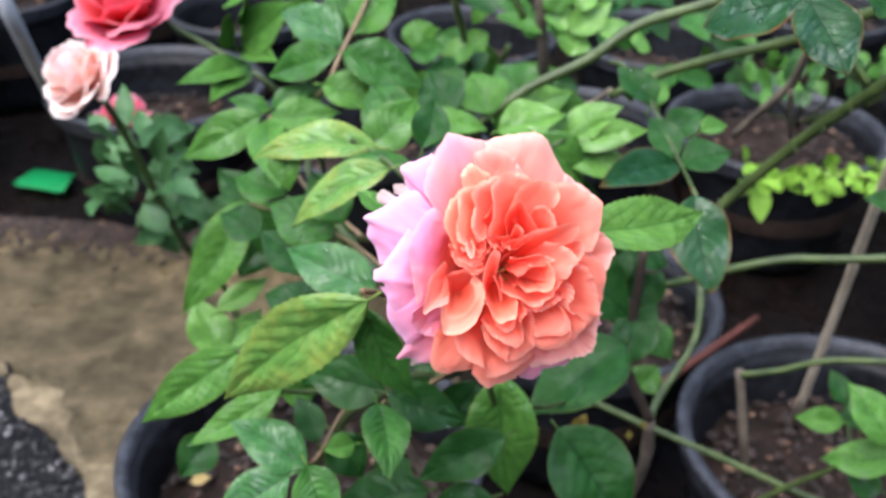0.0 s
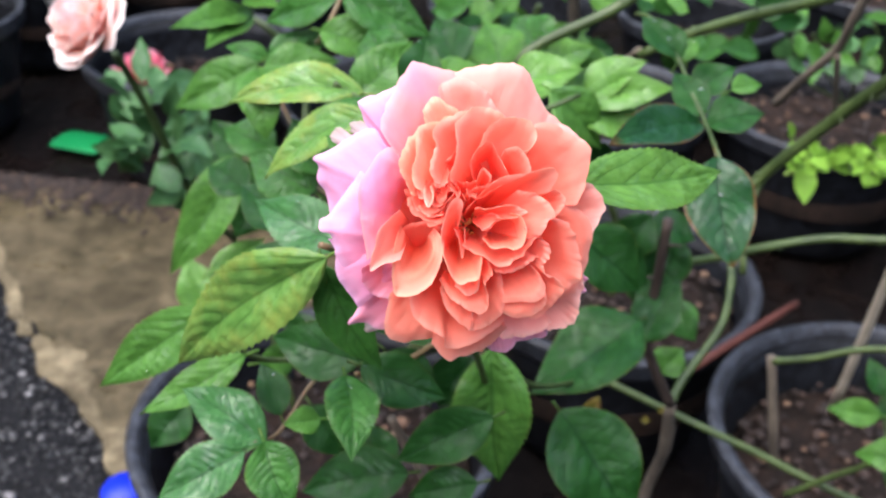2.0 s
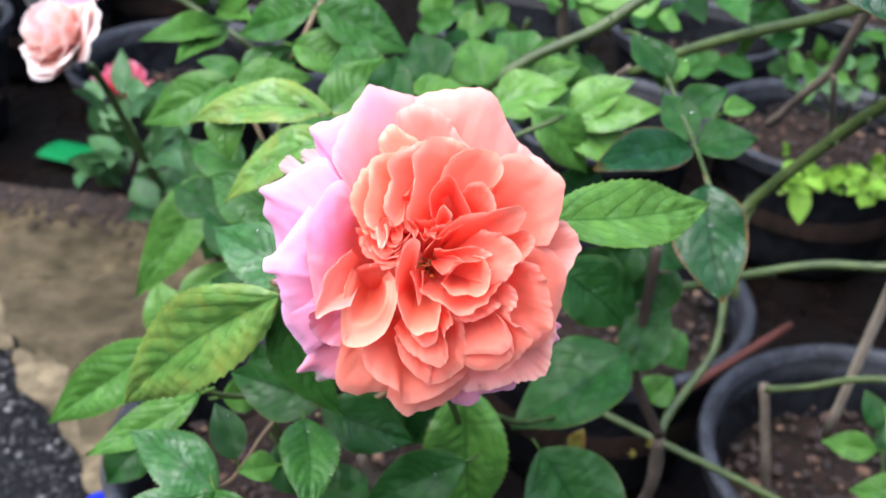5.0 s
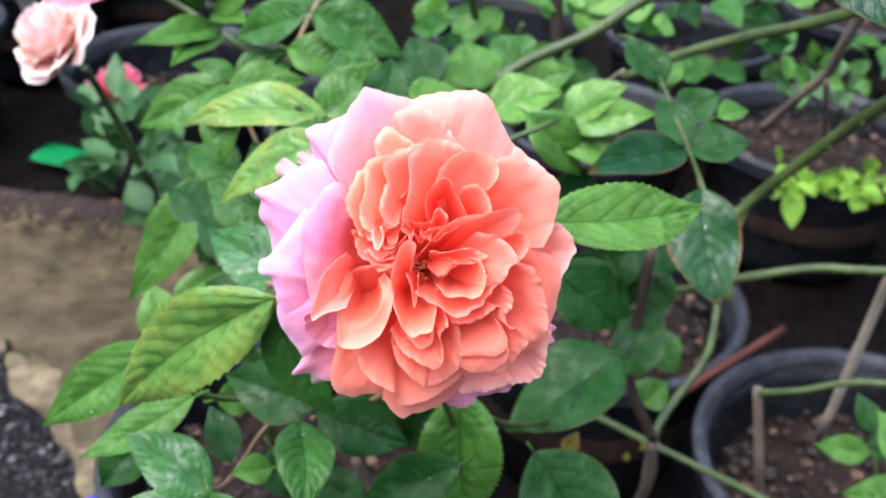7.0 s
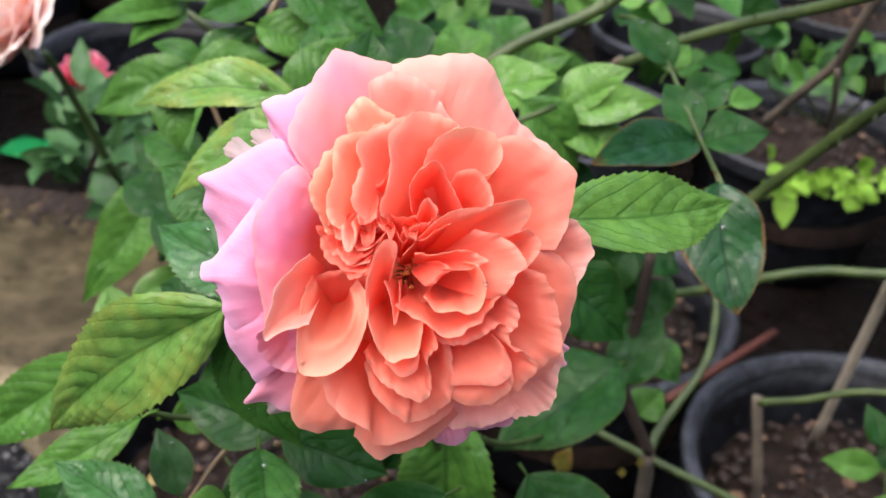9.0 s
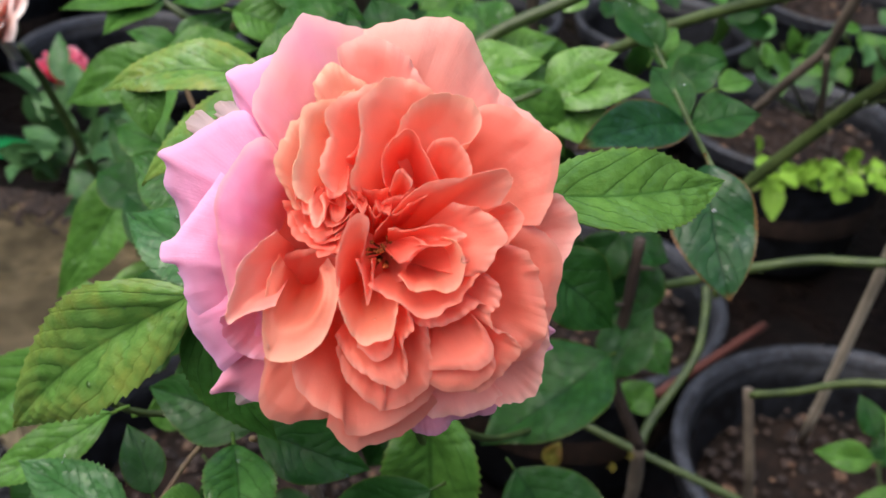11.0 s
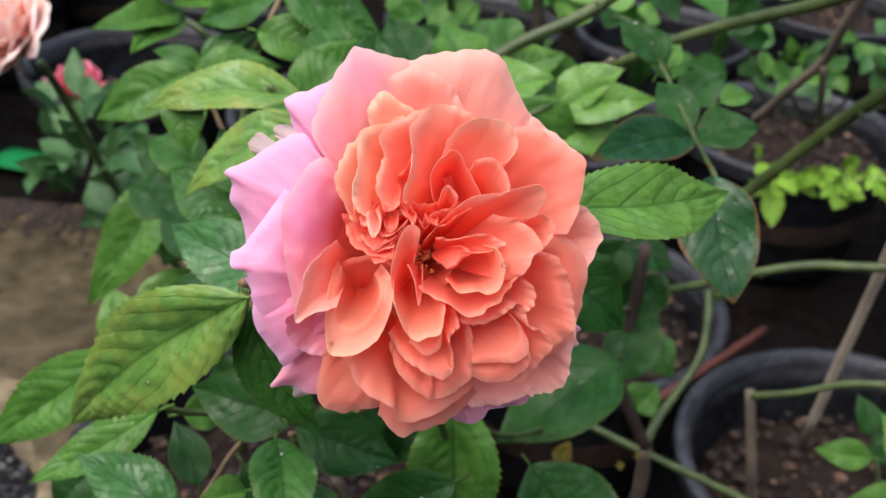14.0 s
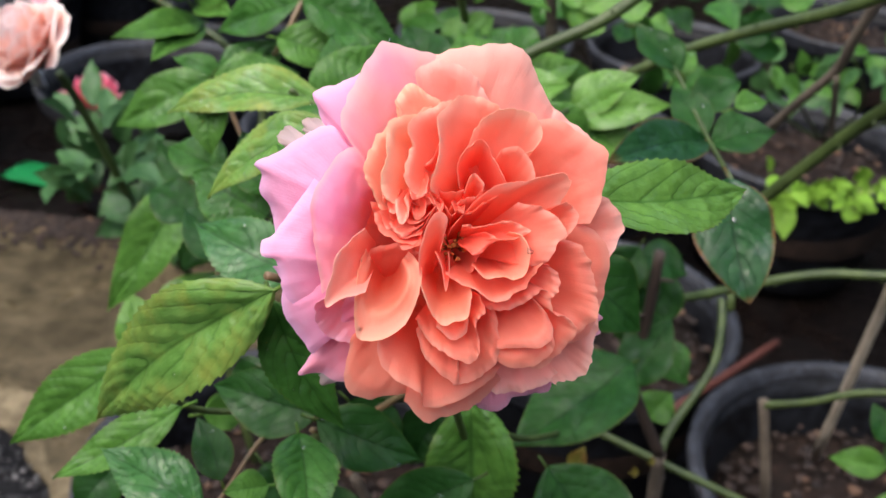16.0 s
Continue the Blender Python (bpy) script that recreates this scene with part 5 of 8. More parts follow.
leaf(rose_bush, (0.0231, 0.5543, 0.9670), (0.0050, 0.5794, 0.9819), 0.0300, LEAF, 0, 0.12, 0.25)
leaf(rose_bush, (0.0478, 0.6153, 0.9492), (0.0317, 0.6423, 0.9667), 0.0300, LEAF_DARK, 0, 0.12, 0.25)
leaf(rose_bush, (0.0707, 0.6540, 0.9347), (0.0578, 0.6814, 0.9508), 0.0340, LEAF_MID, 0, 0.12, 0.25)
leaf(rose_bush, (0.0962, 0.6761, 0.9347), (0.0736, 0.7024, 0.9478), 0.0340, LEAF, 0, 0.12, 0.25)
leaf(rose_bush, (0.1165, 0.6169, 0.9030), (0.1453, 0.6233, 0.8765), 0.0320, LEAF_DARK, 0, 0.12, 0.25)
stem(rose_bush, [(-0.130, 1.020, 0.260), (-0.060, 0.850, 0.500), (0.020, 0.620, 0.740), (0.060, 0.440, 0.900), (0.072, 0.375, 0.975), (0.074, 0.352, 1.014)], 0.0065, 0.0028, CANE, 'stem')
stem(rose_bush, [(0.018, 0.415, 0.903), (0.010, 0.399, 0.901), (0.004, 0.375, 0.899), (-0.003, 0.365, 0.902)], 0.0009, 0.0007, REDSTEM, 'stem')
stem(rose_bush, [(0.060, 0.440, 0.900), (0.037, 0.439, 0.882), (0.018, 0.415, 0.903)], 0.0014, 0.0012, REDSTEM, 'stem')
stem(rose_bush, [(0.036, 0.450, 0.865), (0.030, 0.398, 0.912)], 0.0014, 0.0010, REDSTEM, 'stem')
stem(rose_bush, [(0.034, 0.461, 0.832), (0.043, 0.459, 0.814), (0.053, 0.456, 0.796), (0.062, 0.455, 0.755)], 0.0022, 0.0028, BARK, 'stem')
stem(rose_bush, [(0.050, 0.393, 0.952), (0.036, 0.385, 0.976), (0.026, 0.365, 0.993)], 0.0016, 0.0012, REDSTEM, 'stem')
stem(rose_bush, [(0.001, 0.452, 0.872), (-0.023, 0.433, 0.886), (-0.037, 0.414, 0.923)], 0.0014, 0.0011, CANE, 'stem')
stem(rose_bush, [(0.037, 0.436, 0.944), (0.013, 0.461, 0.950), (-0.020, 0.523, 0.925), (-0.081, 0.624, 0.878)], 0.0011, 0.0009, REDSTEM, 'stem')
stem(rose_bush, [(0.045, 0.458, 0.979), (0.029, 0.464, 0.992), (0.012, 0.493, 0.987), (0.004, 0.494, 0.991)], 0.0016, 0.0012, CANE, 'stem')
stem(rose_bush, [(0.066, 0.417, 0.987), (0.085, 0.385, 1.012), (0.102, 0.365, 1.027)], 0.0016, 0.0012, CANE, 'stem')
stem(rose_bush, [(0.087, 0.472, 0.858), (0.109, 0.513, 0.816), (0.143, 0.573, 0.782), (0.161, 0.591, 0.806)], 0.0016, 0.0012, CANE, 'stem')
stem(rose_bush, [(0.082, 0.449, 0.862), (0.074, 0.417, 0.917)], 0.0016, 0.0012, CANE, 'stem')
stem(rose_bush, [(-0.040, 0.654, 0.942), (-0.029, 0.630, 0.960), (-0.021, 0.639, 0.978), (-0.010, 0.680, 0.998), (-0.005, 0.696, 1.014)], 0.0018, 0.0012, REDSTEM, 'stem')
stem(rose_bush, [(-0.040, 0.654, 0.942), (-0.044, 0.633, 0.900), (-0.015, 0.567, 0.899), (0.024, 0.509, 0.893)], 0.0022, 0.0026, CANE, 'stem')
stem(rose_bush, [(-0.001, 0.566, 0.893), (-0.044, 0.619, 0.896), (-0.069, 0.643, 0.932)], 0.0016, 0.0012, REDSTEM, 'stem')
stem(rose_bush, [(0.071, 0.488, 0.950), (0.082, 0.555, 0.947), (0.113, 0.580, 0.955)], 0.0016, 0.0012, CANE, 'stem')


def bloom(parent, centre, axis, radius, mats, count, openness, label, seed):
    """A rounded rose bloom further off: petals set by the golden angle, from tight heart to spread rim."""
    turn = Vector(axis).normalized().to_track_quat("Z", "Y").to_matrix().to_4x4()
    place = Matrix.Translation(centre) @ turn
    bm = bmesh.new()
    bmesh.ops.create_uvsphere(bm, u_segments=16, v_segments=10, radius=radius * 0.24, matrix=place @ Matrix.Translation((0, 0, -radius * 0.62)))
    heart = part("bloom", bm, CANE, parent, label)
    rng = random.Random(seed)
    R = radius * 1000
    for k in range(count):
        f = (k + 0.5) / count
        a = k * 2.39996 + rng.uniform(-0.2, 0.2)
        out = R * (0.12 + 0.88 * f ** 0.9) * openness
        tz = R * (0.42 - 0.75 * f ** 1.6) + rng.uniform(-1, 1)
        b = (R * 0.12 * math.cos(a), R * 0.12 * math.sin(a), -R * 0.62)
        t = (out * math.cos(a), out * math.sin(a), tz)
        bm = bmesh.new()
        petal_mesh(bm, b, t, R * (0.55 + 0.55 * f), -3 + 7 * f, 3 - 5 * f, 0.6 + 1.5 * f, 0.9, 0.05 * f, seed * 50 + k, place)
        part("petal", bm, mats[min(len(mats) - 1, int(f * len(mats)))], heart)



# ---- other roses ----
cane_bush = thing("cane_bush", "rose bush with long green canes and burnt-edged dark leaves", "rose bush")
stem(cane_bush, [(0.209, 0.677, 0.670), (0.218, 0.696, 0.679), (0.246, 0.734, 0.703), (0.255, 0.768, 0.719), (0.256, 0.786, 0.728)], 0.0032, 0.0029, CANE, 'stem')
stem(cane_bush, [(0.207, 0.709, 0.458), (0.213, 0.725, 0.529), (0.214, 0.691, 0.611), (0.209, 0.677, 0.670)], 0.0050, 0.0042, BARK, 'stem')
stem(cane_bush, [(0.209, 0.677, 0.670), (0.191, 0.673, 0.708), (0.182, 0.671, 0.736), (0.182, 0.665, 0.797), (0.182, 0.665, 0.835)], 0.0040, 0.0034, DARK_BARK, 'stem')
stem(cane_bush, [(0.182, 0.665, 0.790), (0.176, 0.662, 0.791), (0.171, 0.661, 0.790)], 0.0016, 0.0004, DARK_BARK, 'thorn')
stem(cane_bush, [(0.182, 0.665, 0.815), (0.188, 0.662, 0.818), (0.193, 0.661, 0.818)], 0.0018, 0.0005, DARK_BARK, 'thorn')
stem(cane_bush, [(0.196, 0.716, 0.767), (0.237, 0.748, 0.757), (0.278, 0.772, 0.755), (0.319, 0.777, 0.763), (0.356, 0.768, 0.771), (0.417, 0.750, 0.788)], 0.0030, 0.0036, CANE, 'stem')
stem(cane_bush, [(0.059, 0.655, 0.924), (0.092, 0.665, 0.948), (0.130, 0.671, 0.968), (0.161, 0.685, 0.987), (0.206, 0.692, 1.002), (0.255, 0.707, 1.022)], 0.0033, 0.0039, CANE, 'stem')
stem(cane_bush, [(0.160, 0.771, 0.902), (0.192, 0.755, 0.927), (0.222, 0.735, 0.948), (0.249, 0.713, 0.966), (0.269, 0.691, 0.983), (0.305, 0.646, 1.022)], 0.0033, 0.0038, CANE, 'stem')
stem(cane_bush, [(0.256, 0.818, 0.761), (0.275, 0.827, 0.786), (0.308, 0.803, 0.847), (0.328, 0.771, 0.894), (0.344, 0.736, 0.935), (0.367, 0.697, 0.983)], 0.0045, 0.0048, CANE, 'stem')
stem(cane_bush, [(0.300, 0.916, 0.746), (0.287, 0.898, 0.709), (0.288, 0.870, 0.663)], 0.0032, 0.0032, CANE, 'stem')
stem(cane_bush, [(0.278, 0.852, 0.837), (0.288, 0.821, 0.875), (0.299, 0.798, 0.907), (0.298, 0.776, 0.938), (0.302, 0.763, 0.968)], 0.0034, 0.0032, BARK, 'stem')
stem(cane_bush, [(0.299, 0.796, 0.903), (0.309, 0.813, 0.872), (0.322, 0.839, 0.835)], 0.0022, 0.0018, BARK, 'stem')
stem(cane_bush, [(0.151, 0.766, 0.622), (0.185, 0.754, 0.615), (0.215, 0.743, 0.609), (0.248, 0.731, 0.603), (0.292, 0.720, 0.591), (0.339, 0.705, 0.579), (0.381, 0.693, 0.570)], 0.0030, 0.0030, CANE, 'stem')
stem(cane_bush, [(0.110, 0.962, 0.916), (0.116, 0.969, 0.876), (0.121, 0.984, 0.832)], 0.0048, 0.0048, BARK, 'stem')
stem(cane_bush, [(0.085, 0.964, 0.919), (0.097, 0.965, 0.893)], 0.0032, 0.0032, CANE, 'stem')
stem(cane_bush, [(0.128, 0.790, 0.887), (0.146, 0.788, 0.887), (0.160, 0.773, 0.906)], 0.0024, 0.0020, BARK, 'stem')
stem(cane_bush, [(0.319, 0.751, 0.948), (0.338, 0.748, 0.929)], 0.0024, 0.0024, CANE, 'stem')
stem(cane_bush, [(0.144, 0.669, 0.968), (0.151, 0.639, 0.976), (0.163, 0.612, 0.967), (0.170, 0.584, 0.959), (0.175, 0.559, 0.954), (0.174, 0.506, 0.963)], 0.0011, 0.0010, CANE, 'stem')
leaf(cane_bush, (0.1718, 0.5022, 0.9656), (0.1804, 0.4686, 0.9327), 0.0317, LEAF_BURNT, 0, 0.1, 0.1)
leaf(cane_bush, (0.1696, 0.5463, 0.9610), (0.1260, 0.4964, 0.9712), 0.0228, LEAF_BURNT, 0, 0.12, 0.25)
leaf(cane_bush, (0.1658, 0.6111, 0.9667), (0.1447, 0.6308, 0.9801), 0.0218, LEAF_DARK, 0, 0.12, 0.25)
leaf(cane_bush, (0.1753, 0.5585, 0.9537), (0.2026, 0.5657, 0.9584), 0.0230, LEAF_DARK, 0, 0.12, 0.25)
leaf(cane_bush, (0.1700, 0.5845, 0.9586), (0.1907, 0.5958, 0.9685), 0.0198, LEAF_DARK, 0, 0.12, 0.25)
leaf(cane_bush, (0.1751, 0.5692, 0.9524), (0.1617, 0.5987, 0.9621), 0.0180, LEAF_DARK, 0, 0.12, 0.25)
leaf(cane_bush, (0.1940, 0.6095, 0.9509), (0.2104, 0.6172, 0.9518), 0.0132, LEAF_MID, 0, 0.12, 0.25)
leaf(cane_bush, (0.1659, 0.6286, 0.9561), (0.1763, 0.6417, 0.9657), 0.0158, LEAF_MID, 0, 0.12, 0.25)
leaf(cane_bush, (0.1709, 0.3934, 1.1002), (0.1442, 0.4099, 1.0831), 0.0259, LEAF_BURNT, 0, 0.08, 0.12)
leaf(cane_bush, (0.1690, 0.3851, 1.1032), (0.1809, 0.3669, 1.0847), 0.0227, LEAF_BURNT, 0, 0.08, 0.12)
leaf(cane_bush, (0.2194, 0.4310, 1.0847), (0.2057, 0.4380, 1.0904), 0.0186, LEAF_DARK, 0, 0.12, 0.25)
leaf(cane_bush, (0.1825, 0.6235, 0.7000), (0.1858, 0.6209, 0.7030), 0.0060, LEAF_YELLOW, 0, 0.1, 0.3)
leaf(cane_bush, (0.1910, 0.6200, 0.7130), (0.1937, 0.6178, 0.7168), 0.0060, LEAF_YELLOW, 0, 0.1, 0.3)
leaf(cane_bush, (0.1420, 0.5980, 0.7215), (0.1478, 0.6020, 0.7360), 0.0120, LEAF_YELLOW, 0, 0.1, 0.3)
stem(cane_bush, [(0.181, 0.425, 1.091), (0.183, 0.448, 1.099), (0.193, 0.479, 1.109)], 0.0011, 0.0013, CANE, 'stem')
leaf(cane_bush, (0.3507, 0.6698, 0.8754), (0.3276, 0.6794, 0.8743), 0.0166, LEAF_DARK, 0, 0.12, 0.25)
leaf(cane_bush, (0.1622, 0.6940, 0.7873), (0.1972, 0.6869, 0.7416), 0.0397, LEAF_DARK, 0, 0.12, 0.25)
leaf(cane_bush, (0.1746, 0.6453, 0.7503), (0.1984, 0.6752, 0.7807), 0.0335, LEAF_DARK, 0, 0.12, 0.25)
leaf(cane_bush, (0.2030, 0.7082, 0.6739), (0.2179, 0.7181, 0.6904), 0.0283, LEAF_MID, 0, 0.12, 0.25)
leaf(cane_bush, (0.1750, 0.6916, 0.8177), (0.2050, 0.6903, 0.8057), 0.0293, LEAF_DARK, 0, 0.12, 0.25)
leaf(cane_bush, (0.1405, 0.9495, 0.8847), (0.1747, 0.9653, 0.9098), 0.0291, LEAF_LIGHT, 0, 0.12, 0.25, far=True)
leaf(cane_bush, (0.1378, 0.9505, 0.8869), (0.1143, 0.9667, 0.8988), 0.0238, LEAF_LIGHT, 0, 0.12, 0.25, far=True)
leaf(cane_bush, (0.1419, 0.9424, 0.8659), (0.1460, 0.9603, 0.8864), 0.0318, LEAF_LIGHT, 0, 0.12, 0.25, far=True)
leaf(cane_bush, (0.1657, 0.9477, 0.8865), (0.1938, 0.9570, 0.8924), 0.0238, LEAF_LIGHT, 0, 0.12, 0.25, far=True)
leaf(cane_bush, (0.1442, 0.9558, 0.9038), (0.1612, 0.9702, 0.9207), 0.0238, LEAF_LIGHT, 0, 0.12, 0.25, far=True)
leaf(cane_bush, (0.1935, 0.9434, 0.8841), (0.2131, 0.9471, 0.8729), 0.0212, LEAF_LIGHT, 0, 0.12, 0.25, far=True)
young_rose = thing("young_rose", "young rose with a cut brown stub and small leaves", "rose bush")
stem(young_rose, [(0.328, 0.774, 0.526), (0.316, 0.773, 0.582), (0.305, 0.785, 0.640)], 0.0044, 0.0040, BARK, 'stem')
stem(young_rose, [(0.306, 0.782, 0.637), (0.335, 0.771, 0.653), (0.371, 0.760, 0.675), (0.435, 0.732, 0.698)], 0.0029, 0.0026, CANE, 'stem')
stem(young_rose, [(0.360, 0.688, 0.697), (0.364, 0.659, 0.665), (0.412, 0.661, 0.631)], 0.0014, 0.0016, CANE, 'stem')
stem(young_rose, [(0.320, 0.708, 0.559), (0.347, 0.693, 0.600), (0.361, 0.681, 0.625), (0.382, 0.660, 0.677)], 0.0024, 0.0024, CANE, 'stem')
leaf(young_rose, (0.3508, 0.6607, 0.6921), (0.3178, 0.6705, 0.6867), 0.0205, LEAF_MID, 0, 0.12, 0.25)
leaf(young_rose, (0.3672, 0.6138, 0.7128), (0.3412, 0.6480, 0.7382), 0.0399, LEAF_MID, 0, 0.12, 0.25)
leaf(young_rose, (0.3780, 0.6209, 0.6950), (0.3299, 0.6320, 0.6806), 0.0309, LEAF_MID, 0, 0.12, 0.25)
leaf(young_rose, (0.3545, 0.6769, 0.6970), (0.3447, 0.6954, 0.7147), 0.0189, LEAF_DARK, 0, 0.12, 0.25)
leaf(young_rose, (0.3674, 0.6694, 0.6788), (0.3598, 0.6878, 0.6966), 0.0238, LEAF_DARK, 0, 0.12, 0.25)
leaf(young_rose, (0.3743, 0.6213, 0.6616), (0.3527, 0.6346, 0.6639), 0.0233, LEAF_DARK, 0, 0.12, 0.25)
peach_rose_bush = thing("peach_rose_bush", "rose bush with blue-green leaves and a pale peach bloom", "rose bush")
stem(peach_rose_bush, [(-0.291, 0.926, 0.807), (-0.287, 0.946, 0.771), (-0.282, 0.976, 0.710), (-0.277, 1.003, 0.648), (-0.266, 1.028, 0.582)], 0.0035, 0.0042, CANE, 'stem')
stem(peach_rose_bush, [(-0.266, 1.028, 0.582), (-0.260, 1.160, 0.420), (-0.200, 1.120, 0.200)], 0.0042, 0.0050, CANE, 'stem')
leaf(peach_rose_bush, (-0.2986, 0.9636, 0.7419), (-0.3088, 0.9212, 0.7820), 0.0245, LEAF_BLUE, -12.0323, 0.12, 0.25, far=True)
leaf(peach_rose_bush, (-0.2795, 1.0604, 0.6913), (-0.2510, 1.0478, 0.7289), 0.0250, LEAF_BLUE, 18.4023, 0.12, 0.25, far=True)
leaf(peach_rose_bush, (-0.2881, 1.0448, 0.6858), (-0.2429, 1.0327, 0.6784), 0.0196, LEAF_BLUE, 18.2764, 0.12, 0.25, far=True)
leaf(peach_rose_bush, (-0.2896, 1.0204, 0.7160), (-0.3097, 1.0590, 0.7382), 0.0231, LEAF_BLUE, 21.7793, 0.12, 0.25, far=True)
leaf(peach_rose_bush, (-0.2394, 0.9946, 0.6239), (-0.2310, 0.9866, 0.5830), 0.0218, LEAF_BLUE, 0.362149, 0.12, 0.25, far=True)
leaf(peach_rose_bush, (-0.3195, 1.0352, 0.6558), (-0.3734, 1.0666, 0.6590), 0.0281, LEAF_BLUE, 24.5495, 0.12, 0.25, far=True)
leaf(peach_rose_bush, (-0.2447, 1.0143, 0.6140), (-0.2041, 1.0480, 0.6068), 0.0215, LEAF_BLUE, 16.5804, 0.12, 0.25, far=True)
leaf(peach_rose_bush, (-0.2576, 0.9557, 0.6896), (-0.2403, 1.0033, 0.6999), 0.0218, LEAF_BLUE, -17.4617, 0.12, 0.25, far=True)
leaf(peach_rose_bush, (-0.2674, 0.9808, 0.7608), (-0.2383, 1.0065, 0.7407), 0.0209, LEAF_BLUE, 19.0453, 0.12, 0.25, far=True)
leaf(peach_rose_bush, (-0.3453, 1.0082, 0.6572), (-0.3376, 0.9557, 0.6612), 0.0209, LEAF_BLUE, -4.60319, 0.12, 0.25, far=True)
leaf(peach_rose_bush, (-0.2926, 1.0794, 0.6158), (-0.2800, 1.1308, 0.6152), 0.0245, LEAF_BLUE, -1.97952, 0.12, 0.25, far=True)
leaf(peach_rose_bush, (-0.3263, 1.0848, 0.6545), (-0.3644, 1.0786, 0.6701), 0.0246, LEAF_BLUE, 11.0156, 0.12, 0.25, far=True)
leaf(peach_rose_bush, (-0.2930, 0.9335, 0.7026), (-0.3230, 0.9169, 0.7145), 0.0226, LEAF_BLUE, -23.9974, 0.12, 0.25, far=True)
leaf(peach_rose_bush, (-0.2891, 1.0414, 0.6473), (-0.3107, 1.0320, 0.6770), 0.0261, LEAF_BLUE, 11.9017, 0.12, 0.25, far=True)
leaf(peach_rose_bush, (-0.2782, 1.0392, 0.7207), (-0.2497, 1.0591, 0.7199), 0.0220, LEAF_BLUE, -6.80225, 0.12, 0.25, far=True)
leaf(peach_rose_bush, (-0.3333, 1.0505, 0.6599), (-0.3268, 0.9944, 0.6580), 0.0248, LEAF_BLUE, 11.7587, 0.12, 0.25, far=True)
leaf(peach_rose_bush, (-0.2835, 1.0062, 0.6700), (-0.2863, 1.0101, 0.6370), 0.0201, LEAF_BLUE, -8.9017, 0.12, 0.25, far=True)
leaf(peach_rose_bush, (-0.2724, 1.0157, 0.7174), (-0.2588, 1.0430, 0.7277), 0.0267, LEAF_BLUE, -2.44489, 0.12, 0.25, far=True)
leaf(peach_rose_bush, (-0.2960, 1.0800, 0.6633), (-0.2694, 1.0413, 0.6446), 0.0225, LEAF_BLUE, 15.3613, 0.12, 0.25, far=True)
leaf(peach_rose_bush, (-0.2786, 1.0663, 0.6434), (-0.2477, 1.0434, 0.6331), 0.0231, LEAF_BLUE, -4.15472, 0.12, 0.25, far=True)
leaf(peach_rose_bush, (-0.3605, 1.0591, 0.6321), (-0.3569, 1.0850, 0.5937), 0.0304, LEAF_BLUE, -3.28238, 0.12, 0.25, far=True)
leaf(peach_rose_bush, (-0.2396, 1.0300, 0.6051), (-0.2431, 1.0507, 0.6381), 0.0224, LEAF_BLUE, -7.94656, 0.12, 0.25, far=True)
leaf(peach_rose_bush, (-0.2478, 0.9708, 0.7269), (-0.2681, 0.9857, 0.6790), 0.0242, LEAF_BLUE, 21.1927, 0.12, 0.25, far=True)
leaf(peach_rose_bush, (-0.2115, 0.9708, 0.6597), (-0.1655, 0.9623, 0.6640), 0.0237, LEAF_BLUE, 1.24821, 0.12, 0.25, far=True)
leaf(peach_rose_bush, (-0.2732, 1.0904, 0.6593), (-0.2902, 1.0716, 0.6404), 0.0276, LEAF_BLUE, -7.40792, 0.12, 0.25, far=True)
leaf(peach_rose_bush, (-0.3735, 1.0801, 0.6900), (-0.3629, 1.0974, 0.6437), 0.0286, LEAF_BLUE, -24.6248, 0.12, 0.25, far=True)
leaf(peach_rose_bush, (-0.2690, 1.0226, 0.6564), (-0.2699, 1.0011, 0.6362), 0.0235, LEAF_BLUE, 13.8249, 0.12, 0.25, far=True)
leaf(peach_rose_bush, (-0.3308, 1.1108, 0.6954), (-0.3200, 1.1397, 0.6615), 0.0217, LEAF_BLUE, 0.106, 0.12, 0.25, far=True)
leaf(peach_rose_bush, (-0.2964, 0.9981, 0.6917), (-0.3086, 0.9767, 0.7304), 0.0214, LEAF_BLUE, -18.8122, 0.12, 0.25, far=True)
leaf(peach_rose_bush, (-0.2774, 1.0069, 0.6900), (-0.2534, 1.0175, 0.6714), 0.0259, LEAF_BLUE, -5.98677, 0.12, 0.25, far=True)
leaf(peach_rose_bush, (-0.2905, 1.0366, 0.6314), (-0.3130, 1.0102, 0.6181), 0.0261, LEAF_BLUE, -1.958, 0.12, 0.25, far=True)
leaf(peach_rose_bush, (-0.3329, 1.0104, 0.7177), (-0.3146, 1.0468, 0.6859), 0.0278, LEAF_BLUE, -6.28822, 0.12, 0.25, far=True)
leaf(peach_rose_bush, (-0.2628, 1.0549, 0.6075), (-0.2979, 1.0563, 0.5975), 0.0286, LEAF_BLUE, 14.6235, 0.12, 0.25, far=True)
leaf(peach_rose_bush, (-0.2492, 0.9533, 0.7103), (-0.2100, 0.9227, 0.7081), 0.0239, LEAF_BLUE, -22.7844, 0.12, 0.25, far=True)
leaf(peach_rose_bush, (-0.2850, 1.0891, 0.6722), (-0.2611, 1.0503, 0.6681), 0.0277, LEAF_BLUE, 8.67674, 0.12, 0.25, far=True)
leaf(peach_rose_bush, (-0.2363, 1.0556, 0.6103), (-0.2285, 1.0708, 0.6302), 0.0267, LEAF_BLUE, -19.6628, 0.12, 0.25, far=True)
leaf(peach_rose_bush, (-0.2712, 1.0593, 0.6146), (-0.2804, 1.0175, 0.6029), 0.0216, LEAF_BLUE, -12.5017, 0.12, 0.25, far=True)
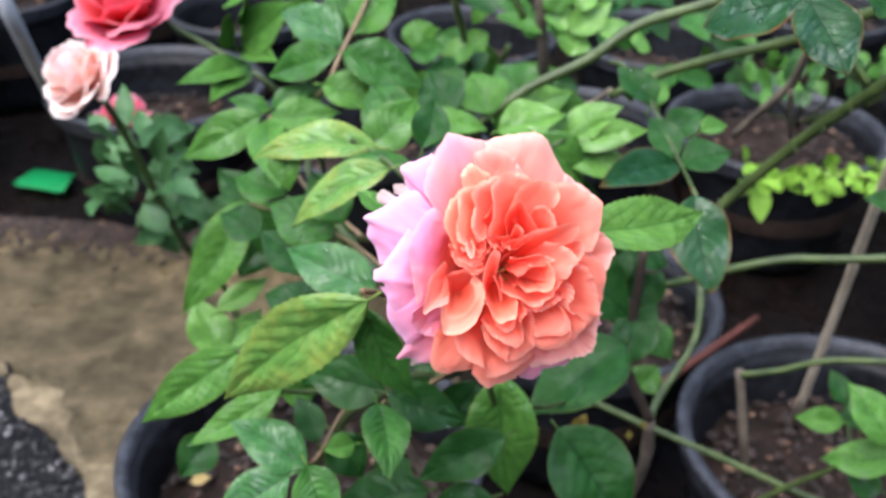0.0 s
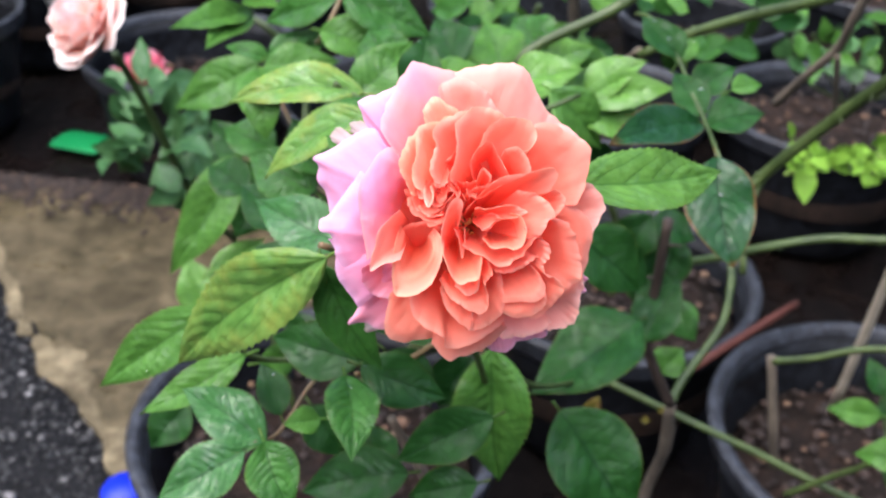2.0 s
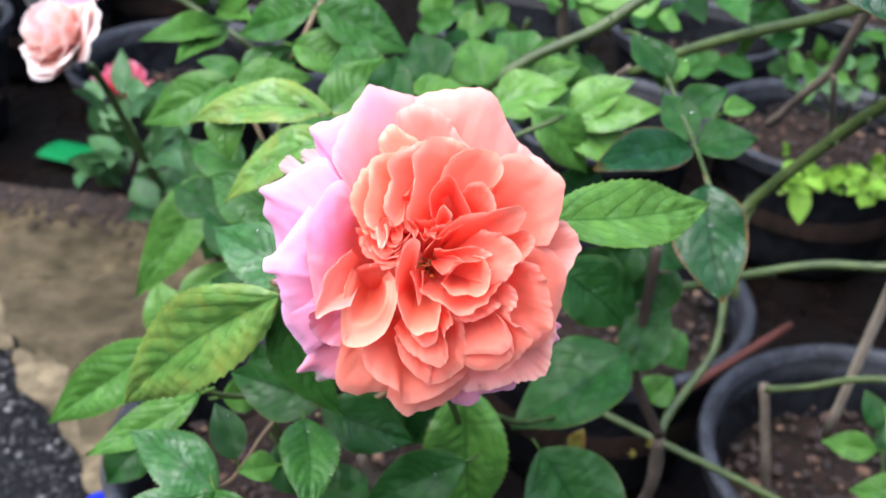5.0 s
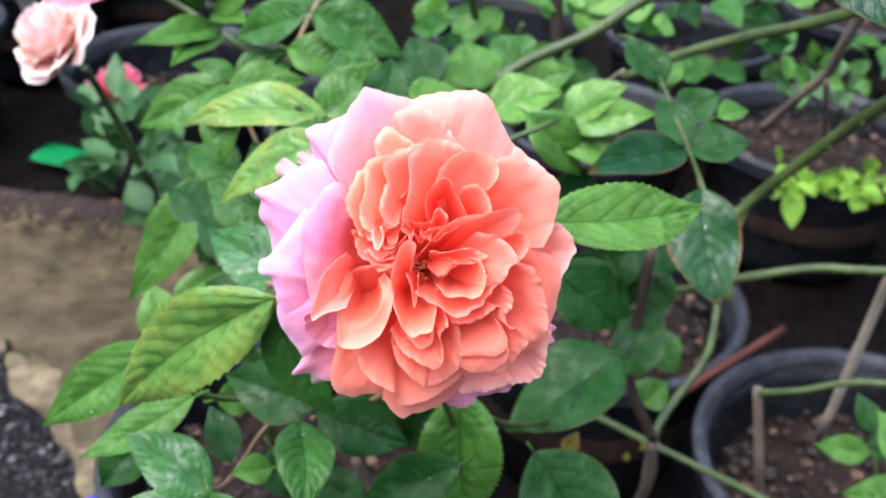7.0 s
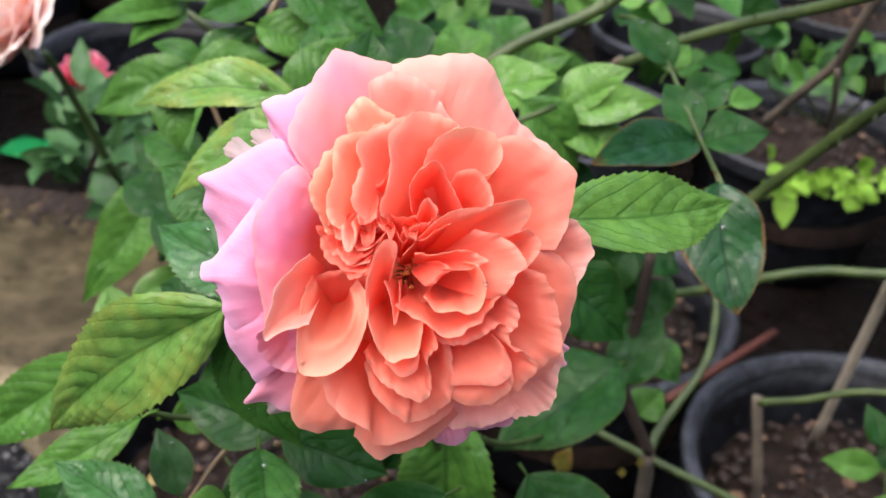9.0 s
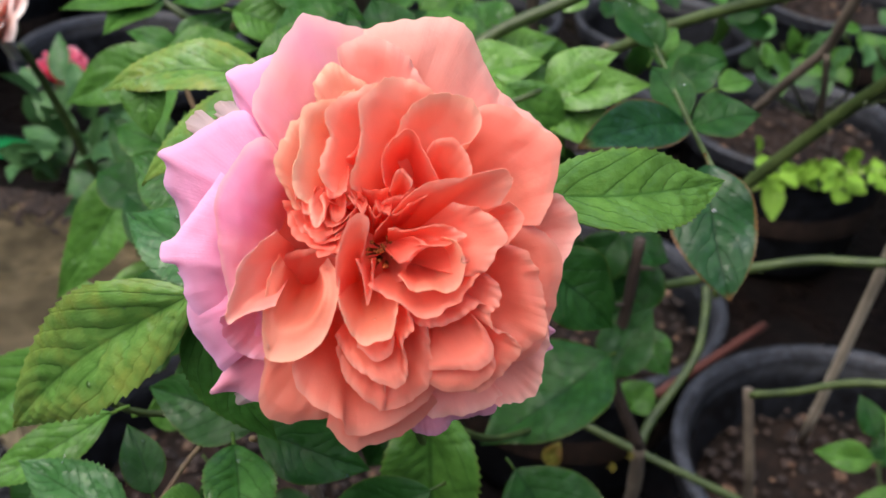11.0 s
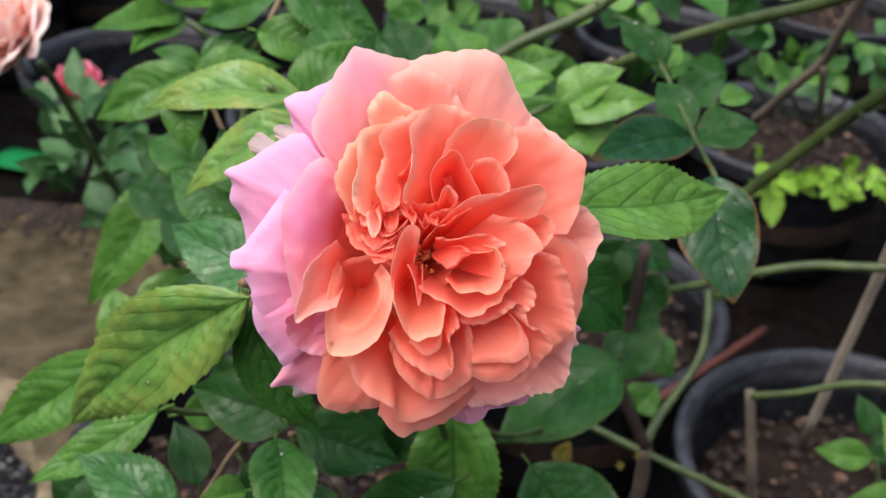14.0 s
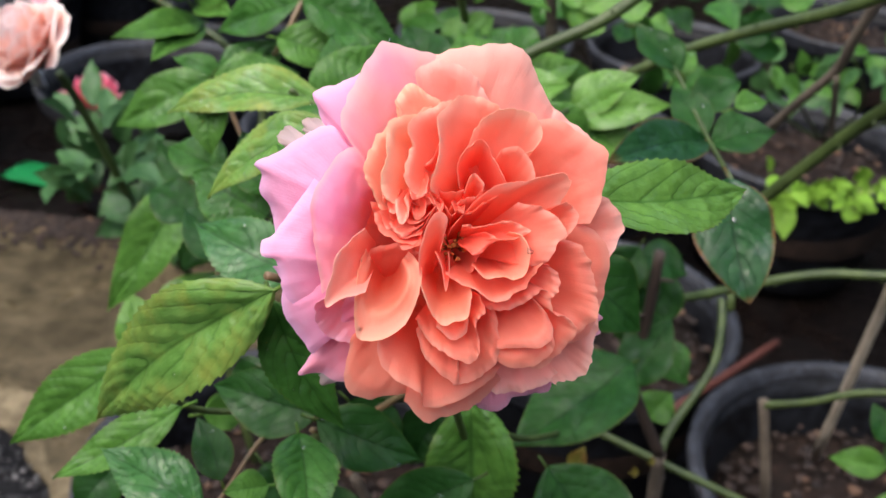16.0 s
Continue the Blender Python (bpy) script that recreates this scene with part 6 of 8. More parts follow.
leaf(peach_rose_bush, (-0.2662, 1.0033, 0.6846), (-0.2857, 0.9790, 0.6718), 0.0195, LEAF_BLUE, 0.0154805, 0.12, 0.25, far=True)
leaf(peach_rose_bush, (-0.2975, 1.0311, 0.6081), (-0.2784, 1.0355, 0.5699), 0.0249, LEAF_BLUE, -0.813955, 0.12, 0.25, far=True)
leaf(peach_rose_bush, (-0.2804, 1.0799, 0.6242), (-0.2426, 1.0806, 0.6008), 0.0246, LEAF_BLUE, 10.9455, 0.12, 0.25, far=True)
leaf(peach_rose_bush, (-0.2911, 0.9887, 0.7192), (-0.3245, 1.0019, 0.7266), 0.0269, LEAF_BLUE, -10.2068, 0.12, 0.25, far=True)
leaf(peach_rose_bush, (-0.2936, 0.9565, 0.6688), (-0.3032, 0.9158, 0.7063), 0.0221, LEAF_BLUE, -5.86249, 0.12, 0.25, far=True)
leaf(peach_rose_bush, (-0.3470, 1.0930, 0.6658), (-0.3422, 1.1049, 0.6905), 0.0263, LEAF_BLUE, -1.59735, 0.12, 0.25, far=True)
leaf(peach_rose_bush, (-0.2603, 1.0706, 0.6178), (-0.3005, 1.0477, 0.6232), 0.0270, LEAF_BLUE, 23.0129, 0.12, 0.25, far=True)
leaf(peach_rose_bush, (-0.3053, 1.0810, 0.6265), (-0.3261, 1.1252, 0.6439), 0.0232, LEAF_BLUE, -15.5188, 0.12, 0.25, far=True)
leaf(peach_rose_bush, (-0.2707, 0.9879, 0.6949), (-0.2547, 1.0405, 0.7021), 0.0216, LEAF_BLUE, -3.83524, 0.12, 0.25, far=True)
leaf(peach_rose_bush, (-0.2486, 0.9910, 0.6501), (-0.2352, 1.0142, 0.6660), 0.0248, LEAF_BLUE, -24.6558, 0.12, 0.25, far=True)
leaf(peach_rose_bush, (-0.3462, 1.0789, 0.6525), (-0.3316, 1.0569, 0.6264), 0.0256, LEAF_BLUE, -19.0412, 0.12, 0.25, far=True)
leaf(peach_rose_bush, (-0.2824, 0.9733, 0.7360), (-0.2643, 1.0316, 0.7359), 0.0217, LEAF_BLUE, 13.621, 0.12, 0.25, far=True)
leaf(peach_rose_bush, (-0.2615, 0.9633, 0.6431), (-0.2941, 0.9918, 0.6592), 0.0272, LEAF_BLUE, 8.64125, 0.12, 0.25, far=True)
leaf(peach_rose_bush, (-0.2648, 1.0441, 0.6374), (-0.2910, 1.0274, 0.6113), 0.0215, LEAF_BLUE, 7.28339, 0.12, 0.25, far=True)
leaf(peach_rose_bush, (-0.2678, 1.0640, 0.5849), (-0.2764, 1.0409, 0.6239), 0.0233, LEAF_BLUE, 11.0239, 0.12, 0.25, far=True)
leaf(peach_rose_bush, (-0.2917, 0.9646, 0.6962), (-0.3055, 0.9161, 0.7137), 0.0239, LEAF_BLUE, 12.724, 0.12, 0.25, far=True)
leaf(peach_rose_bush, (-0.3003, 1.0796, 0.6525), (-0.2889, 1.0256, 0.6469), 0.0246, LEAF_BLUE, -12.6402, 0.12, 0.25, far=True)
leaf(peach_rose_bush, (-0.2897, 1.0354, 0.6050), (-0.3158, 1.0038, 0.5999), 0.0277, LEAF_BLUE, -19.3935, 0.12, 0.25, far=True)
leaf(peach_rose_bush, (-0.2718, 0.9854, 0.7174), (-0.2561, 0.9757, 0.7595), 0.0216, LEAF_BLUE, 12.1659, 0.12, 0.25, far=True)
leaf(peach_rose_bush, (-0.2454, 0.9753, 0.6787), (-0.2245, 0.9717, 0.6551), 0.0232, LEAF_BLUE, -14.8962, 0.12, 0.25, far=True)
leaf(peach_rose_bush, (-0.3230, 1.0974, 0.6728), (-0.3049, 1.1089, 0.7106), 0.0256, LEAF_BLUE, 4.15283, 0.12, 0.25, far=True)
leaf(peach_rose_bush, (-0.3314, 1.0751, 0.7089), (-0.3430, 1.1103, 0.7444), 0.0228, LEAF_BLUE, 0, 0.12, 0.25, far=True)
leaf(peach_rose_bush, (-0.3586, 1.0821, 0.6972), (-0.3829, 1.1009, 0.7083), 0.0232, LEAF_BLUE, 0, 0.12, 0.25, far=True)
bloom(peach_rose_bush, (-0.299, 0.880, 0.856), (-0.50, -0.45, 0.70), 0.046, [CREAM, CREAM, CREAM], 30, 0.95, "pale peach rose bloom seen from its side", 3)
bloom(peach_rose_bush, (-0.364, 1.161, 0.693), (0.1, 0.35, 0.9), 0.040, [HOT_PINK, HOT_PINK], 18, 1.0, "small hot pink rose bloom half hidden by leaves", 5)
red_rose_bush = thing("red_rose_bush", "rose bush with a pink-edged coral-red bloom on a long stalk", "rose bush")
stem(red_rose_bush, [(-0.183, 0.775, 0.955), (-0.170, 0.775, 0.941), (-0.134, 0.777, 0.919), (-0.089, 0.758, 0.899), (-0.078, 0.852, 0.807), (-0.097, 1.070, 0.582)], 0.0021, 0.0026, CANE, 'stem')
stem(red_rose_bush, [(-0.097, 1.070, 0.582), (0.100, 1.350, 0.400), (0.150, 1.420, 0.200)], 0.0032, 0.0040, CANE, 'stem')
leaf(red_rose_bush, (-0.1004, 0.7254, 0.9332), (-0.1347, 0.6726, 0.9382), 0.0232, LEAF_MID, 0, 0.12, 0.25)
leaf(red_rose_bush, (-0.1011, 0.7243, 0.9311), (-0.1144, 0.6736, 0.9260), 0.0224, LEAF_MID, 0, 0.12, 0.25)
leaf(red_rose_bush, (-0.1099, 0.7274, 0.9445), (-0.1049, 0.6969, 0.9772), 0.0192, LEAF_MID, 0, 0.12, 0.25)
leaf(red_rose_bush, (-0.1050, 0.7292, 0.9457), (-0.0627, 0.7091, 0.9838), 0.0339, LEAF_MID, 0, 0.12, 0.25)
leaf(red_rose_bush, (-0.1042, 0.7277, 0.9414), (-0.0732, 0.6936, 0.9479), 0.0180, LEAF_MID, 0, 0.12, 0.25)
leaf(red_rose_bush, (-0.1006, 0.7354, 0.9593), (-0.0879, 0.7077, 0.9964), 0.0240, LEAF_MID, 0, 0.12, 0.25)
leaf(red_rose_bush, (-0.0700, 0.7393, 0.9511), (-0.0482, 0.7135, 0.9887), 0.0319, LEAF_MID, 0, 0.12, 0.25)
leaf(red_rose_bush, (-0.1155, 0.7355, 0.9707), (-0.0843, 0.7063, 0.9894), 0.0200, LEAF_MID, 0, 0.12, 0.25)
bloom(red_rose_bush, (-0.204, 0.771, 0.965), (-0.1, -0.35, 0.9), 0.046, [CRIMSON, CRIMSON, HOT_PINK], 24, 1.05, "coral-red rose bloom with pink outer petals", 7)
back_rose_bush = thing("back_rose_bush", "leafy green rose bush standing behind the others", "rose bush")
leaf(back_rose_bush, (0.0966, 1.1086, 0.7463), (0.0818, 1.0893, 0.7075), 0.0343, LEAF_MID, -19.6259, 0.12, 0.25, far=True)
leaf(back_rose_bush, (0.1061, 0.9806, 0.8852), (0.0820, 1.0135, 0.8926), 0.0254, LEAF, -19.4213, 0.12, 0.25, far=True)
leaf(back_rose_bush, (0.0386, 0.9585, 0.8446), (0.0059, 0.9940, 0.8233), 0.0234, LEAF_DARK, 0.297695, 0.12, 0.25, far=True)
leaf(back_rose_bush, (0.0670, 1.0399, 0.8869), (0.0500, 1.0493, 0.8549), 0.0252, LEAF_MID, 10.7976, 0.12, 0.25, far=True)
leaf(back_rose_bush, (0.1121, 1.1736, 0.8042), (0.1618, 1.1718, 0.8269), 0.0375, LEAF, -9.20949, 0.12, 0.25, far=True)
leaf(back_rose_bush, (0.1216, 1.1827, 0.7929), (0.1068, 1.1918, 0.8254), 0.0288, LEAF, -14.5806, 0.12, 0.25, far=True)
leaf(back_rose_bush, (0.0654, 1.0767, 0.8744), (0.0489, 1.0809, 0.9038), 0.0253, LEAF_MID, -6.65336, 0.12, 0.25, far=True)
leaf(back_rose_bush, (0.0483, 1.1005, 0.8047), (0.0555, 1.0642, 0.7917), 0.0353, LEAF_DARK, 17.7702, 0.12, 0.25, far=True)
leaf(back_rose_bush, (0.0727, 0.9361, 0.9067), (0.0392, 0.9529, 0.9154), 0.0232, LEAF_DARK, -2.86297, 0.12, 0.25, far=True)
leaf(back_rose_bush, (0.0212, 1.0268, 0.7947), (0.0076, 1.0361, 0.7641), 0.0276, LEAF_MID, -5.16956, 0.12, 0.25, far=True)
leaf(back_rose_bush, (0.0004, 0.9640, 0.8059), (0.0358, 0.9285, 0.8043), 0.0295, LEAF_MID, 20.6344, 0.12, 0.25, far=True)
leaf(back_rose_bush, (0.0863, 0.9960, 0.8148), (0.1386, 1.0234, 0.8114), 0.0350, LEAF, -12.5014, 0.12, 0.25, far=True)
leaf(back_rose_bush, (0.0316, 1.0974, 0.7690), (0.0116, 1.1035, 0.7392), 0.0387, LEAF_MID, -19.7606, 0.12, 0.25, far=True)
leaf(back_rose_bush, (0.0966, 1.0912, 0.8716), (0.0606, 1.0910, 0.8667), 0.0293, LEAF, -8.00084, 0.12, 0.25, far=True)
leaf(back_rose_bush, (0.0655, 1.1274, 0.8177), (0.0276, 1.1286, 0.7856), 0.0316, LEAF_MID, -15.7945, 0.12, 0.25, far=True)
leaf(back_rose_bush, (0.0555, 1.0865, 0.8131), (0.0055, 1.0782, 0.8236), 0.0357, LEAF, 16.7829, 0.12, 0.25, far=True)
leaf(back_rose_bush, (0.0809, 1.0129, 0.7937), (0.0498, 1.0318, 0.7674), 0.0302, LEAF_MID, 16.0466, 0.12, 0.25, far=True)
leaf(back_rose_bush, (0.0733, 1.1888, 0.7416), (0.0512, 1.1620, 0.7993), 0.0302, LEAF_MID, 16.1398, 0.12, 0.25, far=True)
leaf(back_rose_bush, (0.0004, 1.1107, 0.7778), (-0.0213, 1.1229, 0.7329), 0.0276, LEAF_MID, -2.50478, 0.12, 0.25, far=True)
leaf(back_rose_bush, (0.1333, 1.0112, 0.8195), (0.1120, 0.9954, 0.8048), 0.0347, LEAF_MID, -8.07648, 0.12, 0.25, far=True)
leaf(back_rose_bush, (0.0357, 1.1730, 0.7869), (0.0502, 1.2027, 0.7311), 0.0409, LEAF_DARK, 4.27787, 0.12, 0.25, far=True)
leaf(back_rose_bush, (-0.0231, 1.2240, 0.7953), (-0.0112, 1.2035, 0.7608), 0.0395, LEAF_MID, 14.4321, 0.12, 0.25, far=True)
leaf(back_rose_bush, (0.0734, 0.9837, 0.8875), (0.1133, 0.9411, 0.8863), 0.0226, LEAF_MID, -15.0372, 0.12, 0.25, far=True)
leaf(back_rose_bush, (0.1308, 1.0761, 0.8703), (0.1429, 1.0735, 0.8300), 0.0328, LEAF_MID, -4.857, 0.12, 0.25, far=True)
leaf(back_rose_bush, (0.0964, 0.9975, 0.8181), (0.1326, 0.9894, 0.8348), 0.0248, LEAF_MID, -1.79129, 0.12, 0.25, far=True)
leaf(back_rose_bush, (0.1029, 1.0399, 0.8820), (0.0712, 1.0443, 0.8766), 0.0326, LEAF, 14.2054, 0.12, 0.25, far=True)
leaf(back_rose_bush, (0.0039, 0.9916, 0.8454), (0.0207, 0.9752, 0.8743), 0.0279, LEAF_MID, -14.1057, 0.12, 0.25, far=True)
leaf(back_rose_bush, (0.0134, 1.1204, 0.7431), (0.0538, 1.1456, 0.7712), 0.0392, LEAF, -6.61124, 0.12, 0.25, far=True)
leaf(back_rose_bush, (0.0210, 1.0378, 0.8163), (0.0621, 1.0459, 0.8433), 0.0314, LEAF_MID, -10.3978, 0.12, 0.25, far=True)
leaf(back_rose_bush, (0.1302, 0.9572, 0.8995), (0.1226, 0.9674, 0.9233), 0.0289, LEAF_MID, -15.2592, 0.12, 0.25, far=True)
leaf(back_rose_bush, (0.0282, 0.9286, 0.8734), (-0.0049, 0.9508, 0.8579), 0.0235, LEAF, -10.0333, 0.12, 0.25, far=True)
leaf(back_rose_bush, (0.0546, 0.9793, 0.8998), (0.0557, 1.0350, 0.9184), 0.0340, LEAF_MID, 22.1408, 0.12, 0.25, far=True)
leaf(back_rose_bush, (0.0613, 1.0456, 0.7766), (0.1002, 1.0880, 0.7606), 0.0291, LEAF_MID, -1.8421, 0.12, 0.25, far=True)
leaf(back_rose_bush, (0.1315, 0.9971, 0.8166), (0.1329, 0.9372, 0.8020), 0.0246, LEAF_DARK, 1.79181, 0.12, 0.25, far=True)
stem(back_rose_bush, [(0.029, 1.010, 0.902), (0.047, 1.079, 0.796), (0.056, 1.301, 0.560)], 0.0030, 0.0050, CANE, 'stem')
stem(back_rose_bush, [(0.056, 1.301, 0.560), (0.220, 1.460, 0.380), (0.240, 1.450, 0.200)], 0.0050, 0.0060, CANE, 'stem')
stem(back_rose_bush, [(0.087, 1.041, 0.837), (0.067, 1.112, 0.744), (0.056, 1.301, 0.560)], 0.0030, 0.0040, CANE, 'stem')
leaf(back_rose_bush, (0.1828, 1.1793, 0.8503), (0.1898, 1.2331, 0.8644), 0.0311, LEAF_MID, -0.490969, 0.12, 0.25, far=True)
leaf(back_rose_bush, (0.2307, 1.4344, 0.7401), (0.2564, 1.4718, 0.7638), 0.0338, LEAF_DARK, -12.6384, 0.12, 0.25, far=True)
leaf(back_rose_bush, (0.3177, 1.1709, 0.8186), (0.3544, 1.1733, 0.8111), 0.0301, LEAF_DARK, 22.6764, 0.12, 0.25, far=True)
leaf(back_rose_bush, (0.3225, 1.2122, 0.7540), (0.3126, 1.1892, 0.7931), 0.0237, LEAF_MID, -24.1477, 0.12, 0.25, far=True)
leaf(back_rose_bush, (0.3382, 1.3938, 0.6742), (0.2976, 1.4367, 0.6456), 0.0387, LEAF, -6.44726, 0.12, 0.25, far=True)
leaf(back_rose_bush, (0.2694, 1.1115, 0.8506), (0.2890, 1.0619, 0.8431), 0.0285, LEAF, -2.25542, 0.12, 0.25, far=True)
leaf(back_rose_bush, (0.3763, 1.4277, 0.7249), (0.4018, 1.4156, 0.7012), 0.0334, LEAF_DARK, 16.38, 0.12, 0.25, far=True)
leaf(back_rose_bush, (0.3239, 1.0747, 0.8332), (0.2923, 1.0838, 0.8418), 0.0237, LEAF_DARK, -19.8771, 0.12, 0.25, far=True)
leaf(back_rose_bush, (0.3096, 1.2718, 0.7879), (0.3482, 1.2864, 0.8102), 0.0270, LEAF_DARK, -15.9435, 0.12, 0.25, far=True)
leaf(back_rose_bush, (0.2399, 1.1884, 0.7611), (0.2426, 1.2148, 0.7082), 0.0271, LEAF, 2.75886, 0.12, 0.25, far=True)
leaf(back_rose_bush, (0.1653, 1.2475, 0.7844), (0.2007, 1.2945, 0.7899), 0.0327, LEAF_MID, 12.151, 0.12, 0.25, far=True)
leaf(back_rose_bush, (0.3749, 1.3660, 0.7234), (0.4235, 1.4000, 0.7116), 0.0282, LEAF_DARK, 24.1989, 0.12, 0.25, far=True)
leaf(back_rose_bush, (0.2660, 1.2984, 0.7867), (0.2815, 1.2551, 0.7722), 0.0264, LEAF_DARK, 9.50076, 0.12, 0.25, far=True)
leaf(back_rose_bush, (0.2351, 1.0881, 0.8464), (0.2156, 1.0976, 0.8265), 0.0240, LEAF_DARK, 18.7409, 0.12, 0.25, far=True)
leaf(back_rose_bush, (0.1764, 1.2697, 0.7085), (0.1517, 1.2537, 0.6941), 0.0361, LEAF_DARK, -19.776, 0.12, 0.25, far=True)
leaf(back_rose_bush, (0.1808, 1.2397, 0.8024), (0.2234, 1.2815, 0.8037), 0.0241, LEAF_DARK, 24.8449, 0.12, 0.25, far=True)
leaf(back_rose_bush, (0.3594, 1.2048, 0.8280), (0.3973, 1.2188, 0.8347), 0.0271, LEAF_MID, 11.9722, 0.12, 0.25, far=True)
leaf(back_rose_bush, (0.2794, 1.2298, 0.7433), (0.2442, 1.2093, 0.7305), 0.0256, LEAF, 16.6488, 0.12, 0.25, far=True)
leaf(back_rose_bush, (0.2254, 1.4317, 0.6967), (0.2515, 1.4819, 0.7071), 0.0394, LEAF_DARK, -9.15493, 0.12, 0.25, far=True)
leaf(back_rose_bush, (0.3511, 1.3074, 0.8069), (0.3834, 1.2657, 0.8097), 0.0317, LEAF_DARK, 18.4889, 0.12, 0.25, far=True)
leaf(back_rose_bush, (0.3575, 1.3028, 0.6996), (0.3031, 1.2757, 0.7147), 0.0320, LEAF, -8.70727, 0.12, 0.25, far=True)
leaf(back_rose_bush, (0.2869, 1.2584, 0.8098), (0.2484, 1.2764, 0.8160), 0.0323, LEAF_DARK, 18.1093, 0.12, 0.25, far=True)
leaf(back_rose_bush, (0.3835, 1.4400, 0.7436), (0.3820, 1.4308, 0.7155), 0.0378, LEAF_DARK, 11.4425, 0.12, 0.25, far=True)
leaf(back_rose_bush, (0.2057, 1.1884, 0.8053), (0.2350, 1.2056, 0.7784), 0.0249, LEAF, 24.7283, 0.12, 0.25, far=True)
leaf(back_rose_bush, (0.1732, 1.2986, 0.7665), (0.1413, 1.2814, 0.7910), 0.0291, LEAF_DARK, 24.0636, 0.12, 0.25, far=True)
leaf(back_rose_bush, (0.2433, 1.2997, 0.7944), (0.2763, 1.3374, 0.8059), 0.0337, LEAF_DARK, -24.4061, 0.12, 0.25, far=True)
fern_plant = thing("fern_plant", "small blue-green leafy plant growing in a black pot", "plant")
leaf(fern_plant, (0.5325, 1.5897, 0.6208), (0.5491, 1.5616, 0.6536), 0.0252, LEAF_BLUE, -16.8052, 0.12, 0.25, far=True)
leaf(fern_plant, (0.5059, 1.4862, 0.6348), (0.5248, 1.4596, 0.6320), 0.0180, LEAF_MID, 13.9935, 0.12, 0.25, far=True)
leaf(fern_plant, (0.5107, 1.5669, 0.6207), (0.4947, 1.5614, 0.6616), 0.0229, LEAF_MID, -22.7563, 0.12, 0.25, far=True)
leaf(fern_plant, (0.6663, 1.5632, 0.6370), (0.6746, 1.5420, 0.6650), 0.0298, LEAF_MID, 22.9528, 0.12, 0.25, far=True)
leaf(fern_plant, (0.5467, 1.5509, 0.5897), (0.5083, 1.5571, 0.5823), 0.0205, LEAF_BLUE, 0.702876, 0.12, 0.25, far=True)
leaf(fern_plant, (0.5729, 1.6441, 0.5711), (0.5612, 1.6797, 0.5439), 0.0296, LEAF_BLUE, -26.1378, 0.12, 0.25, far=True)
leaf(fern_plant, (0.6508, 1.5016, 0.6214), (0.6746, 1.5348, 0.6341), 0.0269, LEAF_BLUE, 19.5892, 0.12, 0.25, far=True)
leaf(fern_plant, (0.5356, 1.6357, 0.5973), (0.5510, 1.6302, 0.6207), 0.0206, LEAF_MID, 1.08204, 0.12, 0.25, far=True)
leaf(fern_plant, (0.6443, 1.4841, 0.6536), (0.6615, 1.5118, 0.6678), 0.0288, LEAF_MID, -6.23805, 0.12, 0.25, far=True)
leaf(fern_plant, (0.5748, 1.7521, 0.5481), (0.5802, 1.7248, 0.5189), 0.0294, LEAF_MID, 1.8949, 0.12, 0.25, far=True)
leaf(fern_plant, (0.6326, 1.6757, 0.5936), (0.6675, 1.6917, 0.6129), 0.0232, LEAF_BLUE, 13.28, 0.12, 0.25, far=True)
leaf(fern_plant, (0.6658, 1.5604, 0.6103), (0.6666, 1.5365, 0.6431), 0.0250, LEAF_MID, -6.17112, 0.12, 0.25, far=True)
leaf(fern_plant, (0.4530, 1.4793, 0.6798), (0.4323, 1.5106, 0.6666), 0.0277, LEAF_BLUE, -15.7936, 0.12, 0.25, far=True)
leaf(fern_plant, (0.5149, 1.5471, 0.6529), (0.5140, 1.5761, 0.6195), 0.0280, LEAF_BLUE, -16.775, 0.12, 0.25, far=True)
leaf(fern_plant, (0.5337, 1.5168, 0.6289), (0.5272, 1.5409, 0.6466), 0.0260, LEAF_BLUE, 11.0383, 0.12, 0.25, far=True)
leaf(fern_plant, (0.5749, 1.5652, 0.6073), (0.5861, 1.5425, 0.5889), 0.0198, LEAF_MID, 21.578, 0.12, 0.25, far=True)
leaf(fern_plant, (0.5483, 1.5202, 0.6267), (0.5647, 1.5015, 0.6572), 0.0285, LEAF_BLUE, -9.24268, 0.12, 0.25, far=True)
leaf(fern_plant, (0.6576, 1.4593, 0.6670), (0.6563, 1.4878, 0.6848), 0.0253, LEAF_BLUE, -9.0589, 0.12, 0.25, far=True)
leaf(fern_plant, (0.4866, 1.6670, 0.5967), (0.5104, 1.6398, 0.5716), 0.0202, LEAF_BLUE, 19.4314, 0.12, 0.25, far=True)
leaf(fern_plant, (0.5117, 1.7139, 0.6041), (0.4894, 1.7524, 0.5998), 0.0329, LEAF_MID, -10.5935, 0.12, 0.25, far=True)
leaf(fern_plant, (0.5690, 1.6299, 0.5418), (0.5958, 1.6334, 0.5585), 0.0303, LEAF_BLUE, -1.27434, 0.12, 0.25, far=True)
leaf(fern_plant, (0.6095, 1.6619, 0.6102), (0.5719, 1.6458, 0.6276), 0.0274, LEAF_BLUE, 24.9111, 0.12, 0.25, far=True)
leaf(fern_plant, (0.5669, 1.5834, 0.6059), (0.5875, 1.5739, 0.6307), 0.0285, LEAF_MID, -1.06392, 0.12, 0.25, far=True)
leaf(fern_plant, (0.4645, 1.5091, 0.6351), (0.4993, 1.5265, 0.6089), 0.0290, LEAF_MID, -11.0661, 0.12, 0.25, far=True)
leaf(fern_plant, (0.5295, 1.6688, 0.5766), (0.5298, 1.6355, 0.5577), 0.0212, LEAF_BLUE, -3.95721, 0.12, 0.25, far=True)
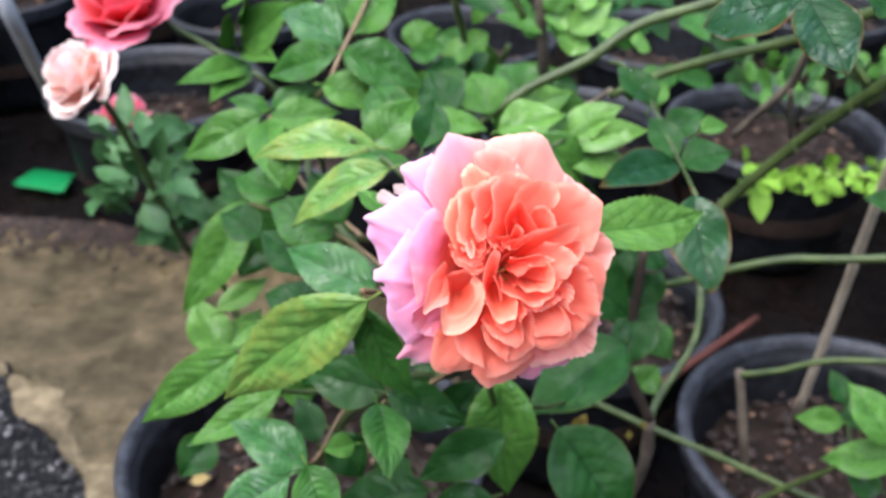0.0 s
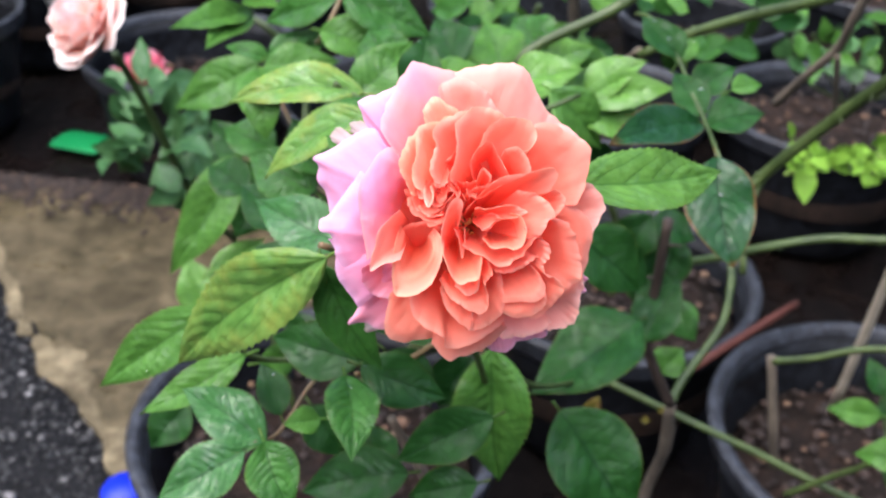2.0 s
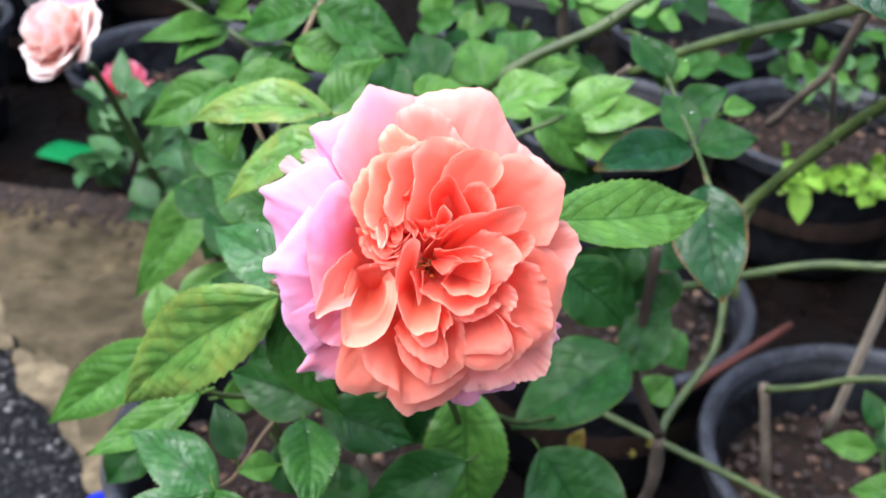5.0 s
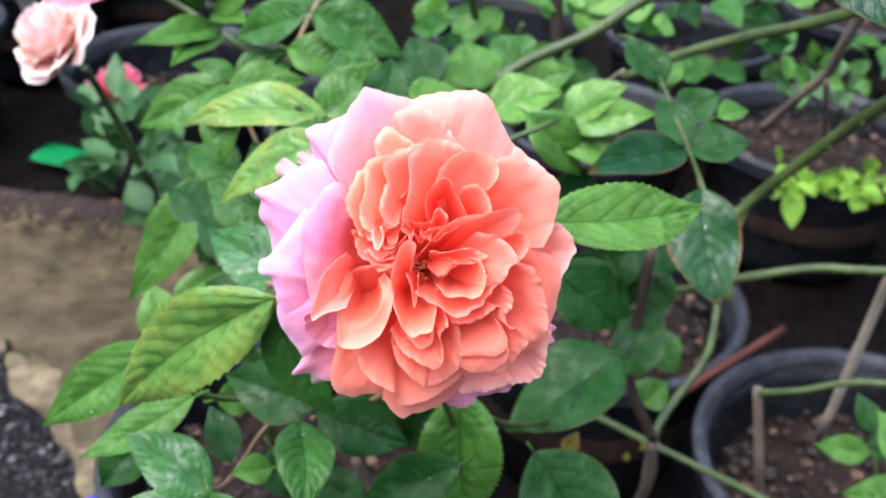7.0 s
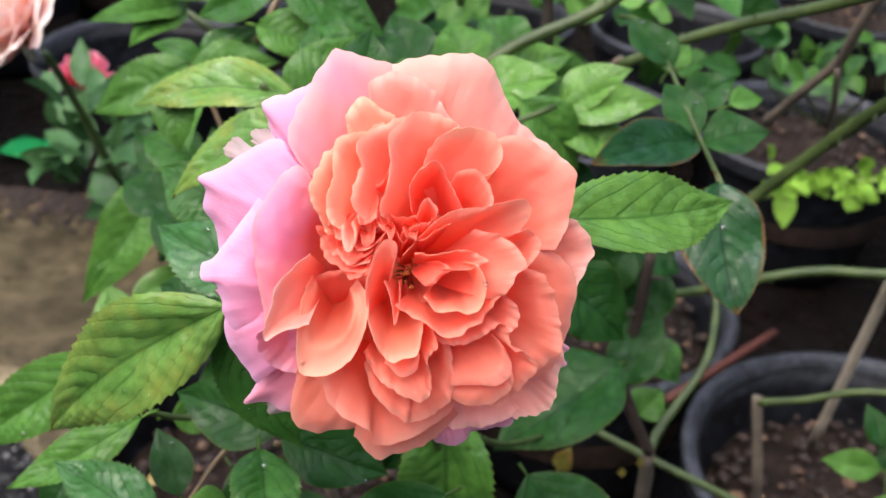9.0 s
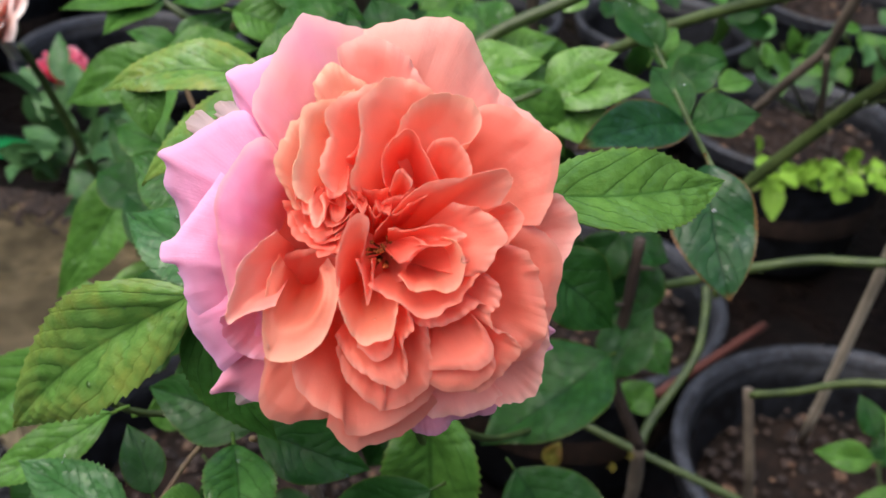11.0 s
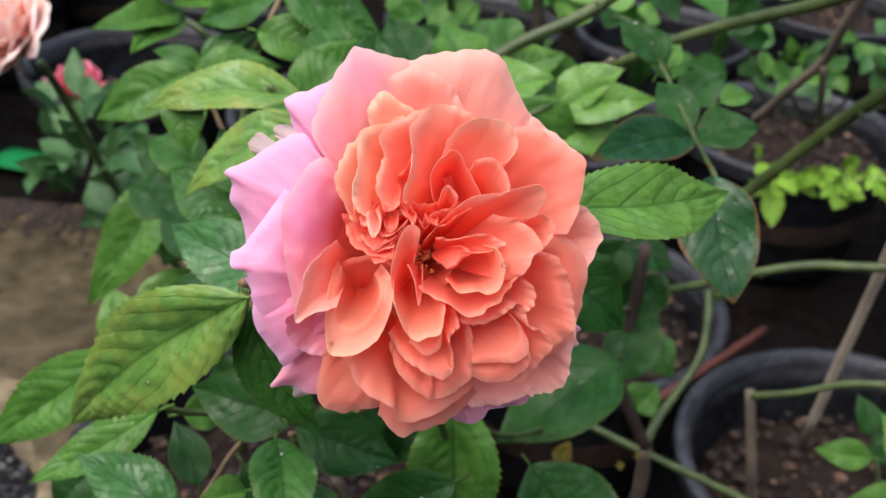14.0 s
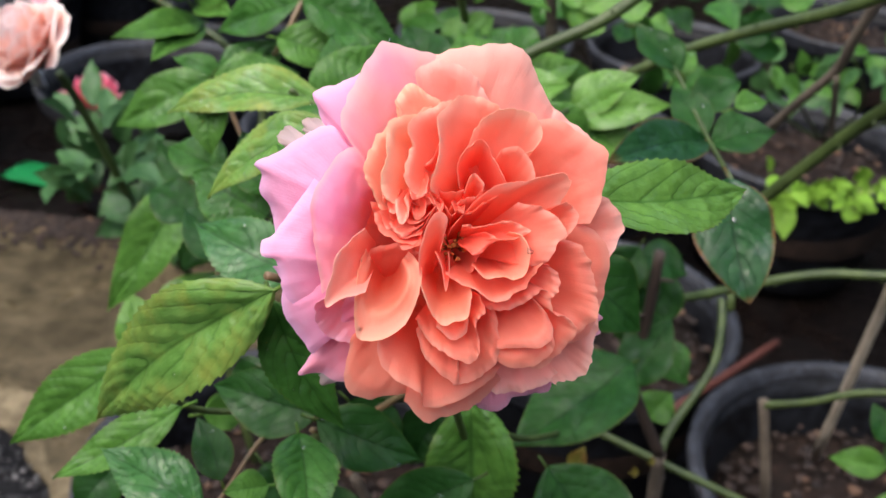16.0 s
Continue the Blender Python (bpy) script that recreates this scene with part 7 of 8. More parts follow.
leaf(fern_plant, (0.4859, 1.4933, 0.5931), (0.4519, 1.4833, 0.6107), 0.0206, LEAF_BLUE, 17.4479, 0.12, 0.25, far=True)
leaf(fern_plant, (0.5919, 1.4382, 0.6290), (0.5727, 1.4348, 0.6649), 0.0230, LEAF_BLUE, -10.3939, 0.12, 0.25, far=True)
leaf(fern_plant, (0.6569, 1.6405, 0.6303), (0.6536, 1.6197, 0.6022), 0.0317, LEAF_MID, -4.31152, 0.12, 0.25, far=True)
leaf(fern_plant, (0.6425, 1.7354, 0.5435), (0.6118, 1.7210, 0.5329), 0.0341, LEAF_BLUE, -27.2045, 0.12, 0.25, far=True)
leaf(fern_plant, (0.4613, 1.5196, 0.6160), (0.4685, 1.5644, 0.6331), 0.0290, LEAF_MID, 8.65464, 0.12, 0.25, far=True)
leaf(fern_plant, (0.5154, 1.6257, 0.5760), (0.5350, 1.5943, 0.5973), 0.0221, LEAF_MID, -25.5721, 0.12, 0.25, far=True)
leaf(fern_plant, (0.5146, 1.4878, 0.6689), (0.5055, 1.4968, 0.6315), 0.0210, LEAF_BLUE, 7.48979, 0.12, 0.25, far=True)
leaf(fern_plant, (0.6077, 1.4276, 0.7116), (0.6316, 1.4051, 0.7037), 0.0227, LEAF_MID, 6.66873, 0.12, 0.25, far=True)
leaf(fern_plant, (0.4672, 1.4462, 0.6405), (0.4573, 1.4107, 0.6196), 0.0174, LEAF_MID, 13.581, 0.12, 0.25, far=True)
leaf(fern_plant, (0.6033, 1.4349, 0.6864), (0.6113, 1.4274, 0.6668), 0.0288, LEAF_MID, -10.4027, 0.12, 0.25, far=True)
leaf(fern_plant, (0.5252, 1.7098, 0.5631), (0.5096, 1.6974, 0.5399), 0.0216, LEAF_BLUE, 28.8707, 0.12, 0.25, far=True)
leaf(fern_plant, (0.4497, 1.5318, 0.6075), (0.4767, 1.5261, 0.5922), 0.0210, LEAF_BLUE, 4.13819, 0.12, 0.25, far=True)
leaf(fern_plant, (0.5224, 1.6312, 0.5582), (0.5007, 1.6500, 0.5852), 0.0254, LEAF_BLUE, 18.0002, 0.12, 0.25, far=True)
leaf(fern_plant, (0.4886, 1.6275, 0.5945), (0.4924, 1.6446, 0.5425), 0.0215, LEAF_MID, -22.4327, 0.12, 0.25, far=True)
leaf(fern_plant, (0.6790, 1.5281, 0.6738), (0.7004, 1.5205, 0.6779), 0.0249, LEAF_BLUE, 14.4247, 0.12, 0.25, far=True)
leaf(fern_plant, (0.5827, 1.4449, 0.7155), (0.5665, 1.4556, 0.7274), 0.0231, LEAF_BLUE, -27.124, 0.12, 0.25, far=True)
leaf(fern_plant, (0.6140, 1.5814, 0.6354), (0.5995, 1.5469, 0.6187), 0.0271, LEAF_BLUE, -5.65355, 0.12, 0.25, far=True)
leaf(fern_plant, (0.6282, 1.6558, 0.6291), (0.6305, 1.6370, 0.6067), 0.0302, LEAF_MID, 0.507455, 0.12, 0.25, far=True)
leaf(fern_plant, (0.6220, 1.6563, 0.6321), (0.5718, 1.6326, 0.6420), 0.0205, LEAF_MID, -0.0129591, 0.12, 0.25, far=True)
leaf(fern_plant, (0.4491, 1.5614, 0.5950), (0.4495, 1.5608, 0.6287), 0.0305, LEAF_BLUE, -11.6629, 0.12, 0.25, far=True)
leaf(fern_plant, (0.6295, 1.5785, 0.6424), (0.6355, 1.5778, 0.6105), 0.0290, LEAF_BLUE, -1.39149, 0.12, 0.25, far=True)
stem(fern_plant, [(0.431, 1.520, 0.665), (0.512, 1.715, 0.513), (0.714, 2.033, 0.317)], 0.0020, 0.0030, CANE, 'stem')
stem(fern_plant, [(0.471, 1.506, 0.655), (0.557, 1.705, 0.520), (0.714, 2.033, 0.317)], 0.0020, 0.0030, CANE, 'stem')
stem(fern_plant, [(0.511, 1.490, 0.646), (0.601, 1.695, 0.526), (0.714, 2.033, 0.317)], 0.0020, 0.0030, CANE, 'stem')
stem(fern_plant, [(0.545, 1.493, 0.681), (0.644, 1.683, 0.534), (0.714, 2.033, 0.317)], 0.0020, 0.0030, CANE, 'stem')
stem(fern_plant, [(0.583, 1.476, 0.672), (0.685, 1.671, 0.541), (0.714, 2.033, 0.317)], 0.0020, 0.0030, CANE, 'stem')
stem(fern_plant, [(0.620, 1.459, 0.664), (0.726, 1.658, 0.548), (0.714, 2.033, 0.317)], 0.0020, 0.0030, CANE, 'stem')
lime_plant = thing("lime_plant", "creeping lime-green plant hanging over a pot's rim", "plant")
leaf(lime_plant, (0.4948, 1.4141, 0.5126), (0.4735, 1.4049, 0.5273), 0.0150, LEAF_LIME, -19.1044, 0.12, 0.25, far=True)
leaf(lime_plant, (0.4698, 1.4102, 0.5080), (0.4502, 1.3961, 0.5146), 0.0199, LEAF_LIME, 3.89094, 0.12, 0.25, far=True)
leaf(lime_plant, (0.5434, 1.4619, 0.4903), (0.5364, 1.4529, 0.5142), 0.0195, LEAF_LIME, -13.6512, 0.12, 0.25, far=True)
leaf(lime_plant, (0.4983, 1.4105, 0.5110), (0.4998, 1.3835, 0.5050), 0.0181, LEAF_LIME, 13.6643, 0.12, 0.25, far=True)
leaf(lime_plant, (0.4776, 1.4332, 0.4984), (0.4561, 1.4195, 0.5048), 0.0148, LEAF_LIME, -6.29894, 0.12, 0.25, far=True)
leaf(lime_plant, (0.6094, 1.4459, 0.5116), (0.6137, 1.4293, 0.5293), 0.0208, LEAF_LIME, 18.0209, 0.12, 0.25, far=True)
leaf(lime_plant, (0.6278, 1.4395, 0.4948), (0.6306, 1.4239, 0.5132), 0.0185, LEAF_LIME, 26.8203, 0.12, 0.25, far=True)
leaf(lime_plant, (0.5373, 1.4772, 0.4798), (0.5446, 1.4615, 0.4999), 0.0149, LEAF_LIME, -17.0672, 0.12, 0.25, far=True)
leaf(lime_plant, (0.6362, 1.4023, 0.5304), (0.6405, 1.3850, 0.5473), 0.0134, LEAF_LIME, 26.9521, 0.12, 0.25, far=True)
leaf(lime_plant, (0.5257, 1.4212, 0.5027), (0.5341, 1.4018, 0.5163), 0.0139, LEAF_LIME, 23.2631, 0.12, 0.25, far=True)
leaf(lime_plant, (0.5040, 1.4078, 0.5089), (0.5098, 1.3924, 0.5283), 0.0154, LEAF_LIME, -17.0504, 0.12, 0.25, far=True)
leaf(lime_plant, (0.5832, 1.4173, 0.4831), (0.5645, 1.3987, 0.4798), 0.0158, LEAF_LIME, 20.2596, 0.12, 0.25, far=True)
leaf(lime_plant, (0.6402, 1.3512, 0.5476), (0.6339, 1.3277, 0.5435), 0.0141, LEAF_LIME, 28.1063, 0.12, 0.25, far=True)
leaf(lime_plant, (0.6729, 1.4539, 0.5184), (0.6536, 1.4433, 0.5286), 0.0173, LEAF_LIME, -26.6265, 0.12, 0.25, far=True)
leaf(lime_plant, (0.6757, 1.4482, 0.4996), (0.6759, 1.4193, 0.4905), 0.0164, LEAF_LIME, 9.88956, 0.12, 0.25, far=True)
leaf(lime_plant, (0.4961, 1.4874, 0.4617), (0.4787, 1.4679, 0.4592), 0.0192, LEAF_LIME, 5.60353, 0.12, 0.25, far=True)
leaf(lime_plant, (0.4985, 1.3821, 0.5161), (0.5023, 1.3682, 0.5371), 0.0141, LEAF_LIME, -10.3266, 0.12, 0.25, far=True)
leaf(lime_plant, (0.4784, 1.4216, 0.4946), (0.4575, 1.4099, 0.5050), 0.0158, LEAF_LIME, -12.5526, 0.12, 0.25, far=True)
leaf(lime_plant, (0.5778, 1.4547, 0.4895), (0.5586, 1.4404, 0.4942), 0.0150, LEAF_LIME, 20.8585, 0.12, 0.25, far=True)
leaf(lime_plant, (0.5598, 1.4191, 0.5228), (0.5344, 1.4080, 0.5295), 0.0162, LEAF_LIME, -8.30456, 0.12, 0.25, far=True)
leaf(lime_plant, (0.5407, 1.4244, 0.4911), (0.5187, 1.4111, 0.4965), 0.0171, LEAF_LIME, 12.9279, 0.12, 0.25, far=True)
leaf(lime_plant, (0.5171, 1.4963, 0.4671), (0.5286, 1.4684, 0.4654), 0.0153, LEAF_LIME, 17.7122, 0.12, 0.25, far=True)
leaf(lime_plant, (0.5302, 1.4709, 0.4679), (0.5349, 1.4600, 0.4954), 0.0218, LEAF_LIME, -26.8106, 0.12, 0.25, far=True)
leaf(lime_plant, (0.5288, 1.3861, 0.5191), (0.5222, 1.3771, 0.5431), 0.0187, LEAF_LIME, 17.7435, 0.12, 0.25, far=True)
leaf(lime_plant, (0.6754, 1.4029, 0.5330), (0.6845, 1.3760, 0.5359), 0.0141, LEAF_LIME, -24.8539, 0.12, 0.25, far=True)
leaf(lime_plant, (0.6280, 1.3898, 0.5491), (0.6142, 1.3800, 0.5658), 0.0148, LEAF_LIME, 12.9409, 0.12, 0.25, far=True)
leaf(lime_plant, (0.4554, 1.4305, 0.5293), (0.4437, 1.4230, 0.5545), 0.0179, LEAF_LIME, 15.9794, 0.12, 0.25, far=True)
leaf(lime_plant, (0.5907, 1.3609, 0.5431), (0.5907, 1.3347, 0.5385), 0.0203, LEAF_LIME, -16.9825, 0.12, 0.25, far=True)
leaf(lime_plant, (0.5873, 1.4072, 0.5007), (0.5633, 1.3964, 0.5083), 0.0144, LEAF_LIME, 13.7283, 0.12, 0.25, far=True)
leaf(lime_plant, (0.6508, 1.4382, 0.4856), (0.6422, 1.4149, 0.4802), 0.0151, LEAF_LIME, 23.9628, 0.12, 0.25, far=True)
leaf(lime_plant, (0.5634, 1.4559, 0.5025), (0.5522, 1.4332, 0.4964), 0.0198, LEAF_LIME, 16.6011, 0.12, 0.25, far=True)
leaf(lime_plant, (0.5099, 1.3860, 0.5163), (0.5198, 1.3691, 0.5358), 0.0175, LEAF_LIME, -5.72099, 0.12, 0.25, far=True)
leaf(lime_plant, (0.6460, 1.3560, 0.5530), (0.6305, 1.3354, 0.5465), 0.0157, LEAF_LIME, 26.8262, 0.12, 0.25, far=True)
leaf(lime_plant, (0.6004, 1.4101, 0.5124), (0.5836, 1.4035, 0.5332), 0.0182, LEAF_LIME, -0.287027, 0.12, 0.25, far=True)
leaf(lime_plant, (0.5608, 1.3995, 0.5427), (0.5564, 1.3887, 0.5652), 0.0196, LEAF_LIME, -25.6322, 0.12, 0.25, far=True)
leaf(lime_plant, (0.5644, 1.4195, 0.5086), (0.5539, 1.4103, 0.5296), 0.0154, LEAF_LIME, -22.023, 0.12, 0.25, far=True)
leaf(lime_plant, (0.5697, 1.3865, 0.5276), (0.5709, 1.3579, 0.5192), 0.0166, LEAF_LIME, 3.93256, 0.12, 0.25, far=True)
leaf(lime_plant, (0.5294, 1.4554, 0.4902), (0.5295, 1.4453, 0.5167), 0.0135, LEAF_LIME, -3.62984, 0.12, 0.25, far=True)
leaf(lime_plant, (0.5614, 1.3974, 0.5008), (0.5519, 1.3728, 0.4926), 0.0178, LEAF_LIME, -0.213865, 0.12, 0.25, far=True)
leaf(lime_plant, (0.6468, 1.4022, 0.5157), (0.6340, 1.3821, 0.5129), 0.0178, LEAF_LIME, -8.19118, 0.12, 0.25, far=True)
leaf(lime_plant, (0.5587, 1.3728, 0.5349), (0.5598, 1.3486, 0.5349), 0.0194, LEAF_LIME, 4.84473, 0.12, 0.25, far=True)
leaf(lime_plant, (0.5197, 1.4633, 0.4844), (0.5048, 1.4531, 0.5010), 0.0197, LEAF_LIME, -16.2692, 0.12, 0.25, far=True)
leaf(lime_plant, (0.6616, 1.3638, 0.5361), (0.6640, 1.3509, 0.5607), 0.0176, LEAF_LIME, -21.0608, 0.12, 0.25, far=True)
leaf(lime_plant, (0.5627, 1.4486, 0.4867), (0.5763, 1.4228, 0.4921), 0.0204, LEAF_LIME, 25.9021, 0.12, 0.25, far=True)
leaf(lime_plant, (0.6004, 1.3977, 0.5463), (0.5905, 1.3758, 0.5422), 0.0145, LEAF_LIME, 17.908, 0.12, 0.25, far=True)
leaf(lime_plant, (0.4862, 1.4848, 0.4966), (0.4653, 1.4645, 0.4902), 0.0198, LEAF_LIME, 11.2097, 0.12, 0.25, far=True)
leaf(lime_plant, (0.6371, 1.3855, 0.5210), (0.6155, 1.3695, 0.5189), 0.0202, LEAF_LIME, 14.4027, 0.12, 0.25, far=True)
leaf(lime_plant, (0.6691, 1.4181, 0.5116), (0.6532, 1.3977, 0.5054), 0.0197, LEAF_LIME, 18.8941, 0.12, 0.25, far=True)
leaf(lime_plant, (0.5304, 1.4072, 0.5254), (0.5326, 1.3920, 0.5433), 0.0181, LEAF_LIME, -0.862358, 0.12, 0.25, far=True)
leaf(lime_plant, (0.5056, 1.4447, 0.4812), (0.4793, 1.4304, 0.4831), 0.0206, LEAF_LIME, 5.19457, 0.12, 0.25, far=True)
leaf(lime_plant, (0.6636, 1.4349, 0.4996), (0.6648, 1.4247, 0.5279), 0.0200, LEAF_LIME, -6.47712, 0.12, 0.25, far=True)
leaf(lime_plant, (0.5100, 1.4612, 0.4914), (0.5107, 1.4331, 0.4829), 0.0182, LEAF_LIME, 19.5464, 0.12, 0.25, far=True)
leaf(lime_plant, (0.5440, 1.4555, 0.4993), (0.5266, 1.4352, 0.4939), 0.0171, LEAF_LIME, 8.57672, 0.12, 0.25, far=True)
leaf(lime_plant, (0.5663, 1.3903, 0.5005), (0.5787, 1.3698, 0.5157), 0.0191, LEAF_LIME, -13.3069, 0.12, 0.25, far=True)
leaf(lime_plant, (0.5073, 1.4609, 0.4892), (0.5077, 1.4331, 0.4808), 0.0178, LEAF_LIME, -7.59903, 0.12, 0.25, far=True)
leaf(lime_plant, (0.5854, 1.4237, 0.5308), (0.5668, 1.4173, 0.5516), 0.0211, LEAF_LIME, -23.3307, 0.12, 0.25, far=True)
leaf(lime_plant, (0.5895, 1.4227, 0.4921), (0.5896, 1.4091, 0.5118), 0.0198, LEAF_LIME, 7.39287, 0.12, 0.25, far=True)
leaf(lime_plant, (0.5797, 1.4020, 0.5254), (0.5633, 1.3922, 0.5406), 0.0173, LEAF_LIME, -14.5342, 0.12, 0.25, far=True)
leaf(lime_plant, (0.6727, 1.4233, 0.5068), (0.6545, 1.4046, 0.5019), 0.0149, LEAF_LIME, 21.4728, 0.12, 0.25, far=True)
leaf(lime_plant, (0.6367, 1.4427, 0.5133), (0.6466, 1.4159, 0.5158), 0.0137, LEAF_LIME, 3.90834, 0.12, 0.25, far=True)
leaf(lime_plant, (0.5835, 1.4636, 0.4752), (0.5658, 1.4552, 0.4922), 0.0205, LEAF_LIME, -8.67508, 0.12, 0.25, far=True)
leaf(lime_plant, (0.6488, 1.3875, 0.5248), (0.6590, 1.3605, 0.5281), 0.0138, LEAF_LIME, -14.816, 0.12, 0.25, far=True)
leaf(lime_plant, (0.6442, 1.4426, 0.4888), (0.6242, 1.4339, 0.5026), 0.0200, LEAF_LIME, 19.5355, 0.12, 0.25, far=True)
leaf(lime_plant, (0.5929, 1.4302, 0.4950), (0.5808, 1.4077, 0.4887), 0.0215, LEAF_LIME, 28.3101, 0.12, 0.25, far=True)
leaf(lime_plant, (0.4674, 1.4840, 0.4700), (0.4680, 1.4588, 0.4665), 0.0200, LEAF_LIME, -19.8675, 0.12, 0.25, far=True)
leaf(lime_plant, (0.6678, 1.3864, 0.5225), (0.6734, 1.3711, 0.5451), 0.0150, LEAF_LIME, 17.1384, 0.12, 0.25, far=True)
leaf(lime_plant, (0.5593, 1.4526, 0.4918), (0.5390, 1.4420, 0.5033), 0.0204, LEAF_LIME, -18.1776, 0.12, 0.25, far=True)
leaf(lime_plant, (0.5418, 1.3816, 0.5253), (0.5256, 1.3593, 0.5167), 0.0168, LEAF_LIME, -20.7859, 0.12, 0.25, far=True)
leaf(lime_plant, (0.5251, 1.4862, 0.4802), (0.5395, 1.4605, 0.4849), 0.0189, LEAF_LIME, 19.334, 0.12, 0.25, far=True)
leaf(lime_plant, (0.5212, 1.3894, 0.5318), (0.5245, 1.3624, 0.5273), 0.0131, LEAF_LIME, -23.3889, 0.12, 0.25, far=True)
leaf(lime_plant, (0.6460, 1.4369, 0.4859), (0.6203, 1.4293, 0.4971), 0.0195, LEAF_LIME, 3.4438, 0.12, 0.25, far=True)
leaf(lime_plant, (0.5340, 1.3840, 0.5436), (0.5401, 1.3602, 0.5472), 0.0164, LEAF_LIME, -22.7376, 0.12, 0.25, far=True)
leaf(lime_plant, (0.6858, 1.4449, 0.5185), (0.6828, 1.4170, 0.5082), 0.0217, LEAF_LIME, -13.9521, 0.12, 0.25, far=True)
leaf(lime_plant, (0.4960, 1.4838, 0.4838), (0.5054, 1.4697, 0.5075), 0.0170, LEAF_LIME, 6.12878, 0.12, 0.25, far=True)
leaf(lime_plant, (0.4921, 1.4737, 0.4779), (0.5060, 1.4467, 0.4791), 0.0139, LEAF_LIME, 28.1803, 0.12, 0.25, far=True)
leaf(lime_plant, (0.5240, 1.4703, 0.4688), (0.5258, 1.4614, 0.4981), 0.0176, LEAF_LIME, 11.9277, 0.12, 0.25, far=True)
leaf(lime_plant, (0.5384, 1.4787, 0.4751), (0.5212, 1.4680, 0.4888), 0.0215, LEAF_LIME, -11.0395, 0.12, 0.25, far=True)
leaf(lime_plant, (0.4652, 1.4243, 0.5092), (0.4750, 1.4027, 0.5180), 0.0187, LEAF_LIME, 29.3111, 0.12, 0.25, far=True)
leaf(lime_plant, (0.6081, 1.4350, 0.4893), (0.5917, 1.4160, 0.4865), 0.0149, LEAF_LIME, 2.81811, 0.12, 0.25, far=True)
leaf(lime_plant, (0.5116, 1.4767, 0.4970), (0.4998, 1.4529, 0.4887), 0.0181, LEAF_LIME, 7.67541, 0.12, 0.25, far=True)
leaf(lime_plant, (0.4835, 1.4130, 0.5113), (0.4669, 1.4072, 0.5360), 0.0161, LEAF_LIME, 27.6995, 0.12, 0.25, far=True)
leaf(lime_plant, (0.6144, 1.4589, 0.4717), (0.5890, 1.4490, 0.4796), 0.0195, LEAF_LIME, -18.286, 0.12, 0.25, far=True)
leaf(lime_plant, (0.5794, 1.4470, 0.5081), (0.5882, 1.4310, 0.5299), 0.0201, LEAF_LIME, -21.393, 0.12, 0.25, far=True)
leaf(lime_plant, (0.6183, 1.4295, 0.5131), (0.6218, 1.4119, 0.5282), 0.0149, LEAF_LIME, 28.5382, 0.12, 0.25, far=True)
leaf(lime_plant, (0.5378, 1.4235, 0.5114), (0.5167, 1.4069, 0.5109), 0.0211, LEAF_LIME, 2.00273, 0.12, 0.25, far=True)
leaf(lime_plant, (0.6214, 1.3923, 0.5412), (0.6091, 1.3850, 0.5647), 0.0190, LEAF_LIME, 22.771, 0.12, 0.25, far=True)
leaf(lime_plant, (0.4692, 1.4148, 0.4927), (0.4515, 1.3987, 0.4968), 0.0149, LEAF_LIME, 20.2668, 0.12, 0.25, far=True)
leaf(lime_plant, (0.6307, 1.4538, 0.4977), (0.6315, 1.4291, 0.4968), 0.0169, LEAF_LIME, -0.254663, 0.12, 0.25, far=True)
leaf(lime_plant, (0.6181, 1.4240, 0.5152), (0.6084, 1.3988, 0.5050), 0.0140, LEAF_LIME, 5.5323, 0.12, 0.25, far=True)
leaf(lime_plant, (0.4859, 1.3841, 0.5071), (0.4643, 1.3694, 0.5110), 0.0176, LEAF_LIME, -7.4856, 0.12, 0.25, far=True)
leaf(lime_plant, (0.6363, 1.3439, 0.5503), (0.6420, 1.3248, 0.5653), 0.0136, LEAF_LIME, -19.3374, 0.12, 0.25, far=True)
leaf(lime_plant, (0.5979, 1.3806, 0.5380), (0.5804, 1.3606, 0.5319), 0.0158, LEAF_LIME, 9.21159, 0.12, 0.25, far=True)
leaf(lime_plant, (0.6699, 1.4083, 0.5147), (0.6578, 1.3849, 0.5061), 0.0187, LEAF_LIME, 5.22155, 0.12, 0.25, far=True)
leaf(lime_plant, (0.5769, 1.4607, 0.5057), (0.5773, 1.4330, 0.4978), 0.0216, LEAF_LIME, -27.8461, 0.12, 0.25, far=True)
leaf(lime_plant, (0.5269, 1.4727, 0.4756), (0.5093, 1.4616, 0.4885), 0.0189, LEAF_LIME, -29.5414, 0.12, 0.25, far=True)
leaf(lime_plant, (0.6343, 1.3821, 0.5321), (0.6426, 1.3649, 0.5529), 0.0142, LEAF_LIME, -5.82158, 0.12, 0.25, far=True)
leaf(lime_plant, (0.4781, 1.3972, 0.5184), (0.4884, 1.3700, 0.5173), 0.0148, LEAF_LIME, -10.6189, 0.12, 0.25, far=True)
leaf(lime_plant, (0.5598, 1.4366, 0.5063), (0.5371, 1.4185, 0.5012), 0.0161, LEAF_LIME, -1.44359, 0.12, 0.25, far=True)
leaf(lime_plant, (0.6618, 1.4387, 0.5027), (0.6484, 1.4147, 0.4917), 0.0205, LEAF_LIME, -7.62479, 0.12, 0.25, far=True)
leaf(lime_plant, (0.5188, 1.3878, 0.5175), (0.5229, 1.3739, 0.5391), 0.0156, LEAF_LIME, -19.4065, 0.12, 0.25, far=True)
leaf(lime_plant, (0.4875, 1.4451, 0.4804), (0.4857, 1.4022, 0.4438), 0.0321, LEAF_LIME, 0, 0.12, 0.25, far=True)
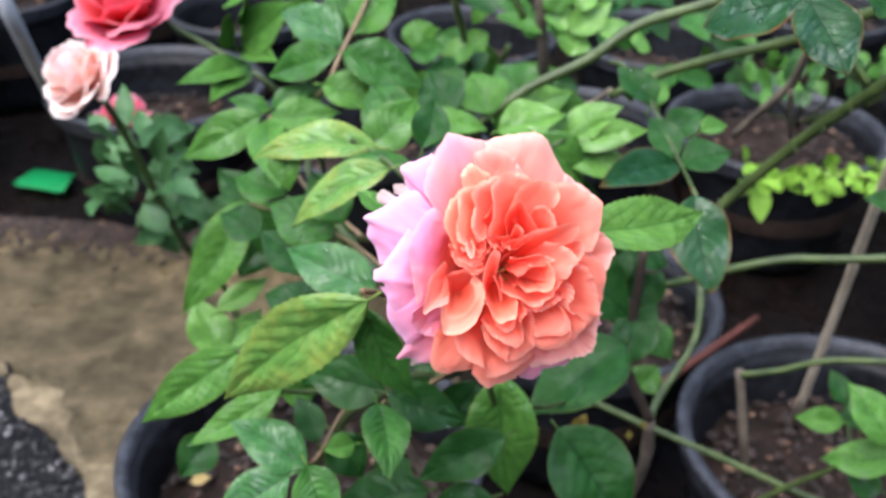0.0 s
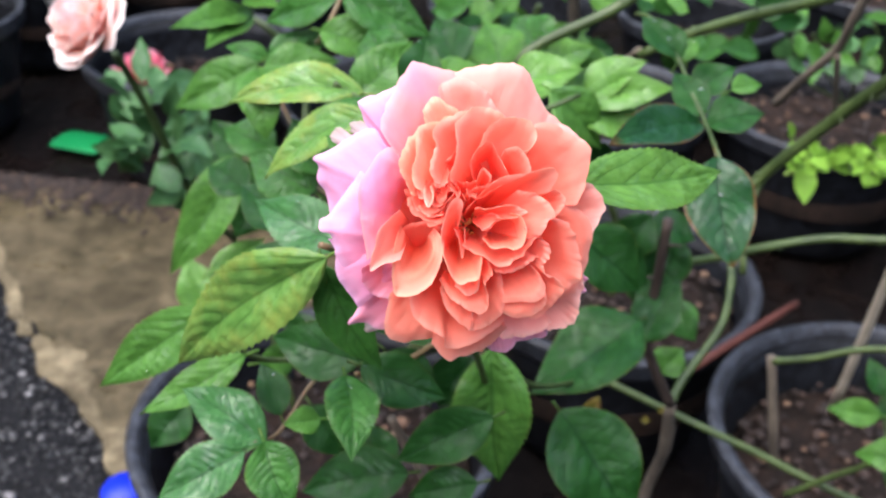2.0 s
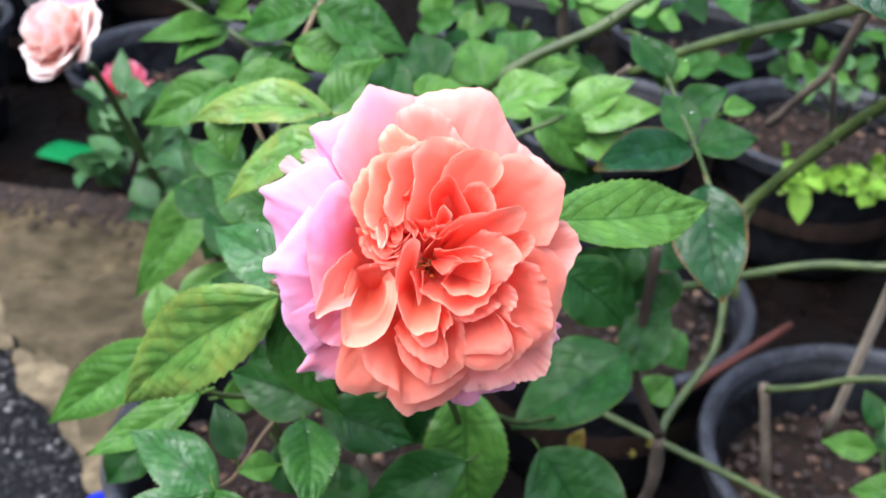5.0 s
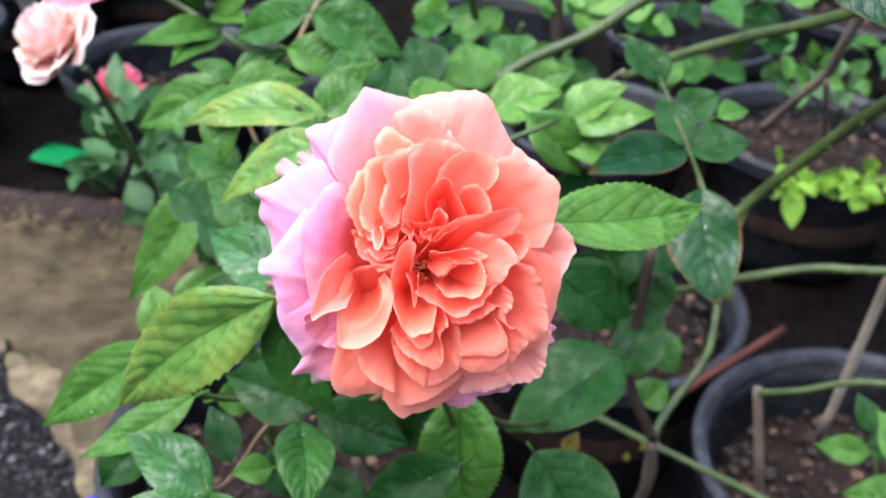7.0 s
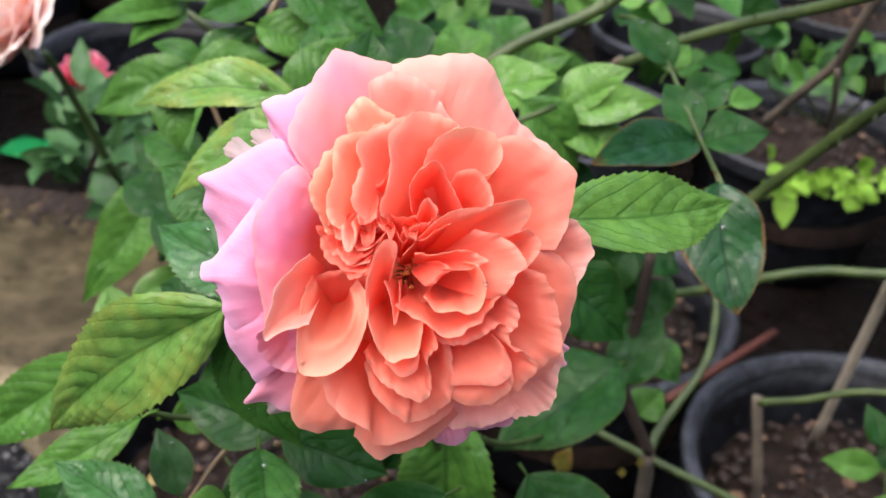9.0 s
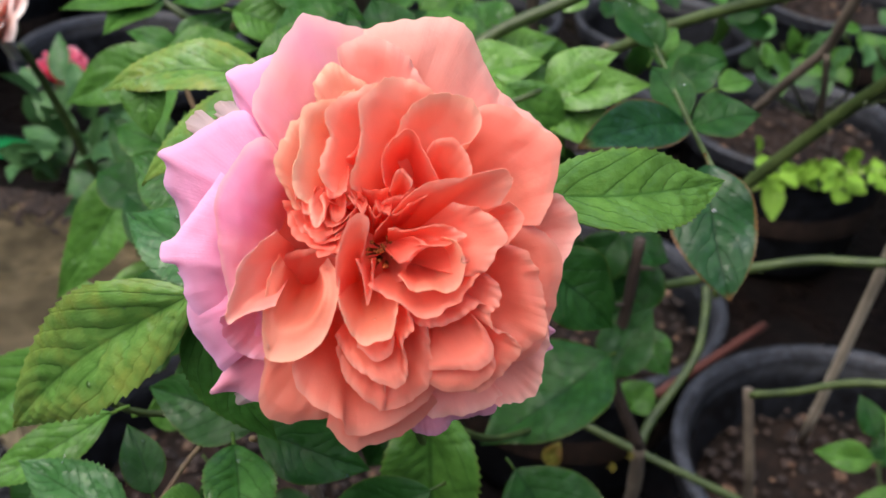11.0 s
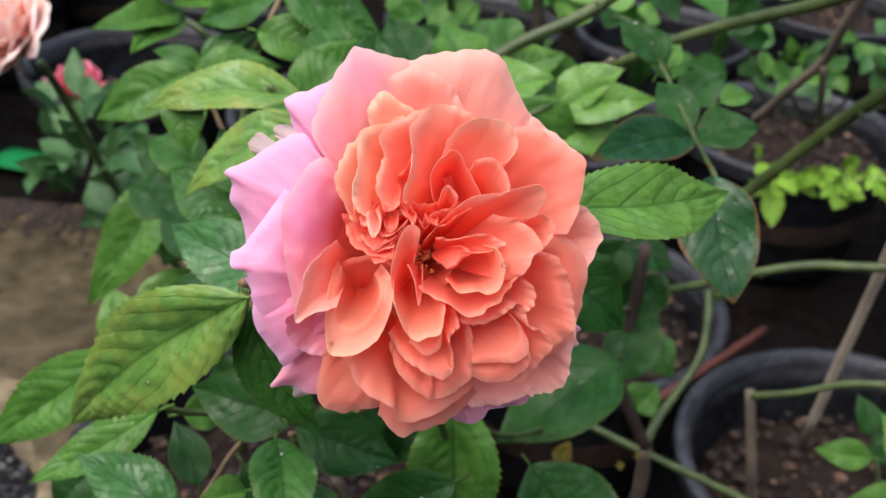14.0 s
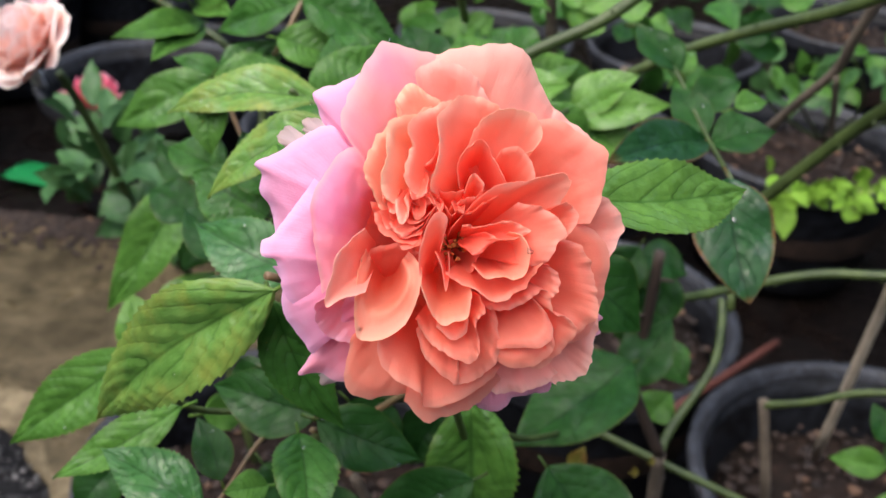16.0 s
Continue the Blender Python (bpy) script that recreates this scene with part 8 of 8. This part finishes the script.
stem(lime_plant, [(0.470, 1.479, 0.446), (0.547, 1.491, 0.469), (0.624, 1.474, 0.492), (0.698, 1.447, 0.501)], 0.0030, 0.0025, LIMESTEM, 'stem')

# ---- sticks and litter ----
def stick(name, points, r0, r1, material, label, category):
    bm = bmesh.new()
    tube(bm, points, r0, r1, 12, 0.12)
    return tagged(part(name, bm, material), label, category)


stick("bamboo_stake", [(0.421, 0.863, 0.844), (0.465, 0.994, 0.605), (0.506, 1.134, 0.288)], 0.0050, 0.0056, BAMBOO, "dry pale bamboo stake stuck in the soil of a pot", "stake")
stick("white_pipe", [(-0.700, 1.520, 0.802), (-0.681, 1.582, 0.608), (-1.090, 2.547, 0.000)], 0.012, 0.012, PIPE, "thin white plastic pipe standing between the pots", "pipe")
stick("rusty_rod", [(0.321, 1.140, 0.334), (0.481, 1.303, 0.337)], 0.0055, 0.0055, RUST, "rusty red rod lying against the pots", "rod")
bm = bmesh.new()
corners = [Vector(p) for p in ((-1.064, 2.158, 0.012), (-1.044, 2.252, 0.012), (-0.930, 2.231, 0.012), (-0.927, 2.130, 0.012))]
rows = []
for i in range(9):
    a = corners[0].lerp(corners[1], i / 8)
    b = corners[3].lerp(corners[2], i / 8)
    rows.append([a.lerp(b, j / 8) + Vector((0, 0, 0.004 * math.sin(i / 8 * 3.0))) for j in range(9)])
grid_skin(bm, rows)
bmesh.ops.solidify(bm, geom=bm.faces[:], thickness=0.0015)
tagged(part("plastic_card", bm, GREEN_CARD), "bright green plastic card lying on the path", "card")
cap = lathe([(0.001, 0.0), (0.034, 0.0), (0.036, 0.004), (0.036, 0.026), (0.033, 0.031), (0.001, 0.033)], 36, 0, (-0.465, 1.109, 0.003))
for spot, turn, m, lab in (((-0.289, 1.036, 0.210), 0.4, FALLEN, "dry yellow fallen leaf lying on potting soil"), ((-0.288, 0.990, 0.210), 2.0, RUST, "withered dull red fallen petal on potting soil")):
    dry = thing("fallen_leaf", lab, "fallen leaf")
    c = Vector(spot)
    d = Vector((math.cos(turn), math.sin(turn), 0.08)) * 0.013
    leaf(dry, c - d, c + d, 0.015, m, 0, 0.1, 0.3)
tagged(part("bottle_lid", cap, BLUE_PLASTIC), "bright blue plastic lid lying on wet gravel", "lid")


# ---- rain drops ----
def rain_drops(holders, name, label, share, sizes, seed):
    """Small flattened beads of water lying on upward faces of petals or leaves, as one mesh."""
    rng = random.Random(seed)
    bm = bmesh.new()
    sky_side = Vector((0.0, -0.6, 0.8))
    for ob in holders:
        polys = [p for p in ob.data.polygons if abs(p.normal.dot(sky_side)) > 0.55]
        if not polys:
            continue
        for _ in range(int(share + rng.random())):
            p = rng.choice(polys)
            up = p.normal if p.normal.dot(sky_side) > 0 else -p.normal
            r = rng.choice(sizes)
            turn = up.to_track_quat("Z", "Y").to_matrix().to_4x4()
            shape = Matrix.Diagonal((rng.uniform(0.8, 1.3), rng.uniform(0.8, 1.1), 0.42, 1))
            bmesh.ops.create_uvsphere(bm, u_segments=10, v_segments=8, radius=r, matrix=Matrix.Translation(Vector(p.center) + up * r * 0.12) @ turn @ shape)
    return tagged(part(name, bm, WATER), label, "water", kind="stuff")


rain_drops([o for o in bloom_heart.children if o.data and o.data.materials[0] is CUP], "water_drops", "clear rain drops in the cupped petal", 5.0, (0.0003, 0.0004, 0.0006), 5)
rain_drops([o for o in rose_bush.children if o.name.startswith("leaf")][:28], "water_drops", "clear rain drops on the wet leaves", 3.2, (0.0003, 0.0004, 0.0006, 0.0010), 22)
rain_drops([o for o in cane_bush.children if o.name.startswith("leaf")][:12], "water_drops", "clear rain drops on burnt-edged leaves", 2.5, (0.0005, 0.0008, 0.0012), 23)
